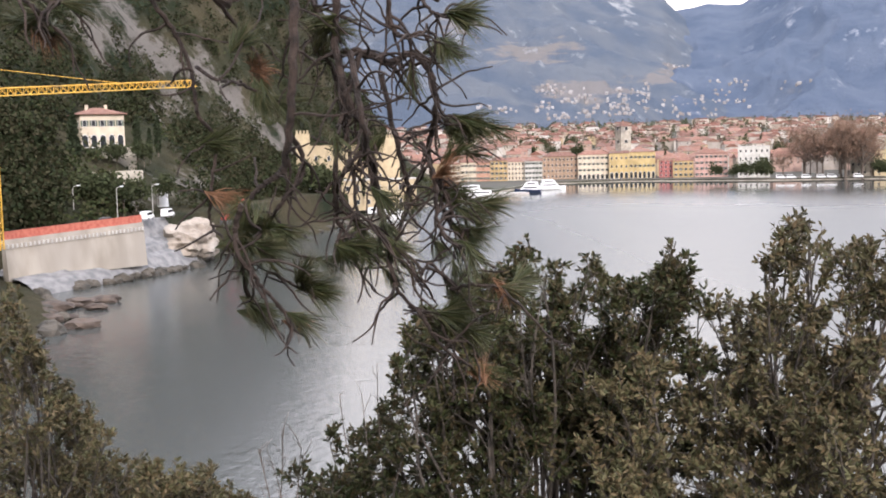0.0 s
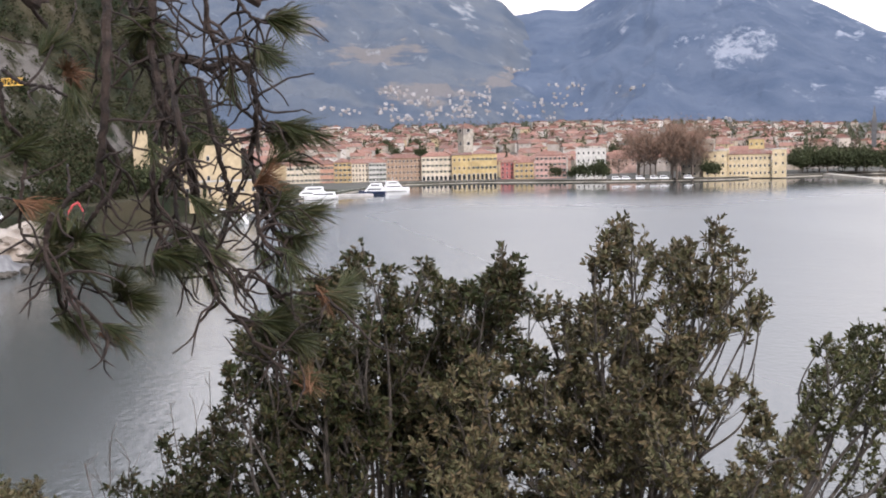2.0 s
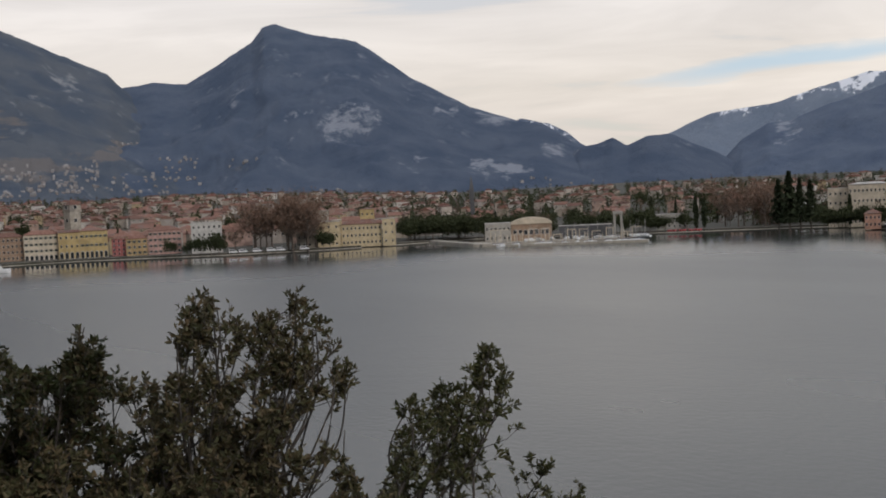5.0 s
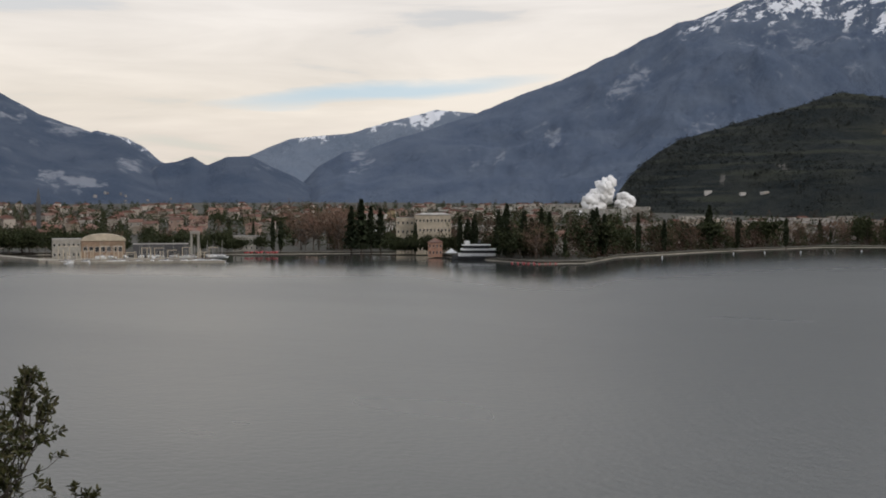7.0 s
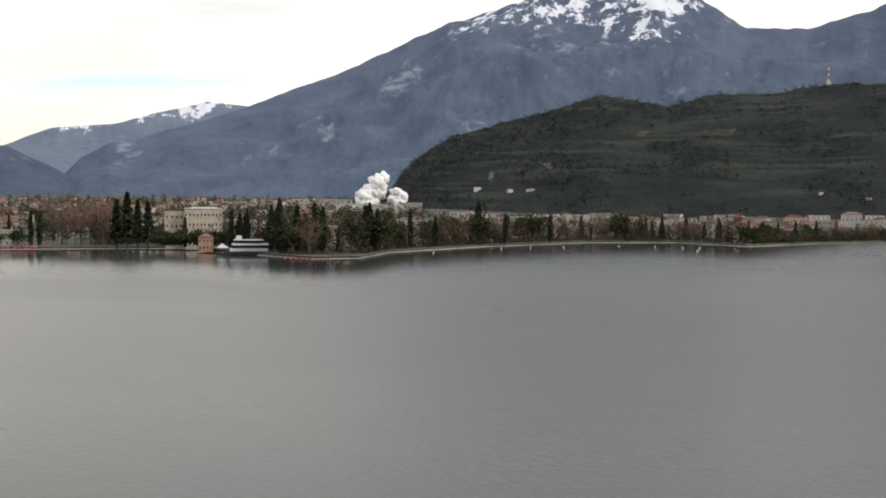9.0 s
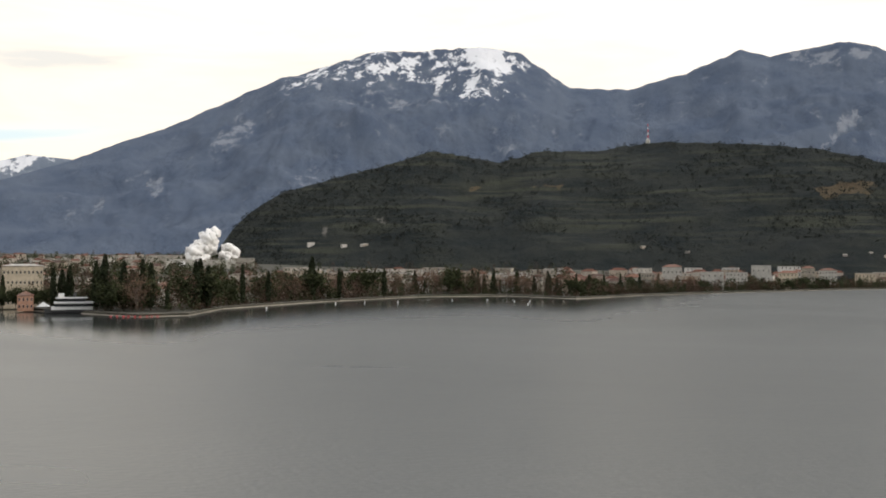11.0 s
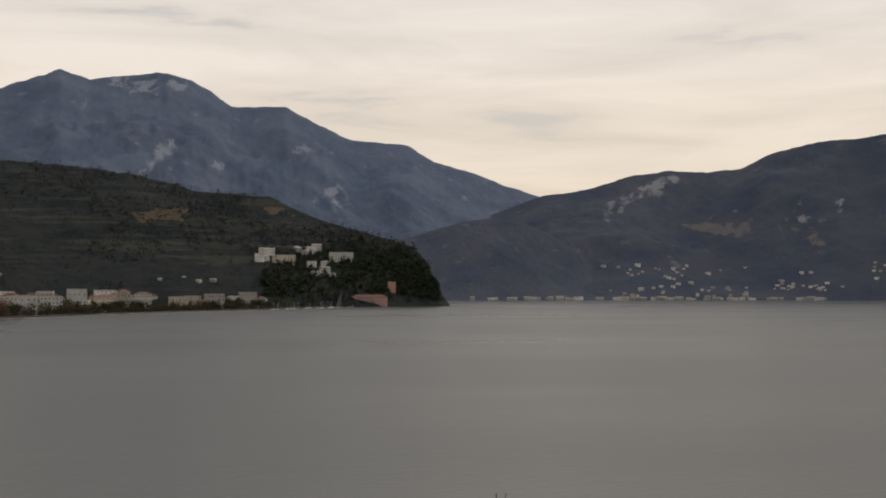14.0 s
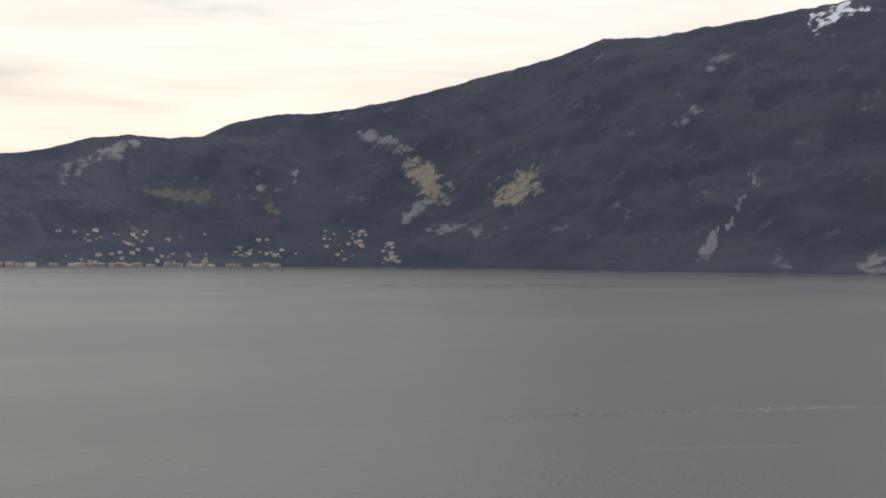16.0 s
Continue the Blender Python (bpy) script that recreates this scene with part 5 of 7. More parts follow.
def garden_place(q):
    az = q.uniform(77, 95)
    x, y = polar(az, min(1750, shore_distance(az)) + q.uniform(14, 66))
    return x, y, land_height(x, y) - 0.5, q.uniform(5, 15), q.uniform(2.5, 5)


clumps("garden_trees", "dark evergreens before the apartment houses", M_EVERGREEN, 230, garden_place, 0.75, 60, 112)
clumps("garden_brush", "brown winter trees before the apartment houses", M_BAREWOOD, 170, garden_place, 0.7, 60, 113)
clumps("park_woods", "bare brown winter woods behind the beach", M_BAREWOOD, 900, park_place, 0.66, 80, 101)
clumps("park_evergreens", "dark evergreen woods behind the beach", M_EVERGREEN, 560, park_place, 0.75, 80, 102)
clumps("valley_trees", "dark trees scattered over the valley floor", M_EVERGREEN, 1500, valley_place, 1.3, 40, 103)
clumps("valley_thickets", "brown winter trees scattered over the valley floor", M_BAREWOOD, 520, valley_place, 1.1, 36, 104)
def grove_place(q):
    az = q.uniform(24, 60)
    x, y = polar(az, max(930, min(1500, shore_distance(az)) + 120) + 1100 * q.random() ** 1.4)
    return x, y, land_height(x, y) - 0.5, q.uniform(8, 18), q.uniform(3, 7)


clumps("valley_grove", "dark gardens and trees between the outer houses", M_EVERGREEN, 620, grove_place, 1.0, 44, 109)
clumps("valley_hedges", "brown winter gardens between the outer houses", M_BAREWOOD, 300, grove_place, 0.9, 44, 110)
M_FARWALL = leaf_material("far_house_walls", [(0.32, 0.27, 0.22), (0.46, 0.42, 0.37), (0.36, 0.29, 0.22), (0.55, 0.52, 0.48)], 0.9, 0.1)
M_FARROOF = leaf_material("far_house_roofs", [(0.12, 0.056, 0.042), (0.17, 0.09, 0.068), (0.10, 0.068, 0.058)], 0.9, 0.1)
q = random.Random(105)
wv, wf, rv, rf = [], [], [], []
for i in range(620):
    az = q.uniform(-3, 96) if i % 3 else q.uniform(-3, 28)
    d = q.uniform(1300, 2450) if az < 56 else min(1750, shore_distance(az)) + q.uniform(150, 520)
    x, y = polar(az, d)
    z = land_height(x, y)
    w, dp, h = q.uniform(5, 11), q.uniform(5, 8), q.uniform(6, 12)
    t = q.uniform(-0.6, 0.6) - radians(az)
    c, s = math.cos(t), math.sin(t)

    def turn(pts):
        return [(x + a * c - b_ * s, y + a * s + b_ * c, z + e) for a, b_, e in pts]
    k = len(wv)
    a, b_ = [], []
    box(a, b_, -w, w, -dp, dp, -1, h)
    wv += turn(a)
    wf += [tuple(m + k for m in p) for p in b_]
    k = len(rv)
    rv += turn([(-w - 0.5, -dp - 0.5, h + 0.05), (w + 0.5, -dp - 0.5, h + 0.05), (w + 0.5, dp + 0.5, h + 0.05), (-w - 0.5, dp + 0.5, h + 0.05), (-w * 0.5, 0, h + 3.4), (w * 0.5, 0, h + 3.4)])
    rf += [(k, k + 1, k + 5, k + 4), (k + 1, k + 2, k + 5), (k + 2, k + 3, k + 4, k + 5), (k + 3, k, k + 4), (k + 3, k + 2, k + 1, k)]
far_town = mesh_object("far_houses", wv, wf, M_FARWALL)
tagged(far_town, "countless far house walls on the valley floor", "houses", kind="stuff")
tagged(mesh_object("far_roofs", rv, rf, M_FARROOF), "countless far terracotta roofs on the valley floor", "roofs", kind="stuff")
def hill_place(q):
    while True:
        az = q.uniform(58.6, 103)
        t = q.random() ** 0.8
        x, y, z = brione_at(az, t)
        if noise.noise((x * 0.006, y * 0.006, 4.0)) + 0.55 * (t - 0.55) > -0.02 or q.random() < 0.12:
            break
    return x, y, z - 2.0, q.uniform(5, 11), q.uniform(4, 9)


clumps("hill_woods", "dark scrub oak and olive woods covering the hill", M_HILLWOOD, 3800, hill_place, 1.7, 11, 108)


def cliff_place(q):
    while True:
        k = q.randrange(int(len(line) * 0.40), len(line) - 8)
        u = 20 + 330 * q.random() ** 1.3
        a, c = line[max(0, k - 6)], line[min(len(line) - 1, k + 6)]
        t = (c - a).normalized()
        x, y, z = west_point(line[k].x, line[k].y, -t.y, t.x, u, us)
        az, el = math.degrees(math.atan2(x, y)), math.degrees(math.atan2(z - EYE_Z, math.hypot(x, y)))
        if -23.5 < az < -2.5 and math.hypot(x, y) < 720 and marked(CLIFFS, az, el) < 0.22 and not (-19.0 < az < -13.5 and el < 1.5):
            break
    h = q.uniform(4, 10)
    return x + q.uniform(-2, 2), y + q.uniform(-2, 2), z - 1.0, h, h * q.uniform(0.22, 0.42)


M_CLIFFWOOD = leaf_material("dark_cliff_woods", [(0.017, 0.023, 0.011), (0.031, 0.038, 0.017), (0.046, 0.040, 0.023), (0.024, 0.030, 0.014)], 0.85, 0.06)
clumps("cliff_woods", "dark oak woods clinging to the cliffs", M_CLIFFWOOD, 3600, cliff_place, 0.62, 46, 111)

# scrub on the near slope
v, f = [], []
for i in range(5200):
    k = rng.randrange(int(len(line) * 0.36), len(line) - 8)
    u = 13 + 330 * rng.random() ** 1.7
    a, c = line[max(0, k - 6)], line[min(len(line) - 1, k + 6)]
    t = (c - a).normalized()
    p0 = Vector(west_point(line[k].x, line[k].y, -t.y, t.x, u, us))
    p0 += Vector((rng.uniform(-3, 3), rng.uniform(-4, 4), -0.6))
    if 11 < u < 21 and p0.y < 430 or noise.noise((p0.x * 0.022, p0.y * 0.022, p0.z * 0.03)) < -0.12:
        continue
    s = rng.uniform(1.3, 3.2)
    tall = rng.uniform(0.6, 1.5)
    for _ in range(30):
        p = p0 + Vector((rng.gauss(0, 0.5), rng.gauss(0, 0.5), abs(rng.gauss(0, 0.6)) * tall)) * s
        b = len(v)
        o = Vector((rng.gauss(0, 1), rng.gauss(0, 1), rng.gauss(0, 1))).normalized() * 0.5
        q = Vector((rng.gauss(0, 1), rng.gauss(0, 1), rng.gauss(0, 1))).normalized() * 0.5
        v += [tuple(p - o), tuple(p + q), tuple(p + o), tuple(p - q)]
        f += [(b, b + 1, b + 2), (b, b + 2, b + 3)]
scrub = mesh_object("scrub", v, f, M_SCRUB)
tagged(scrub, "dense olive green scrub and small trees on the slope", "scrub", kind="stuff")
for az, d, h, z in ((-20.6, 330, 20, 14), (-18.2, 320, 24, 16), (-20.9, 322, 13, 16), (-15.2, 350, 13, 27), (-14.6, 345, 10, 26), (-21.4, 340, 15, 22), (-14.2, 350, 12, 28), (-19.6, 345, 14, 24)):
    plant("cypress", az, d, h, z, rng)
for az, d, h, z in ((-17.6, 300, 9, 15), (-16.6, 305, 9, 14), (-16.0, 298, 10, 13), (-15.4, 300, 8, 14), (-18.6, 298, 8, 14), (-14.3, 310, 7, 15), (-16.2, 330, 7, 25), (-17.3, 326, 6, 25), (-14.9, 332, 7, 25)):
    plant("round", az, d, h, z, rng)
for az, d, h in ((-7.2, 440, 13), (-6.4, 430, 14), (-5.9, 436, 12), (-5.4, 425, 9), (-4.0, 440, 8), (-9, 400, 9), (-8.2, 410, 8)):
    plant(rng.choice(("cypress", "round")), az, d, h, 9, rng)

# ---- villa, power house and crane on the near shore ----
villa = house(stand(-16.8, 338, 30.6, 14), 12.6, 12, 9.4, P_CREAM, "cream villa with arcade and terracotta hip roof among cypresses", floors=2, cols=5, kind="window_shuttered", ground="window_arched", side=3, name="villa", category="villa", rise=2.2, over=0.9)
v, f = [], []
box(v, f, -8.5, 8.5, -3.5, 13, -9, -0.1)
part("terrace", v, f, M_STONE, villa)
for x in (-3, 2.5):
    v, f = [], []
    box(v, f, x - 0.4, x + 0.4, 5, 5.8, 10, 12.4)
    part("chimney", v, f, P_CREAM, villa)
house(stand(-20.4, 345, 25.5, 5), 9, 8, 5, P_BROWN, "low stone house with a brown roof in the scrub", floors=1, cols=3, side=1, rise=1.6)
M_POWER = plaster("warm_yellow_plaster", (0.50, 0.40, 0.25))
power = house(stand(-4.75, 462, 5.5, 3), 42, 16, 24, M_POWER, "large yellow lakeside power house with arched windows", roof="flat", floors=3, cols=8, kind="window_arched", ground="window_arched", side=2, name="power_house", category="power station", roof_mat=M_POWER)
for x0, x1, h in ((-21.2, -15.5, 29.5), (15.5, 21.2, 27.0)):
    v, f = [], []
    box(v, f, x0, x1, -0.6, 6, 0, h)
    for i in range(4):
        a = x0 + (i + 0.15) * (x1 - x0) / 4
        box(v, f, a, a + 0.8, -0.6, 0.1, h - 0.02, h + 1.3)
    part("corner_turret", v, f, M_POWER, power)
low = house(stand(-3.2, 448, 4.5, 3), 30, 9, 11, M_POWER, "yellow lower wing of the power house with a row of windows", roof="flat", floors=2, cols=7, side=0, name="power_house_wing", category="power station")
tank = empty("water_tank", stand(-14.1, 318, 15.6), "white cylindrical water tank above the road", "tank")
v, f = [], []
tube(v, f, [(0, 0, -2), (0, 0, 3.2)], 1.5, 1.5, 20)
part("shell", v, f, M_WHITE, tank)
v, f = [], []
tube(v, f, [(0, 0, 3.204), (0, 0, 3.5)], 1.6, 0.5, 20)
part("lid", v, f, M_CONC, tank)

for k, (a0, a1, d, el, tall) in enumerate(((-22.6, -18.4, 326, -0.1, 5.0), (-19.0, -15.0, 312, -0.75, 4.0), (-20.8, -17.6, 300, -2.35, 4.5))):
    top_ = EYE_Z + d * math.tan(radians(el))
    wall_between("wall_terrace_%d" % (k + 1), polar(a0, d + 4), polar(a1, d), top_ - tall, top_, 0.8, M_STONE, "rough stone terrace wall among bushes below the villa")
for az, d, z in ((-18.35, 290, 13.5), (-16.3, 288, 13.0), (-14.6, 296, 13.0), (-20.6, 282, 13.0), (-6.9, 430, 6.0), (-6.1, 436, 6.0)):
    lamp = empty("street_lamp", stand(az, d, z, 20), "slim grey street lamp beside the lake road", "lamp", "street lamps of the lake road")
    v, f = [], []
    tube(v, f, [(0, 0, -1), (0, 0, 6.6), (0.3, 0, 7.2), (1.2, 0, 7.4)], 0.11, 0.07, 6)
    part("pole", v, f, M_CONC, lamp)
    v, f = [], []
    box(v, f, 1.0, 1.9, -0.2, 0.2, 7.28, 7.5)
    part("lamp_head", v, f, M_WHITE, lamp)

M_CRANE = material("crane_yellow_paint", (0.60, 0.34, 0.03), (0.70, 0.42, 0.06), 1.0, 0.5, 0.05, c3=(0.4, 0.25, 0.06))
crane = empty("tower_crane", pose(0, 0, 0), "yellow lattice tower crane over the road works", "crane")
cp, ct = Vector((*polar(-21.9, 236), 0)), fan(-12.3, 3.33, 268)
cz = EYE_Z + 236 * math.tan(radians(2.95))


def lattice(a, b, w, bays, mat, thick=0.09):
    v, f = [], []
    t = (b - a).normalized()
    u = t.cross(Vector((0, 0, 1)))
    u = u.normalized() if u.length > 0.1 else Vector((1, 0, 0))
    n = u.cross(t).normalized()
    corner = [u * (-w / 2), u * (w / 2), n * w]
    if abs(t.z) > 0.9:
        corner = [u * (-w / 2) + n * (-w / 2), u * (w / 2) - n * (w / 2), u * (w / 2) + n * (w / 2), u * (-w / 2) + n * (w / 2)]
    for c in corner:
        tube(v, f, [a + c, b + c], thick, thick, 4)
    for i in range(bays):
        p, q = a.lerp(b, i / bays), a.lerp(b, (i + 1) / bays)
        for j in range(len(corner)):
            c, e = corner[j], corner[(j + 1) % len(corner)]
            tube(v, f, [p + c, p.lerp(q, 0.5) + e], thick * 0.6, thick * 0.6, 3)
            tube(v, f, [p.lerp(q, 0.5) + e, q + c], thick * 0.6, thick * 0.6, 3)
    return v, f


part("mast", *lattice(Vector((cp.x, cp.y, 10)), Vector((cp.x, cp.y, cz + 2)), 1.7, 16, M_CRANE, 0.13), M_CRANE, crane)
jib0 = Vector((cp.x, cp.y, cz))
jib_dir = Vector((ct.x - jib0.x, ct.y - jib0.y, ct.z - jib0.z))
part("jib", *lattice(jib0, jib0 + jib_dir, 1.5, 30, M_CRANE, 0.14), M_CRANE, crane)
part("counter_jib", *lattice(jib0, jib0 - jib_dir * 0.3, 1.5, 9, M_CRANE, 0.14), M_CRANE, crane)
apex = Vector((cp.x, cp.y, cz + 5.5))
v, f = [], []
tube(v, f, [Vector((cp.x, cp.y, cz + 1.5)), apex], 0.4, 0.15, 6)
part("apex", v, f, M_CRANE, crane)
v, f = [], []
tube(v, f, [apex, jib0 + jib_dir * 0.62 + Vector((0, 0, 1.4))], 0.07, 0.07, 4)
part("stay_cable", v, f, M_CRANE, crane)
v, f = [], []
box(v, f, -1.2, 1.2, -1.2, 1.2, 0, 2.6)
part("counterweight", [(a + (jib0 - jib_dir * 0.27).x, b + (jib0 - jib_dir * 0.27).y, c + (jib0 - jib_dir * 0.27).z - 2) for a, b, c in v], f, M_CONC, crane)

# red excavator and vans on the lake road
M_REDP = material("red_machine_paint", (0.42, 0.04, 0.05), (0.52, 0.07, 0.07), 1, 0.4, 0.05)


def van(az, d, z, turn, mat, label, length=5.0, h=2.2, name="van"):
    root = empty(name, stand(az, d, z, turn), label, "vehicle", "vehicles on the lake road")
    v = [(-length / 2, -0.95, 0.45), (length / 2, -0.95, 0.45), (length / 2, -0.95, 1.15), (length * 0.34, -0.95, 1.3), (length * 0.22, -0.85, h), (-length / 2 + 0.1, -0.85, h)]
    v += [(x, -y, z_) for x, y, z_ in v]
    f = [(5, 4, 3, 2, 1, 0), (6, 7, 8, 9, 10, 11)] + [(i, (i + 1) % 6, (i + 1) % 6 + 6, i + 6) for i in range(6)]
    part("body", v, f, mat, root)
    for y in (-0.97, 0.91):
        v, f = [], []
        box(v, f, -length * 0.42, length * 0.24, y, y + 0.06, h * 0.6, h * 0.88)
        part("side_window", v, f, M_GLASS, root)
    for x in (-length * 0.3, length * 0.3):
        for y in (-0.9, 0.9):
            v, f = [], []
            tube(v, f, [(x, y - 0.11, 0.36), (x, y + 0.11, 0.36)], 0.36, 0.36, 12)
            part("wheel", v, f, M_STEEL, root)
    return root


van(-14.9, 283, 12, 70, M_WHITE, "white delivery van parked on the road")
van(-13.9, 292, 12, 70, M_WHITE, "white panel van parked beside the rock cutting")
van(-16.9, 276, 12, 70, M_STEEL, "dark car on the lake road", 4.3, 1.5, "car")
van(-3.6, 424, 3.2, 60, M_WHITE, "white van parked by the power house", 6, 2.6)
van(-3.1, 432, 3.2, 60, M_WHITE, "white van parked by the power house", 6, 2.6)
for az in (17.0, 17.5, 18.2, 18.9, 19.4, 20.6):
    van(az, 762, 1.7, 0, M_WHITE, "white van parked on the lakeside promenade", 6, 2.6)["group"] = "vans on the promenade"
dig = empty("excavator", stand(-10.9, 306, 9.0, 20), "red excavator with a raised boom on the road works", "excavator")
v, f = [], []
box(v, f, -1.6, 1.6, -1.5, 1.5, 1.0, 2.6)
part("body", v, f, M_REDP, dig)
v, f = [], []
box(v, f, -0.2, 1.2, -1.4, 0.1, 2.6, 4.0)
part("cab", v, f, M_GLASS, dig)
for y in (-1.2, 1.2):
    v, f = [], []
    box(v, f, -2.0, 2.0, y - 0.3, y + 0.3, -0.5, 0.95)
    part("track", v, f, M_STEEL, dig)
for nm, pts in (("boom", [(1, 0, 2), (3, 0, 5.5), (4.6, 0, 6.2)]), ("arm", [(4.6, 0, 6.2), (6.2, 0, 3.0)])):
    v, f = [], []
    tube(v, f, [Vector(p) for p in pts], 0.32, 0.22, 4)
    part(nm, v, f, M_REDP, dig)

# ---- harbour: quay edge, jetty, boats, ferry, sailing club ----
M_SAND = material("pale_beach_gravel", (0.22, 0.195, 0.155), (0.33, 0.295, 0.24), 0.3, 0.95, 0.3)
v = []
for x, y in coast:
    d = math.hypot(x, y)
    for w, z in ((-2.0, -0.4), (0.2, 0.5), (2.2, 1.66), (4.5, 1.7)):
        k = 1 + (w + 0.8 * noise.noise((x * 0.05, y * 0.05, w))) / d
        v.append((x * k, y * k, z if w < 4 else land_height(x * k, y * k) + 0.06))
beach = mesh_object("pavement_shore", v, grid_faces(len(coast), 4), M_SAND)
tagged(beach, "pale gravel beach and stone quay edge along the shore", "shore", kind="structure")


def pier(az0, d0, az1, d1, w, z, name, label, mat=M_CONC):
    p, q = Vector((*polar(az0, d0), 0)), Vector((*polar(az1, d1), 0))
    t = (q - p).normalized()
    n = Vector((-t.y, t.x, 0)) * w / 2
    v = [tuple(p - n + Vector((0, 0, -3))), tuple(q - n + Vector((0, 0, -3))), tuple(q + n + Vector((0, 0, -3))), tuple(p + n + Vector((0, 0, -3)))]
    v += [(a, b, z) for a, b, _ in v]
    f = [(3, 2, 1, 0), (4, 5, 6, 7), (0, 1, 5, 4), (1, 2, 6, 5), (2, 3, 7, 6), (3, 0, 4, 7)]
    return tagged(mesh_object(name, v, f, mat), label, "pier", kind="structure")


pier(26.9, 860, 30.0, 712, 7, 1.5, "pavement_pier", "low stone breakwater of the sailing harbour", M_STONE)
pier(30.0, 700, 38.2, 690, 6, 1.3, "pavement_mole", "low stone mole sheltering the boats", M_STONE)
pier(29.3, 735, 36.5, 740, 38, 1.6, "pavement_yard", "stone-paved boat yard of the sailing club", M_STONE)
pier(0.6, 628, 4.4, 640, 9, 1.2, "pavement_jetty", "landing stage for passenger boats")
club = "white buildings of the sailing club"
front(29.9, 31.25, 738, -1.1, P_CLUB, "low white club house with flat roof", roof="flat", floors=2, cols=6, dp=14, group=club, name="club_house")
front(33.7, 36.4, 742, -1.38, M_STEEL, "long low dark glazed boat hall", roof="flat", floors=1, cols=12, dp=12, group=club, name="boat_hall", category="hall")
front(38.6, 40.2, 860, -1.0, P_CLUB, "white lakeside restaurant among trees", roof="flat", floors=2, cols=6, dp=12, group=club, name="restaurant")
hall = empty("arched_hall", stand(32.3, 744), "white hall with a curved barrel roof", "hall", club)
# brown wall stands in for the shade of the open front under the roof
v, f = [], []
box(v, f, -13.5, 13.5, 0, 16, -1, 11)
part("wall", v, f, P_BROWN, hall)
v = []
for i in range(15):
    a = math.pi * i / 14
    for y in (-0.6, 16.6):
        v.append((-14 * math.cos(a), y, 11.02 + 4.6 * math.sin(a)))
f = [(2 * i, 2 * i + 1, 2 * i + 3, 2 * i + 2) for i in range(14)] + [tuple(range(0, 30, 2)), tuple(range(1, 30, 2))[::-1]]
part("roof", v, f, P_CREAM, hall)
for i in range(7):
    put_window(hall, -11 + i * 3.6, -0.01, 4.2, 2.2, 3.0)
tw = empty("harbour_tower", stand(36.72, 728), "slim white control tower at the boat yard", "tower")
for x in (-2.2, 2.2):
    v, f = [], []
    box(v, f, x - 0.7, x + 0.7, -0.8, 0.8, -0.5, 15.5)
    part("leg", v, f, P_CLUB, tw)
v, f = [], []
box(v, f, -3.2, 3.2, -1.4, 1.4, 15.5, 17.2)
part("platform", v, f, P_CLUB, tw)


for i in range(34):      # pale posts and frames of the boat yard
    post = empty("yard_post", stand(30.0 + 7.6 * (i + rng.random()) / 34, rng.uniform(718, 734), 1.55), "slim cream post standing in the boat yard", "post", "posts of the boat yard")
    tall = rng.choice((3.5, 5.0, 6.5, 8.0))
    v, f = [], []
    box(v, f, -0.28, 0.28, -0.28, 0.28, -0.3, tall)
    part("shaft", v, f, P_CREAM, post)
    if i % 3 == 0:
        v, f = [], []
        box(v, f, -0.3, 5.5, -0.24, 0.24, tall + 0.004, tall + 0.5)
        part("beam", v, f, P_CREAM, post)
for i in range(24):
    plant("round", rng.uniform(29.6, 41.0), rng.uniform(775, 850), rng.uniform(10, 17), rng=rng)


def hull_mesh(length, beam, h):
    v, f = [], []
    st = 9
    for i in range(st):
        t = i / (st - 1)
        w = beam / 2 * (1 - max(0, (t - 0.45) / 0.55) ** 2.2) * (0.86 + 0.14 * min(1, t * 5))
        x = -length / 2 + length * t
        sheer = h * (1 + 0.35 * t * t)
        for y, z in ((-w, sheer), (-w * 0.8, 0.15 * h), (0, -0.35 * h), (w * 0.8, 0.15 * h), (w, sheer)):
            v.append((x, y, z))
    for i in range(st - 1):
        for j in range(4):
            f.append((i * 5 + j, (i + 1) * 5 + j, (i + 1) * 5 + j + 1, i * 5 + j + 1))
        f.append((i * 5 + 4, (i + 1) * 5 + 4, (i + 1) * 5, i * 5))
    f.append((0, 1, 2, 3, 4))
    return v, f


M_NAVY = material("navy_hull_paint", (0.02, 0.03, 0.07), (0.03, 0.045, 0.1), 0.5, 0.3, 0)


def yacht(az, d, turn, z=0.0, length=8.5, mast=11.0, label="small white sailing boat with a bare mast"):
    root = empty("sailing_boat", stand(az, d, z, turn), label, "boat", "sailing boats in the harbour")
    part("hull", *hull_mesh(length, length * 0.3, 0.9), M_WHITE, root)
    v, f = [], []
    box(v, f, -length * 0.2, length * 0.16, -length * 0.09, length * 0.09, 0.9, 1.5)
    part("cabin", v, f, M_WHITE, root)
    v, f = [], []
    tube(v, f, [(length * 0.08, 0, 0.8), (length * 0.08, 0, mast)], 0.11, 0.07, 6)
    part("mast", v, f, M_CONC, root)
    v, f = [], []
    tube(v, f, [(length * 0.06, 0, 2.0), (-length * 0.36, 0, 2.1)], 0.12, 0.12, 6)
    part("boom", v, f, M_NAVY, root)
    return root


y0 = yacht(31.0, 718, 40)
for i in range(46):
    az = rng.uniform(30.4, 38.2)
    ashore = i % 2 == 0
    y1 = copy_thing(y0, stand(az, rng.uniform(722, 750) if ashore else rng.uniform(694, 712), 1.9 if ashore else 0.0, rng.uniform(0, 360)))
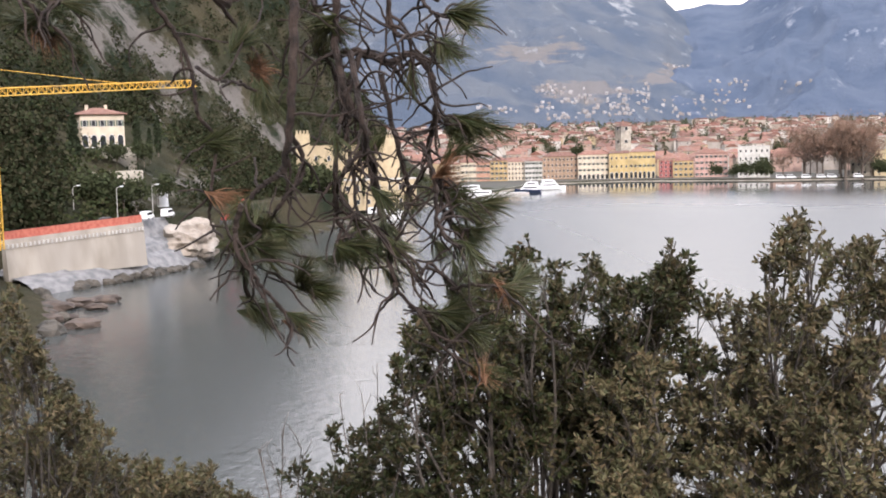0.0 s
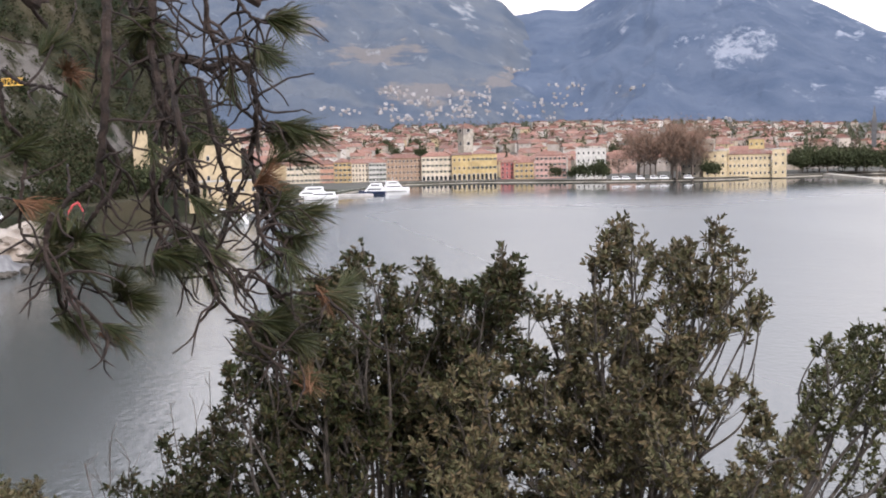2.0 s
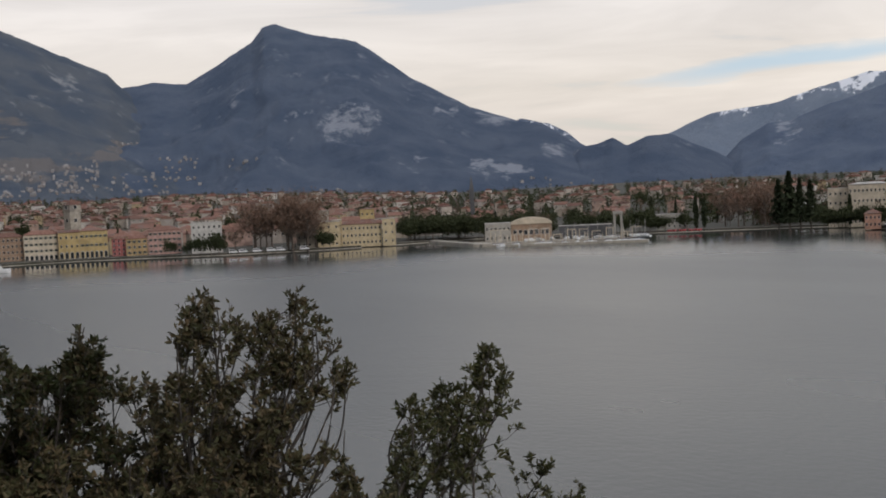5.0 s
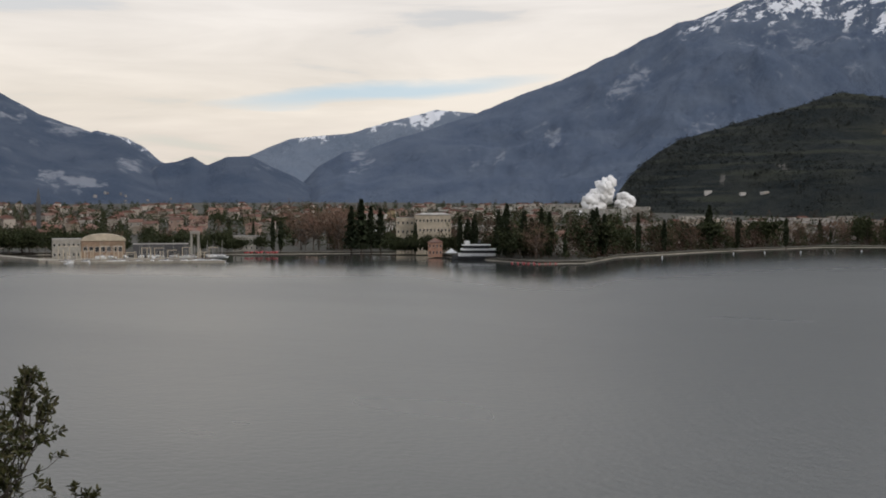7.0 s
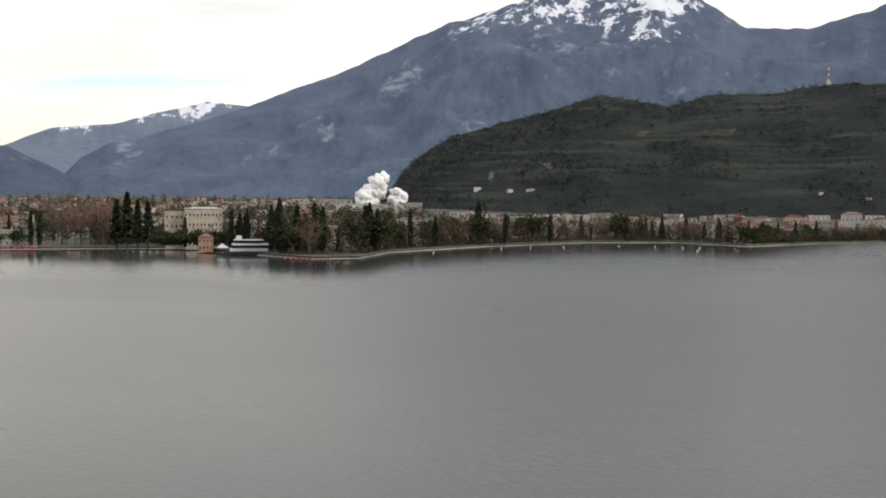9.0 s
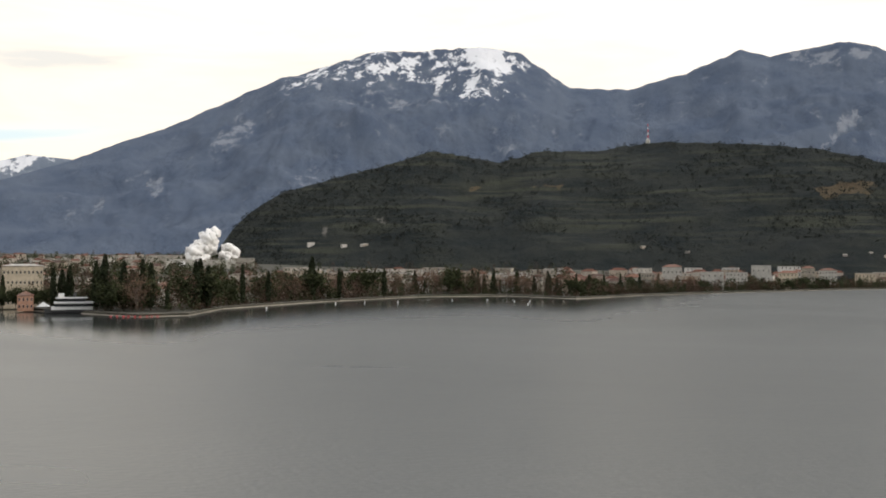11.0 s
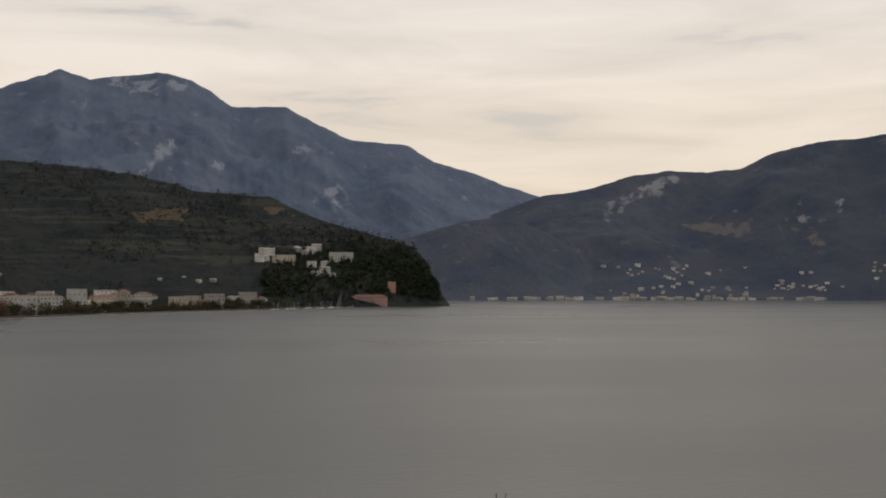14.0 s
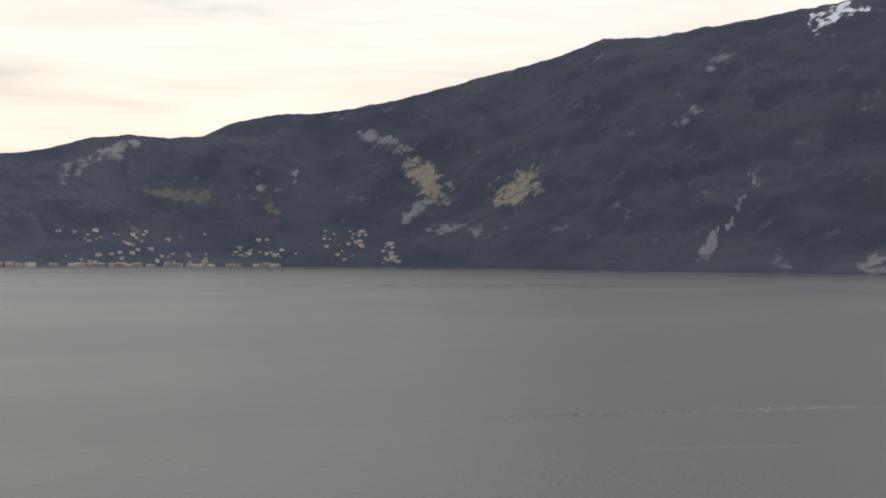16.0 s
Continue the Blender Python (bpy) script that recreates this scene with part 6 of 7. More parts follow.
for i in range(46):      # marina under the dark hill
    az = rng.uniform(95.0, 99.2)
    y1 = copy_thing(y0, stand(az, lerp_table([(95, 1640), (99.2, 1850)], az) + rng.uniform(-25, 25), 0.0, rng.uniform(0, 360)))
    y1.scale = (1.1, 1.1, 0.95)


def passenger_boat(az, d, turn, length, beam, hull_mat, label, decks=2):
    root = empty("passenger_boat", stand(az, d, 0.0, turn), label, "boat", "passenger boats at the landing")
    part("hull", *hull_mesh(length, beam, 1.9), hull_mat, root)
    z = 1.9
    for k in range(decks):
        x0, x1 = -length * (0.44 - 0.06 * k), length * (0.26 - 0.12 * k)
        v = [(x0, -beam * 0.42, z), (x1, -beam * 0.42, z), (x1, beam * 0.42, z), (x0, beam * 0.42, z), (x0 + 0.4, -beam * 0.38, z + 2.3), (x1 - 2.0, -beam * 0.38, z + 2.3), (x1 - 2.0, beam * 0.38, z + 2.3), (x0 + 0.4, beam * 0.38, z + 2.3)]
        f = [(3, 2, 1, 0), (4, 5, 6, 7), (0, 1, 5, 4), (1, 2, 6, 5), (2, 3, 7, 6), (3, 0, 4, 7)]
        part("deckhouse", v, f, M_WHITE, root)
        for s in (-1, 1):
            v, f = [], []
            y = s * beam * 0.405
            box(v, f, x0 + 1.2, x1 - 2.2, y - 0.08, y + 0.08, z + 0.9, z + 1.6)
            part("window_band", v, f, M_GLASS, root)
        z += 2.304
    v, f = [], []
    tube(v, f, [(-2, 0, z), (-2.4, 0, z + 2.8)], 0.12, 0.06, 5)
    part("mast", v, f, M_WHITE, root)
    return root


passenger_boat(4.45, 655, 168, 16, 5.0, M_NAVY, "white and navy passenger boat at the landing stage")
passenger_boat(5.7, 690, 12, 17, 4.8, M_WHITE, "white passenger boat moored at the quay")
passenger_boat(1.75, 603, 178, 20, 5.0, M_WHITE, "long white passenger boat at the jetty", 1)
passenger_boat(1.2, 622, 185, 22, 5.0, M_WHITE, "white excursion boat moored behind the jetty", 2)
passenger_boat(-2.6, 428, 140, 12, 3.6, M_WHITE, "white motor boat moored below the power house", 1)

# car ferry at the park
ferry = empty("ferry", stand(50.95, 716, 0.0, 180), "white and black three-deck car ferry moored at the park", "ferry")
part("hull", *hull_mesh(29, 8.5, 2.4), M_STEEL, ferry)
v, f = [], []
box(v, f, -13.5, 10.5, -4.0, 4.0, 2.4, 4.4)
part("main_deck", v, f, M_WHITE, ferry)
# open deck is a closed box; its dark colour stands for the shade inside
v, f = [], []
box(v, f, -13.6, 8.5, -4.15, 4.15, 4.404, 6.2)
part("open_deck", v, f, M_GLASS, ferry, "solid dark band for the shaded open car deck")
v, f = [], []
box(v, f, -13.8, 9.0, -4.3, 4.3, 6.204, 7.4)
part("bulwark", v, f, M_WHITE, ferry)
v, f = [], []
box(v, f, -9.5, 7.0, -3.6, 3.6, 7.404, 9.3)
part("saloon", v, f, M_GLASS, ferry)
v, f = [], []
box(v, f, -10.5, 8.0, -4.0, 4.0, 9.304, 10.0)
part("sun_deck", v, f, M_WHITE, ferry)
v, f = [], []
box(v, f, 3.0, 6.5, -2.2, 2.2, 10.004, 12.3)
part("wheelhouse", v, f, M_WHITE, ferry)
v, f = [], []
tube(v, f, [(-3, 0, 10), (-3.3, 0, 12.8)], 0.9, 0.8, 8)
part("funnel", v, f, M_STEEL, ferry)

# hotel, pavilion, red canoes
front(46.9, 47.85, 806, -0.06, P_CREAM, "pale grey wing of the lakeside hotel", floors=4, cols=4, roof="flat", group="lakeside hotel", name="hotel")
front(47.85, 49.75, 800, 0.08, P_CREAM, "four-storey cream lakeside hotel with tall windows", floors=4, cols=10, kind="window", roof="hip", rise=1.6, group="lakeside hotel", name="hotel", roof_mat=M_CONC)
front(48.55, 49.3, 748, -1.35, P_SALMON, "salmon brick pavilion on the water's edge", floors=2, cols=4, name="pavilion", rise=3)
tent = empty("sunshade", stand(49.75, 738, 1.2), "white pyramid tent on the quay", "tent")
part("canvas", [(-4, -4, 2.6), (4, -4, 2.6), (4, 4, 2.6), (-4, 4, 2.6), (0, 0, 5.6)], [(0, 1, 4), (1, 2, 4), (2, 3, 4), (3, 0, 4)], M_WHITE, tent)
for x in (-3.9, 3.9):
    for y in (-3.9, 3.9):
        v, f = [], []
        tube(v, f, [(x, y, -1), (x, y, 2.62)], 0.08, 0.08, 5)
        part("pole", v, f, M_STEEL, tent)
for i in range(9):
    b = empty("canoe", stand(52.9 + 0.28 * i, 652 + 2 * rng.random() + 6 * abs(i - 4) / 4, 0.15, 90 + rng.uniform(-20, 20)), "red rental canoe lying at the shore", "boat", "red boats at the beach")
    part("hull", *hull_mesh(4.6, 1.2, 0.55), M_REDP, b)
for az, d in ((65.5, 880), (67.2, 890), (70.0, 935), (71.8, 940), (74.0, 900), (73.9, 830), (73.2, 905), (60.5, 760), (64, 850)):
    b = empty("buoy", stand(az, d, 0), "small white and yellow mooring buoy on the lake", "buoy", "buoys off the beach")
    v, f = [], []
    tube(v, f, [(0, 0, -0.4), (0, 0, 0.2), (0, 0, 0.9), (0, 0, 1.3)], 0.55, 0.25, 8)
    part("float", v, f, M_WHITE, b)
    v, f = [], []
    tube(v, f, [(0, 0, 1.3), (0, 0, 2.4)], 0.08, 0.05, 5)
    part("rod", v, f, M_STEEL, b)
# pink harbour house and red tower under the dark hill; white hotel in the woods
x, y = polar(99.95, 1905)
house(pose(x, y, 1.0, 0, 0, -99.95), 62, 16, 15, P_PINK, "long pink harbour barracks under the wooded hill", floors=3, cols=12, side=0, name="barracks", category="building", rise=5)
x, y, z = on_slope(brione_at, 101.1, -0.1)
house(pose(x, y, z - 4, 0, 0, -101.1), 14, 12, 22, P_SALMON, "brick red round-cornered old fort tower", roof="flat", floors=3, cols=2, side=0, name="fort_tower", category="tower")
x, y, z = on_slope(brione_at, 98.5, 1.45)
house(pose(x, y, z - 6, 0, 0, -98.5), 44, 14, 24, P_WHITE, "white multi-storey hotel in the dark woods", roof="flat", floors=5, cols=9, side=0, name="hillside_hotel", category="hotel")
x, y, z = on_slope(brione_at, 95.6, 1.35)
house(pose(x, y, z - 6, 0, 0, -95.6), 40, 16, 22, P_CREAM, "stepped cream apartment block on the hill", roof="flat", floors=4, cols=8, side=0, name="hillside_block", category="building")

# wakes and catspaws: long bands of small crossing waves on the quiet lake
def wake(az0, d0, az1, d1, wide, height, seed):
    p, q = Vector((*polar(az0, d0), 0)), Vector((*polar(az1, d1), 0))
    t = (q - p).normalized()
    nrm = Vector((-t.y, t.x, 0))
    n, m = int((q - p).length / 0.28), 18
    v = []
    for i in range(n):
        e = min(1, 4 * i / n, 4 * (n - 1 - i) / n)
        for j in range(m):
            w = (j / (m - 1) - 0.5) * 2
            c = p + t * ((q - p).length * i / (n - 1)) + nrm * (w * wide / 2 + 0.8 * noise.noise((i * 0.03, seed, 0)))
            z = e * (1 - w * w) * height * (1 + 1.6 * noise.fractal((c.x * 1.3, c.y * 1.3, seed), 0.9, 2.0, 3))
            v.append((c.x, c.y, 0.004 + z if 0 < j < m - 1 else -0.05))
    ob = mesh_object("water_wake", v, grid_faces(n, m), WATER, smooth=True)
    tagged(ob, "band of small ripples on the quiet lake", "wake", kind="structure")


wake(129.0, 192, 154.0, 236, 5.0, 0.16, 1)
wake(140.5, 166, 150.0, 182, 4.0, 0.08, 2)
wake(62.4, 319, 68.3, 308, 4.0, 0.16, 3)
# dark catspaws of rippled water, added as two wider bands
wake(15.4, 502, 17.3, 480, 16, 0.10, 4)
wake(17.5, 470, 20.4, 462, 11, 0.10, 5)
for i in range(7):
    b = empty("canoe", stand(39.3 + 0.25 * i, 812 + 3 * (i % 2), 1.75, 90 + rng.uniform(-30, 30)), "red rental boat lying on the slipway", "boat", "red boats at the beach")
    part("hull", *hull_mesh(6.0, 1.9, 0.9), M_REDP, b)

# radio mast on the hill crest
x, y, z = brione_at(80.0, 1.0)
mast = empty("radio_mast", pose(x, y, z - 2), "red and white radio mast on the crest of the hill", "mast")
for k in range(7):
    part("mast_section", *lattice(Vector((0, 0, 6.5 * k)), Vector((0, 0, 6.5 * (k + 1))), 3.0 - 0.32 * k, 3, None, 0.38), M_WHITE if k % 2 else M_REDP, mast)
v, f = [], []
box(v, f, -5, 5, -4, 4, -3, 9)
part("equipment_hut", v, f, P_WHITE, mast)

# white steam of a factory behind the park
bm = bmesh.new()
rng2 = random.Random(9)
PUFFS = [(44, 56.6, 57.8, -0.3, 1.8, 15, 9, 0.20), (24, 58.3, 58.7, -0.3, 1.1, 11, 8, 0.14)]
for i, (t, az0, az1, el0, el1, ra, rb, loose) in enumerate((k / (row_[0] - 1), *row_[1:]) for row_ in PUFFS for k in range(row_[0])):
    az = az0 + (az1 - az0) * t + rng2.gauss(0, loose)
    el = el0 + (el1 - el0) * t + rng2.gauss(0, 0.07)
    r = (ra + (rb - ra) * t) * rng2.uniform(0.55, 1.15)
    c = fan(az, el, 1850 + rng2.uniform(-25, 25))
    made = bmesh.ops.create_icosphere(bm, subdivisions=3, radius=r)
    for q in made["verts"]:
        p = q.co.copy()
        q.co = c + p * (1 + 0.5 * noise.fractal(p * (2.1 / r) + Vector((i, 0, 0)), 0.7, 2.1, 5))
me = bpy.data.meshes.new("steam")
bm.to_mesh(me)
bm.free()
M_STEAM = material("white_steam", (0.86, 0.85, 0.83), (0.92, 0.91, 0.89), 0.05, 1.0, 0.3, distance=4)
M_STEAM.node_tree.nodes["Principled BSDF"].inputs["Specular IOR Level"].default_value = 0
me.materials.append(M_STEAM)
me.shade_smooth()
tagged(new("steam_plume", me), "billowing white steam rising from a factory", "steam", kind="stuff")

# ---- foreground: pine boughs and holm oaks on the slope before the viewer ----
M_OAK = leaf_material("holm_oak_leaves", [(0.017, 0.023, 0.009), (0.033, 0.040, 0.015), (0.055, 0.055, 0.025), (0.074, 0.054, 0.029), (0.022, 0.027, 0.012)], 0.55, 0.10)
M_OAK_LIGHT = leaf_material("young_holm_oak_leaves", [(0.036, 0.042, 0.017), (0.075, 0.080, 0.032), (0.105, 0.092, 0.045), (0.05, 0.057, 0.024)], 0.55, 0.12)
M_OAK_BROWN = leaf_material("brownish_holm_oak_leaves", [(0.043, 0.045, 0.021), (0.076, 0.074, 0.035), (0.114, 0.098, 0.052), (0.124, 0.090, 0.050), (0.057, 0.056, 0.028)], 0.55, 0.10)
M_NEEDLE = leaf_material("green_pine_needles", [(0.026, 0.035, 0.013), (0.046, 0.054, 0.021), (0.076, 0.064, 0.032)], 0.5, 0.15)
M_DEAD = leaf_material("dead_brown_needles", [(0.12, 0.062, 0.034), (0.18, 0.10, 0.058), (0.15, 0.08, 0.045)], 0.7, 0.1)
M_OBARK = material("dark_twig_bark", (0.04, 0.034, 0.028), (0.085, 0.07, 0.056), 20, 0.95, 0.5, distance=0.004)
M_PBARK = material("dark_pine_bark", (0.016, 0.0105, 0.008), (0.040, 0.026, 0.019), 30, 0.95, 0.9, distance=0.006)


def leaf(v, f, p, along, side, length, width):
    """One folded elliptic leaf."""
    n = along.cross(side).normalized()
    b = len(v)
    l = side * (width / 2)
    up = n * (width * 0.22)
    v += [tuple(p), tuple(p + along * (length * 0.3) + l + up), tuple(p + along * (length * 0.7) + l * 0.85 + up), tuple(p + along * length),
          tuple(p + along * (length * 0.7) - l * 0.85 + up), tuple(p + along * (length * 0.3) - l + up)]
    f += [(b, b + 1, b + 2, b + 3), (b, b + 3, b + 4, b + 5)]


def unit_vector(r):
    return Vector((r.gauss(0, 1), r.gauss(0, 1), r.gauss(0, 1))).normalized()


OAK_EYE = Vector((0.095, -0.01, 0.02))    # the oaks were set out from a step to the side


def oak(name, label, tops, foot_at, depth, boughs, seed, leaf_len=0.041, mat=None, floor_el=-16.5, wide=0.7, tips=(), fill=1.0, splay=0.45, bottoms=((0, -60), (1, -60))):
    """A holm oak shrub whose crown reaches up to the height angles of tops: boughs, leafy side shoots, leaves."""
    r = random.Random(seed)
    root = empty(name, pose(0, 0, 0), label, "tree", "holm oaks on the slope")
    az0, az1 = tops[0][0], tops[-1][0]
    bv, bf, v, f = [], [], [], []
    ends = [(a, e - 0.25, 0.0) for a, e in tips]
    for i in range(boughs):
        a = az0 + (az1 - az0) * (i + r.random()) / boughs
        t = lerp_table(tops, a)
        ends.append((a, t - 0.5 - (t - floor_el) * (0.08 if i % 3 == 0 else r.random() ** 1.1), 1.0))
    for a, e, free in ends:
        tip = fan(a, e, r.uniform(*depth)) + OAK_EYE
        fx = foot_at[0] + (a - foot_at[0]) * splay
        foot = fan(fx, foot_at[1], foot_at[2] + r.uniform(-wide, wide) * 0.6) + OAK_EYE
        k1 = foot.lerp(tip, 0.4) + Vector((r.gauss(0, 0.1), r.gauss(0, 0.1), r.gauss(0, 0.06)))
        k2 = foot.lerp(tip, 0.75) + Vector((r.gauss(0, 0.08), r.gauss(0, 0.08), r.gauss(0, 0.05)))
        line_ = smooth_line([foot, k1, k2, tip], 8)
        tube(bv, bf, line_, 0.013, 0.003, 5)
        for k in range(9, len(line_)):
            for _ in range(2):
                if r.random() > 0.86 * fill:
                    continue
                p = line_[k]
                tan = (line_[k] - line_[k - 1]).normalized()
                way = (tan * 0.7 + unit_vector(r) * 0.9 + Vector((0, 0, 0.3))).normalized()
                reach = r.uniform(0.08, 0.30) * (0.55 if k > len(line_) - 4 else 1.0)
                pts = [p]
                for step in range(3):
                    way = (way + unit_vector(r) * 0.3 + Vector((0, 0, 0.12))).normalized()
                    pts.append(pts[-1] + way * (reach / 3))
                o = pts[-1] - OAK_EYE
                d = math.hypot(o.x, o.y)
                oa, oe = math.degrees(math.atan2(o.x, o.y)), math.degrees(math.atan2(o.z - EYE_Z, d))
                if noise.noise((oa * 0.6, oe * 0.6, d * 0.8 + seed)) < -0.22:
                    continue
                if oe > lerp_table(tops, oa) + 0.15 or oe < lerp_table(bottoms, oa) or not az0 - 0.5 < oa < az1 + 0.5:
                    continue
                tube(bv, bf, pts, 0.0032, 0.0015, 3)
                for q in range(r.randint(3, 5)):
                    s0 = pts[-1].lerp(pts[1], r.random() ** 1.6)
                    w2 = (way + unit_vector(r) * 0.75).normalized()
                    ln2 = r.uniform(0.03, 0.08)
                    tube(bv, bf, [s0, s0 + w2 * ln2], 0.0016, 0.001, 3)
                    turn = r.uniform(0, 6.28)
                    a1 = w2.cross(Vector((0.3, 0.5, 0.2))).normalized()
                    c1 = w2.cross(a1)
                    for i in range(r.randint(6, 9)):
                        turn += 2.4 + r.gauss(0, 0.3)
                        radial = a1 * math.cos(turn) + c1 * math.sin(turn)
                        al = (w2 * r.uniform(0.3, 1.1) + radial * r.uniform(0.5, 1.0) + unit_vector(r) * 0.3).normalized()
                        sd = al.cross(unit_vector(r)).normalized()
                        size = leaf_len * r.uniform(0.55, 1.2)
                        leaf(v, f, s0 + w2 * (ln2 * r.random()), al, sd, size, size * r.uniform(0.30, 0.44))
    part("stem", bv, bf, M_OBARK, root)
    crown = part("foliage", v, f, mat or M_OAK, root, "small leathery dark olive leaves")
    crown["kind"] = "stuff"
    return root


OAK_TOPS = [(-4.0, -13.4), (-3.5, -11.2), (-2.3, -9.0), (-1.1, -7.9), (0.0, -7.2), (1.8, -6.4), (2.9, -5.8), (3.5, -4.9), (4.3, -6.6), (5.4, -6.5), (6.9, -5.7), (7.8, -6.9), (8.9, -7.6), (10.2, -6.6), (11.0, -5.0), (11.7, -6.6), (12.5, -8.6),
            (13.7, -7.6), (14.6, -8.0), (15.4, -6.0), (16.3, -4.6), (17.4, -3.9), (18.3, -5.0), (19.4, -5.6), (20.6, -5.0), (21.7, -3.9), (22.4, -5.2), (23.3, -6.6), (24.0, -8.0)]
oak("holm_oak", "large holm oak shrub with dense dark olive leaves", [t for t in OAK_TOPS if t[0] <= 12.6], (4.0, -22, 6.4), (5.6, 6.9), 86, 1, tips=[(3.5, -4.9), (1.5, -6.5), (6.9, -5.7), (11.0, -5.0), (10.5, -6.0), (9.0, -7.6), (-2.0, -8.8)])
oak("holm_oak", "tall open holm oak with brownish olive leaves", [t for t in OAK_TOPS if t[0] >= 12.4], (16.5, -22, 6.2), (5.5, 6.6), 40, 2, mat=M_OAK_BROWN, tips=[(13.7, -7.6), (15.5, -6.0), (16.4, -4.6), (17.4, -3.9), (18.4, -5.0), (19.4, -5.6), (20.7, -5.0), (21.6, -3.9), (22.4, -5.4), (23.4, -6.8), (23.8, -8.0)], fill=0.62, floor_el=-12.5, bottoms=((12, -30), (18.6, -30), (19.8, -12.0), (21, -10.4), (24, -9.4)), splay=0.12)
oak("holm_oak", "low dense lower boughs of a holm oak", [(5, -11.5), (12, -10.8), (16, -10.8), (20, -11.6), (23.2, -12.4), (24.8, -14.0), (26.0, -15.5)], (15.0, -22, 5.8), (5.2, 6.2), 40, 3, floor_el=-19, mat=M_OAK_BROWN)
oak("holm_oak", "slender holm oak bough with fresh olive leaves", [(25.0, -15.6), (26.0, -12.6), (26.8, -9.7), (27.6, -10.2), (28.8, -9.4), (30.0, -8.4), (31.15, -7.2), (32.3, -8.4), (32.9, -10.6), (33.4, -13.0), (35.2, -14.6)], (22.0, -20.5, 6.6), (6.6, 7.6), 18, 4, splay=0.3, mat=M_OAK_LIGHT, tips=[(26.9, -9.8), (28.8, -9.6), (30.3, -8.4), (31.1, -7.3), (32.2, -8.7)], fill=0.72)
oak("holm_oak", "small holm oak sapling with glossy leaves", [(-9.0, -16.4), (-7.4, -14.6), (-6.4, -14.0), (-5.0, -14.4), (-3.5, -13.2), (-2.0, -13.2)], (-4.5, -26, 6.0), (5.4, 6.4), 14, 5, floor_el=-19)
oak("holm_oak", "dusty green shrub on the slope edge", [(-25, -4.4), (-23, -4.8), (-22.0, -6.0), (-21.2, -8.6), (-20.4, -10.2), (-19.0, -12.0), (-17.8, -13.8), (-16.8, -15.2), (-15, -15.6), (-13.3, -15.6), (-12.2, -16.4), (-11.4, -17.4)], (-20.0, -24, 8.6), (7.6, 9.4), 84, 6, leaf_len=0.045, mat=M_OAK_BROWN, floor_el=-19)


def bare_shrub(name, label, base, tips, seed, r0=0.006, twigs=7, eye=Vector((0, 0, 0))):
    r = random.Random(seed)
    root = empty(name, pose(0, 0, 0), label, "shrub")
    foot = fan(*base) + eye
    v, f = [], []
    for t in tips:
        tip = fan(*t) + eye
        line_ = smooth_line([foot, foot.lerp(tip, 0.4) + unit_vector(r) * 0.05, foot.lerp(tip, 0.75) + unit_vector(r) * 0.03, tip], 6)
        tube(v, f, line_, r0, 0.0016, 5)
        for _ in range(twigs):
            p = line_[r.randrange(8, len(line_))]
            q = p + (unit_vector(r) * 0.6 + Vector((0, 0, 0.7))) * r.uniform(0.05, 0.16) * (0.35 if base[2] < 3 else 1.0)
            tube(v, f, [p, p.lerp(q, 0.5) + unit_vector(r) * 0.012, q], 0.0022, 0.001, 4)
    part("twigwork", v, f, M_BARK, root)["kind"] = "stuff"
    return root


bare_shrub("bare_shrub", "leafless thin grey twigs by the slope", (-8.8, -24, 5.6), [(-8.6, -14.0, 5.6), (-9.9, -15.0, 5.7), (-7.7, -15.1, 5.5), (-9.2, -15.8, 5.5)], 12)
bare_shrub("bare_shrub", "leafless thin grey twigs beside the oak", (-3.2, -24, 6.0), [(-5.6, -12.5, 6.0), (-4.4, -13.2, 6.1), (-3.6, -11.0, 6.1)], 13, twigs=5)
bare_shrub("bare_shrub", "two dark bare twigs rising from below", (104.6, -32, 2.7), [(103.4, -10.7, 2.7), (105.2, -10.3, 2.75)], 14, 0.005, 3, Vector((0.45, -0.67, 0.02)))

# pine: trunk beside the viewer, boughs hanging into the view
pine = empty("pine", pose(0, 0, 0), "old pine with hanging tangled boughs and needle tufts", "tree")
PINE_D = 3.2
v, f = [], []
stem_foot = Vector((*polar(-62, 3.0), 23.5))
stem_top = Vector((*polar(-52, 2.9), 33.5))
tube(v, f, smooth_line([stem_foot, stem_foot.lerp(stem_top, 0.5) + Vector((0.12, 0.05, 0)), stem_top], 6), 0.2, 0.12, 10)
for end in ((-6.8, 10.8), (-4.8, 10.5), (-14.8, 8.4), (-2.4, 8.6), (-6.2, 8.6), (-11.5, 8.1), (-1.2, 8.3), (-22.5, 9.5)):
    e = fan(*end, PINE_D)
    s = stem_foot.lerp(stem_top, 0.72)
    tube(v, f, smooth_line([s, s.lerp(e, 0.5) + Vector((0, 0, 0.55)), e + Vector((0, 0, 0.12)), e], 6), 0.035, 0.012, 7)
part("trunk", v, f, M_PBARK, pine)
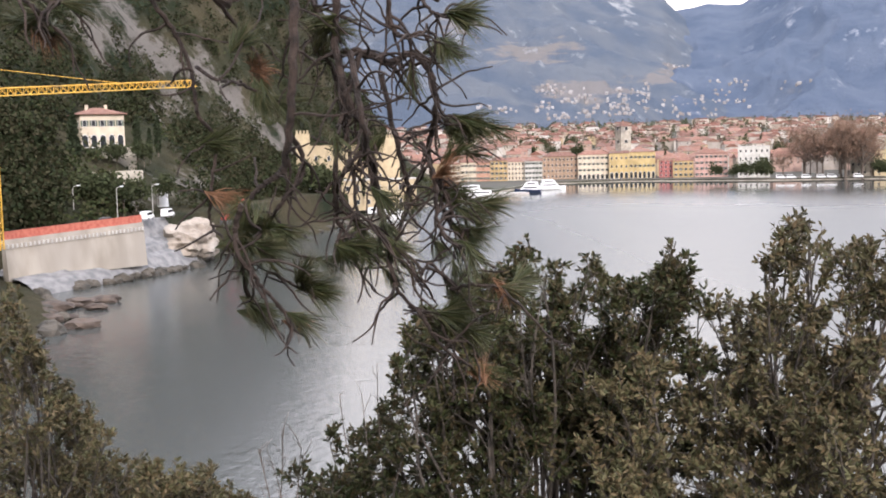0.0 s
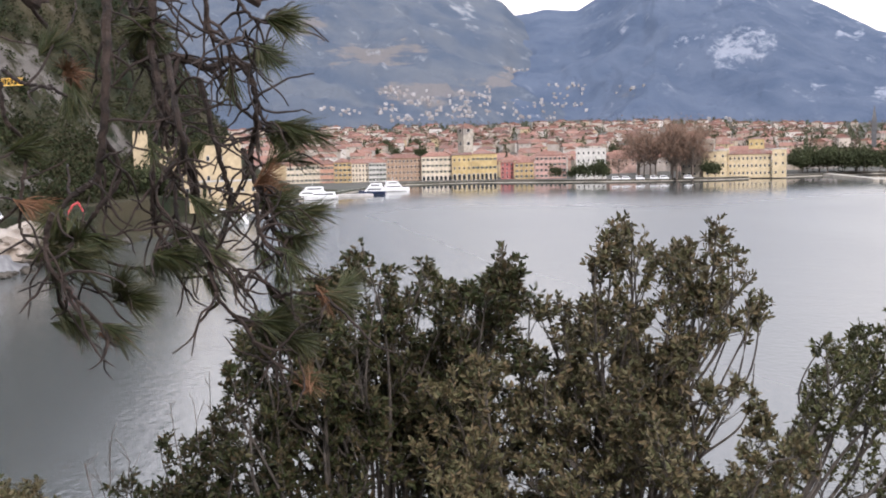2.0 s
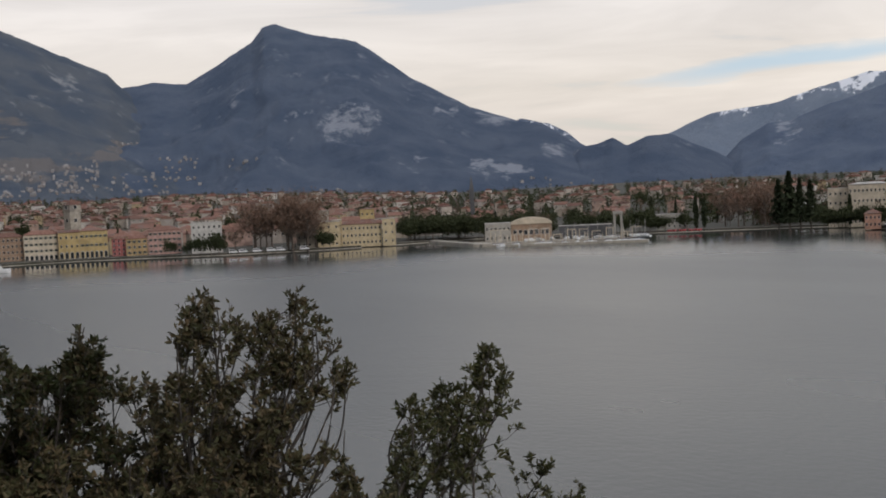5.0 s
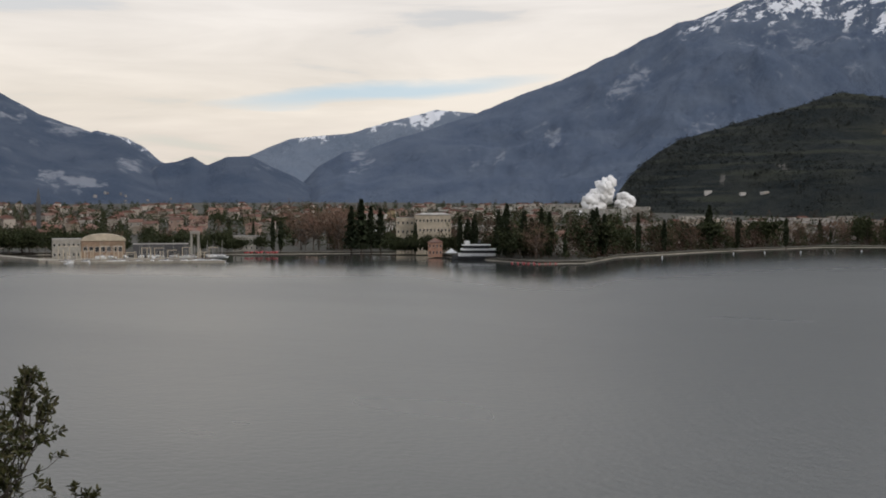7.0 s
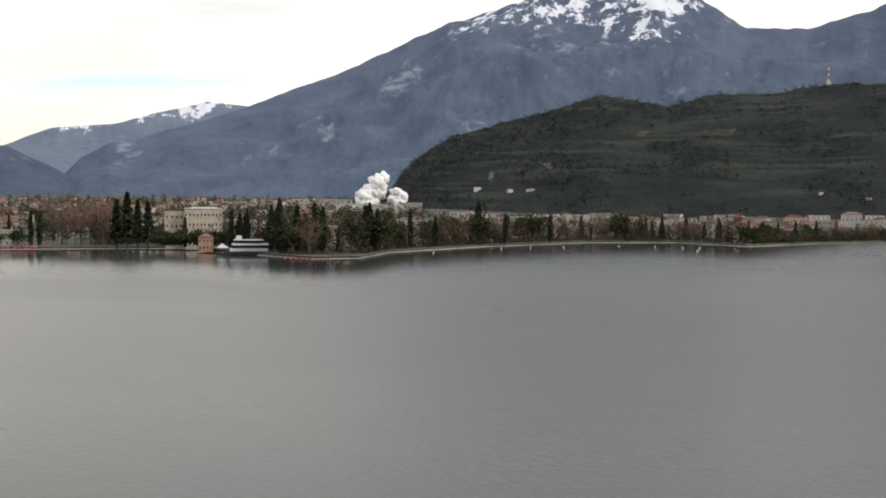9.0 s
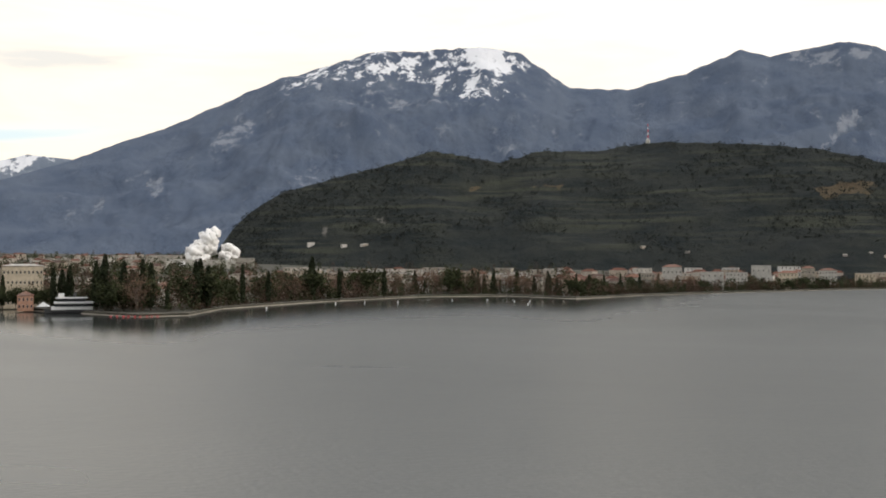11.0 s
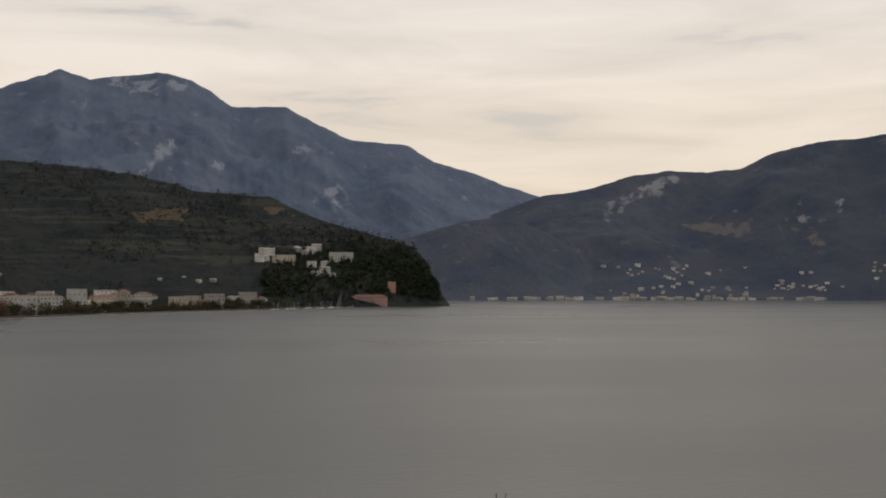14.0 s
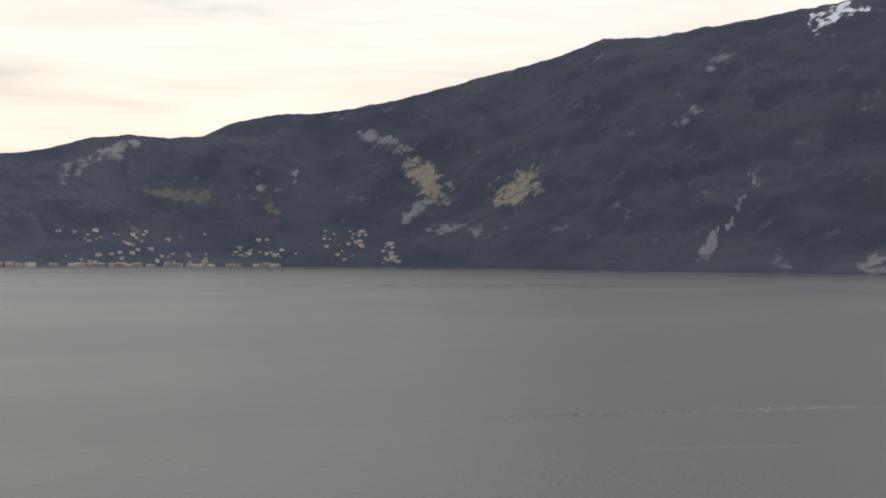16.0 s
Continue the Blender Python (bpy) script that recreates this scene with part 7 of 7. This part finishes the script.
BOUGHS = [
    (0.013, [(-6.8, 10.8), (-7.1, 8.4), (-7.4, 4.2), (-7.7, 1.1), (-8.1, -0.9), (-9.0, -1.6), (-10.2, -2.7)]),
    (0.012, [(-4.8, 10.5), (-5.0, 8.1), (-5.2, 5.3), (-4.7, 2.7), (-3.6, 0.4), (-3.3, -2.5), (-3.0, -4.0)]),
    (0.011, [(-5.3, 4.8), (-3.9, 4.9), (-2.5, 4.4), (-1.2, 4.8), (-0.3, 3.5), (-0.2, 1.8), (-0.6, 0.0), (-0.3, -2.0), (0.5, -3.9), (1.8, -4.4)]),
    (0.006, [(-2.4, 8.6), (-2.3, 6.2), (-1.6, 5.6), (-0.5, 5.9), (0.4, 5.0)]),
    (0.005, [(-1.2, 8.3), (-0.4, 7.0), (0.5, 6.6), (1.2, 6.7)]),
    (0.008, [(-6.2, 8.6), (-6.0, 5.9), (-5.1, 3.3), (-4.6, -0.7), (-4.2, -4.2), (-3.5, -5.1)]),
    (0.008, [(-4.5, 4.9), (-3.9, 1.3), (-3.5, -1.9), (-2.7, -4.6), (-2.7, -6.4), (-1.8, -8.1), (-0.2, -8.6)]),
    (0.007, [(-2.9, 3.8), (-2.2, 0.1), (-1.7, -2.5), (-2.4, -5.1), (-1.5, -6.5), (-0.6, -6.0), (0.4, -7.3)]),
    (0.006, [(-3.9, 4.8), (-5.1, 1.3), (-5.5, -1.8), (-5.3, -3.9), (-4.1, -4.9)]),
    (0.006, [(-14.8, 8.4), (-13.1, 5.9), (-12.4, 4.0), (-12.2, 2.0), (-11.4, 0.6), (-11.7, -1.7), (-11.8, -3.4), (-11.1, -4.5), (-10.4, -5.3)]),
    (0.006, [(-11.1, -4.5), (-10.3, -6.0), (-10.1, -7.5), (-9.5, -8.1)]),
    (0.007, [(-10.2, -2.7), (-10.6, -4.0), (-10.4, -5.3), (-9.4, -6.8), (-8.4, -8.0), (-7.5, -8.6)]),
]
BOUGHS2 = [
    (0.006, [(-22.5, 9.5), (-20.9, 8.0), (-19.7, 7.2), (-18.8, 6.0)]),
    (0.005, [(-20.9, 8.0), (-18.9, 7.4), (-17.6, 7.3)]),
    (0.006, [(-9.9, -2.6), (-9.5, -3.7), (-8.8, -5.8), (-8.0, -6.7), (-6.6, -7.4)]),
    (0.005, [(-9.2, -4.6), (-7.4, -5.3), (-6.0, -5.8)]),
    (0.006, [(-11.5, 8.1), (-10.1, 6.3), (-9.1, 4.8), (-8.8, 3.8)]),
    (0.005, [(-12.2, 4.3), (-11.3, 3.7), (-9.9, 3.4), (-8.0, 2.5)]),
    (0.006, [(-2.5, 4.4), (-0.8, 2.1), (0.6, 1.3)]),
    (0.006, [(-1.0, 0.3), (0.0, -2.0), (1.1, -3.3)]),
    (0.006, [(-0.3, -2.0), (-0.2, -4.0), (0.9, -5.2)]),
    (0.006, [(-1.8, -8.1), (0.1, -9.0), (1.5, -9.6)]),
    (0.005, [(-1.4, -8.4), (0.0, -10.4), (1.8, -11.6)]),
    (0.005, [(0.4, -7.3), (1.9, -7.1), (3.6, -7.5)]),
    (0.007, [(-7.7, 1.1), (-7.0, -0.9), (-8.2, -2.6), (-9.1, -3.8), (-10.0, -4.6)]),
    (0.006, [(-3.6, 0.4), (-4.9, -1.0), (-5.3, -2.4), (-3.6, -3.9), (-2.5, -5.1)]),
]
r = random.Random(3)
all_nodes, tufts = [], []
for rad, pts in BOUGHS + BOUGHS2:
    d = PINE_D + r.uniform(-0.22, 0.22)
    dd = [d + 0.05 * r.gauss(0, 1) for _ in pts]
    line_ = smooth_line([fan(a, e, k) for (a, e), k in zip(pts, dd)], 9)
    line_ = [p + unit_vector(r) * 0.0035 for p in line_]
    v, f = [], []
    tube(v, f, line_, rad * 1.2, max(0.0036, rad * 0.5), 7)
    part("bough", v, f, M_PBARK, pine)
    all_nodes += line_[4:]
    tufts.append((line_[-1], (line_[-1] - line_[-5]).normalized(), 1.0))
# tangled side twigs, with knots of old cones and tufts at their ends
v, f = [], []
for i in range(360):
    p = r.choice(all_nodes)
    if i % 2 and not -0.36 < p.x < 0.05:
        p = r.choice([q for q in all_nodes if -0.36 < q.x < 0.05])
    way = (unit_vector(r) + Vector((0.2, 0, -0.5))).normalized()
    pts = [p]
    n = r.randint(4, 8)
    for k in range(n):
        way = (way + unit_vector(r) * 0.42 + Vector((0.04, 0, -0.06))).normalized()
        pts.append(pts[-1] + way * r.uniform(0.016, 0.04))
    tube(v, f, smooth_line(pts, 4), r.uniform(0.0034, 0.0054), 0.0020, 5)
    if r.random() < 0.05:
        tufts.append((pts[-1], way, r.uniform(0.6, 0.95)))
part("twigwork", v, f, M_PBARK, pine, "tangled thin bare twigs")["kind"] = "stuff"
TUFTS = [(-19.8, 6.6), (-19.3, 6.2), (-20.2, 6.9), (-6.4, 6.3), (-5.6, 5.4), (-5.0, 5.9), (0.7, 5.0), (1.8, 6.7), (2.1, 1.1), (1.6, 0.6), (2.9, -3.2), (1.9, -5.0), (2.4, -3.7), (1.6, -2.6), (-3.8, -5.0), (-4.8, -5.1), (0.4, -8.7), (1.0, -8.1), (1.8, -9.6), (4.2, -6.9), (-9.2, -8.2), (-5.9, -7.4), (-5.3, -5.8), (-9.1, -3.6),
         (-10.0, -4.6), (-8.3, -5.2), (-10.6, 0.6), (-9.2, 5.9), (-8.8, 2.0), (-4.1, -0.4), (-7.2, -6.1), (-10.3, -3.0), (-8.9, -4.3), (-7.8, -5.0)]
DEAD = [(-18.8, 5.4), (-8.5, 3.9), (-8.8, 4.6), (0.6, -0.9), (0.9, -1.6), (-7.3, -9.1), (2.5, -11.7), (3.9, -7.8), (1.6, -11.1), (-10.4, -2.3)]
node_array = np.array([tuple(p) for p in all_nodes])
tv, tf = [], []


def nearest(p):
    return Vector(node_array[int(((node_array - np.array(tuple(p))) ** 2).sum(1).argmin())])


def tuft(v, f, p, way, n, length, spread):
    for _ in range(n):
        o = p - way * r.uniform(0, 0.05)
        al = (way + unit_vector(r) * spread).normalized()
        sd = al.cross(unit_vector(r)).normalized() * 0.00095
        ln = length * r.uniform(0.7, 1.15)
        sag = Vector((0, 0, -0.012)) * r.uniform(0, 1)
        b = len(v)
        v += [tuple(o - sd), tuple(o + sd), tuple(o + al * ln * 0.55 + sd), tuple(o + al * ln + sag), tuple(o + al * ln * 0.55 - sd)]
        f += [(b, b + 1, b + 2, b + 4), (b + 4, b + 2, b + 3)]


gv, gf, dv, df = [], [], [], []
for p, way, k in tufts:
    tuft(gv, gf, p, (way + Vector((0.1, 0, -0.1))).normalized(), int(100 * k), 0.115 * k, 0.55)
for group, vv, ff in ((TUFTS, gv, gf), (DEAD, dv, df)):
    for az, el in group:
        p = fan(az, el, PINE_D + r.uniform(-0.15, 0.15))
        q = nearest(p)
        way = (p - q)
        way = way.normalized() if way.length > 0.01 else Vector((0.6, 0, -0.4))
        way = (way + Vector((0.35, 0, -0.1))).normalized()
        p = p - way * 0.045
        tube(tv, tf, smooth_line([q, q.lerp(p, 0.5) + Vector((0, 0, -0.015)), p], 4), 0.004, 0.003, 5)
        for _ in range(2):
            tuft(vv, ff, p + unit_vector(r) * 0.02, (way + unit_vector(r) * 0.3).normalized(), 120 if vv is gv else 60, 0.108 if vv is gv else 0.085, 0.55)
part("stalkwork", tv, tf, M_PBARK, pine)["kind"] = "stuff"
part("green_needles", gv, gf, M_NEEDLE, pine, "tufts of long green needles")["kind"] = "stuff"
part("dead_needles", dv, df, M_DEAD, pine, "tufts of dead rust-brown needles")["kind"] = "stuff"
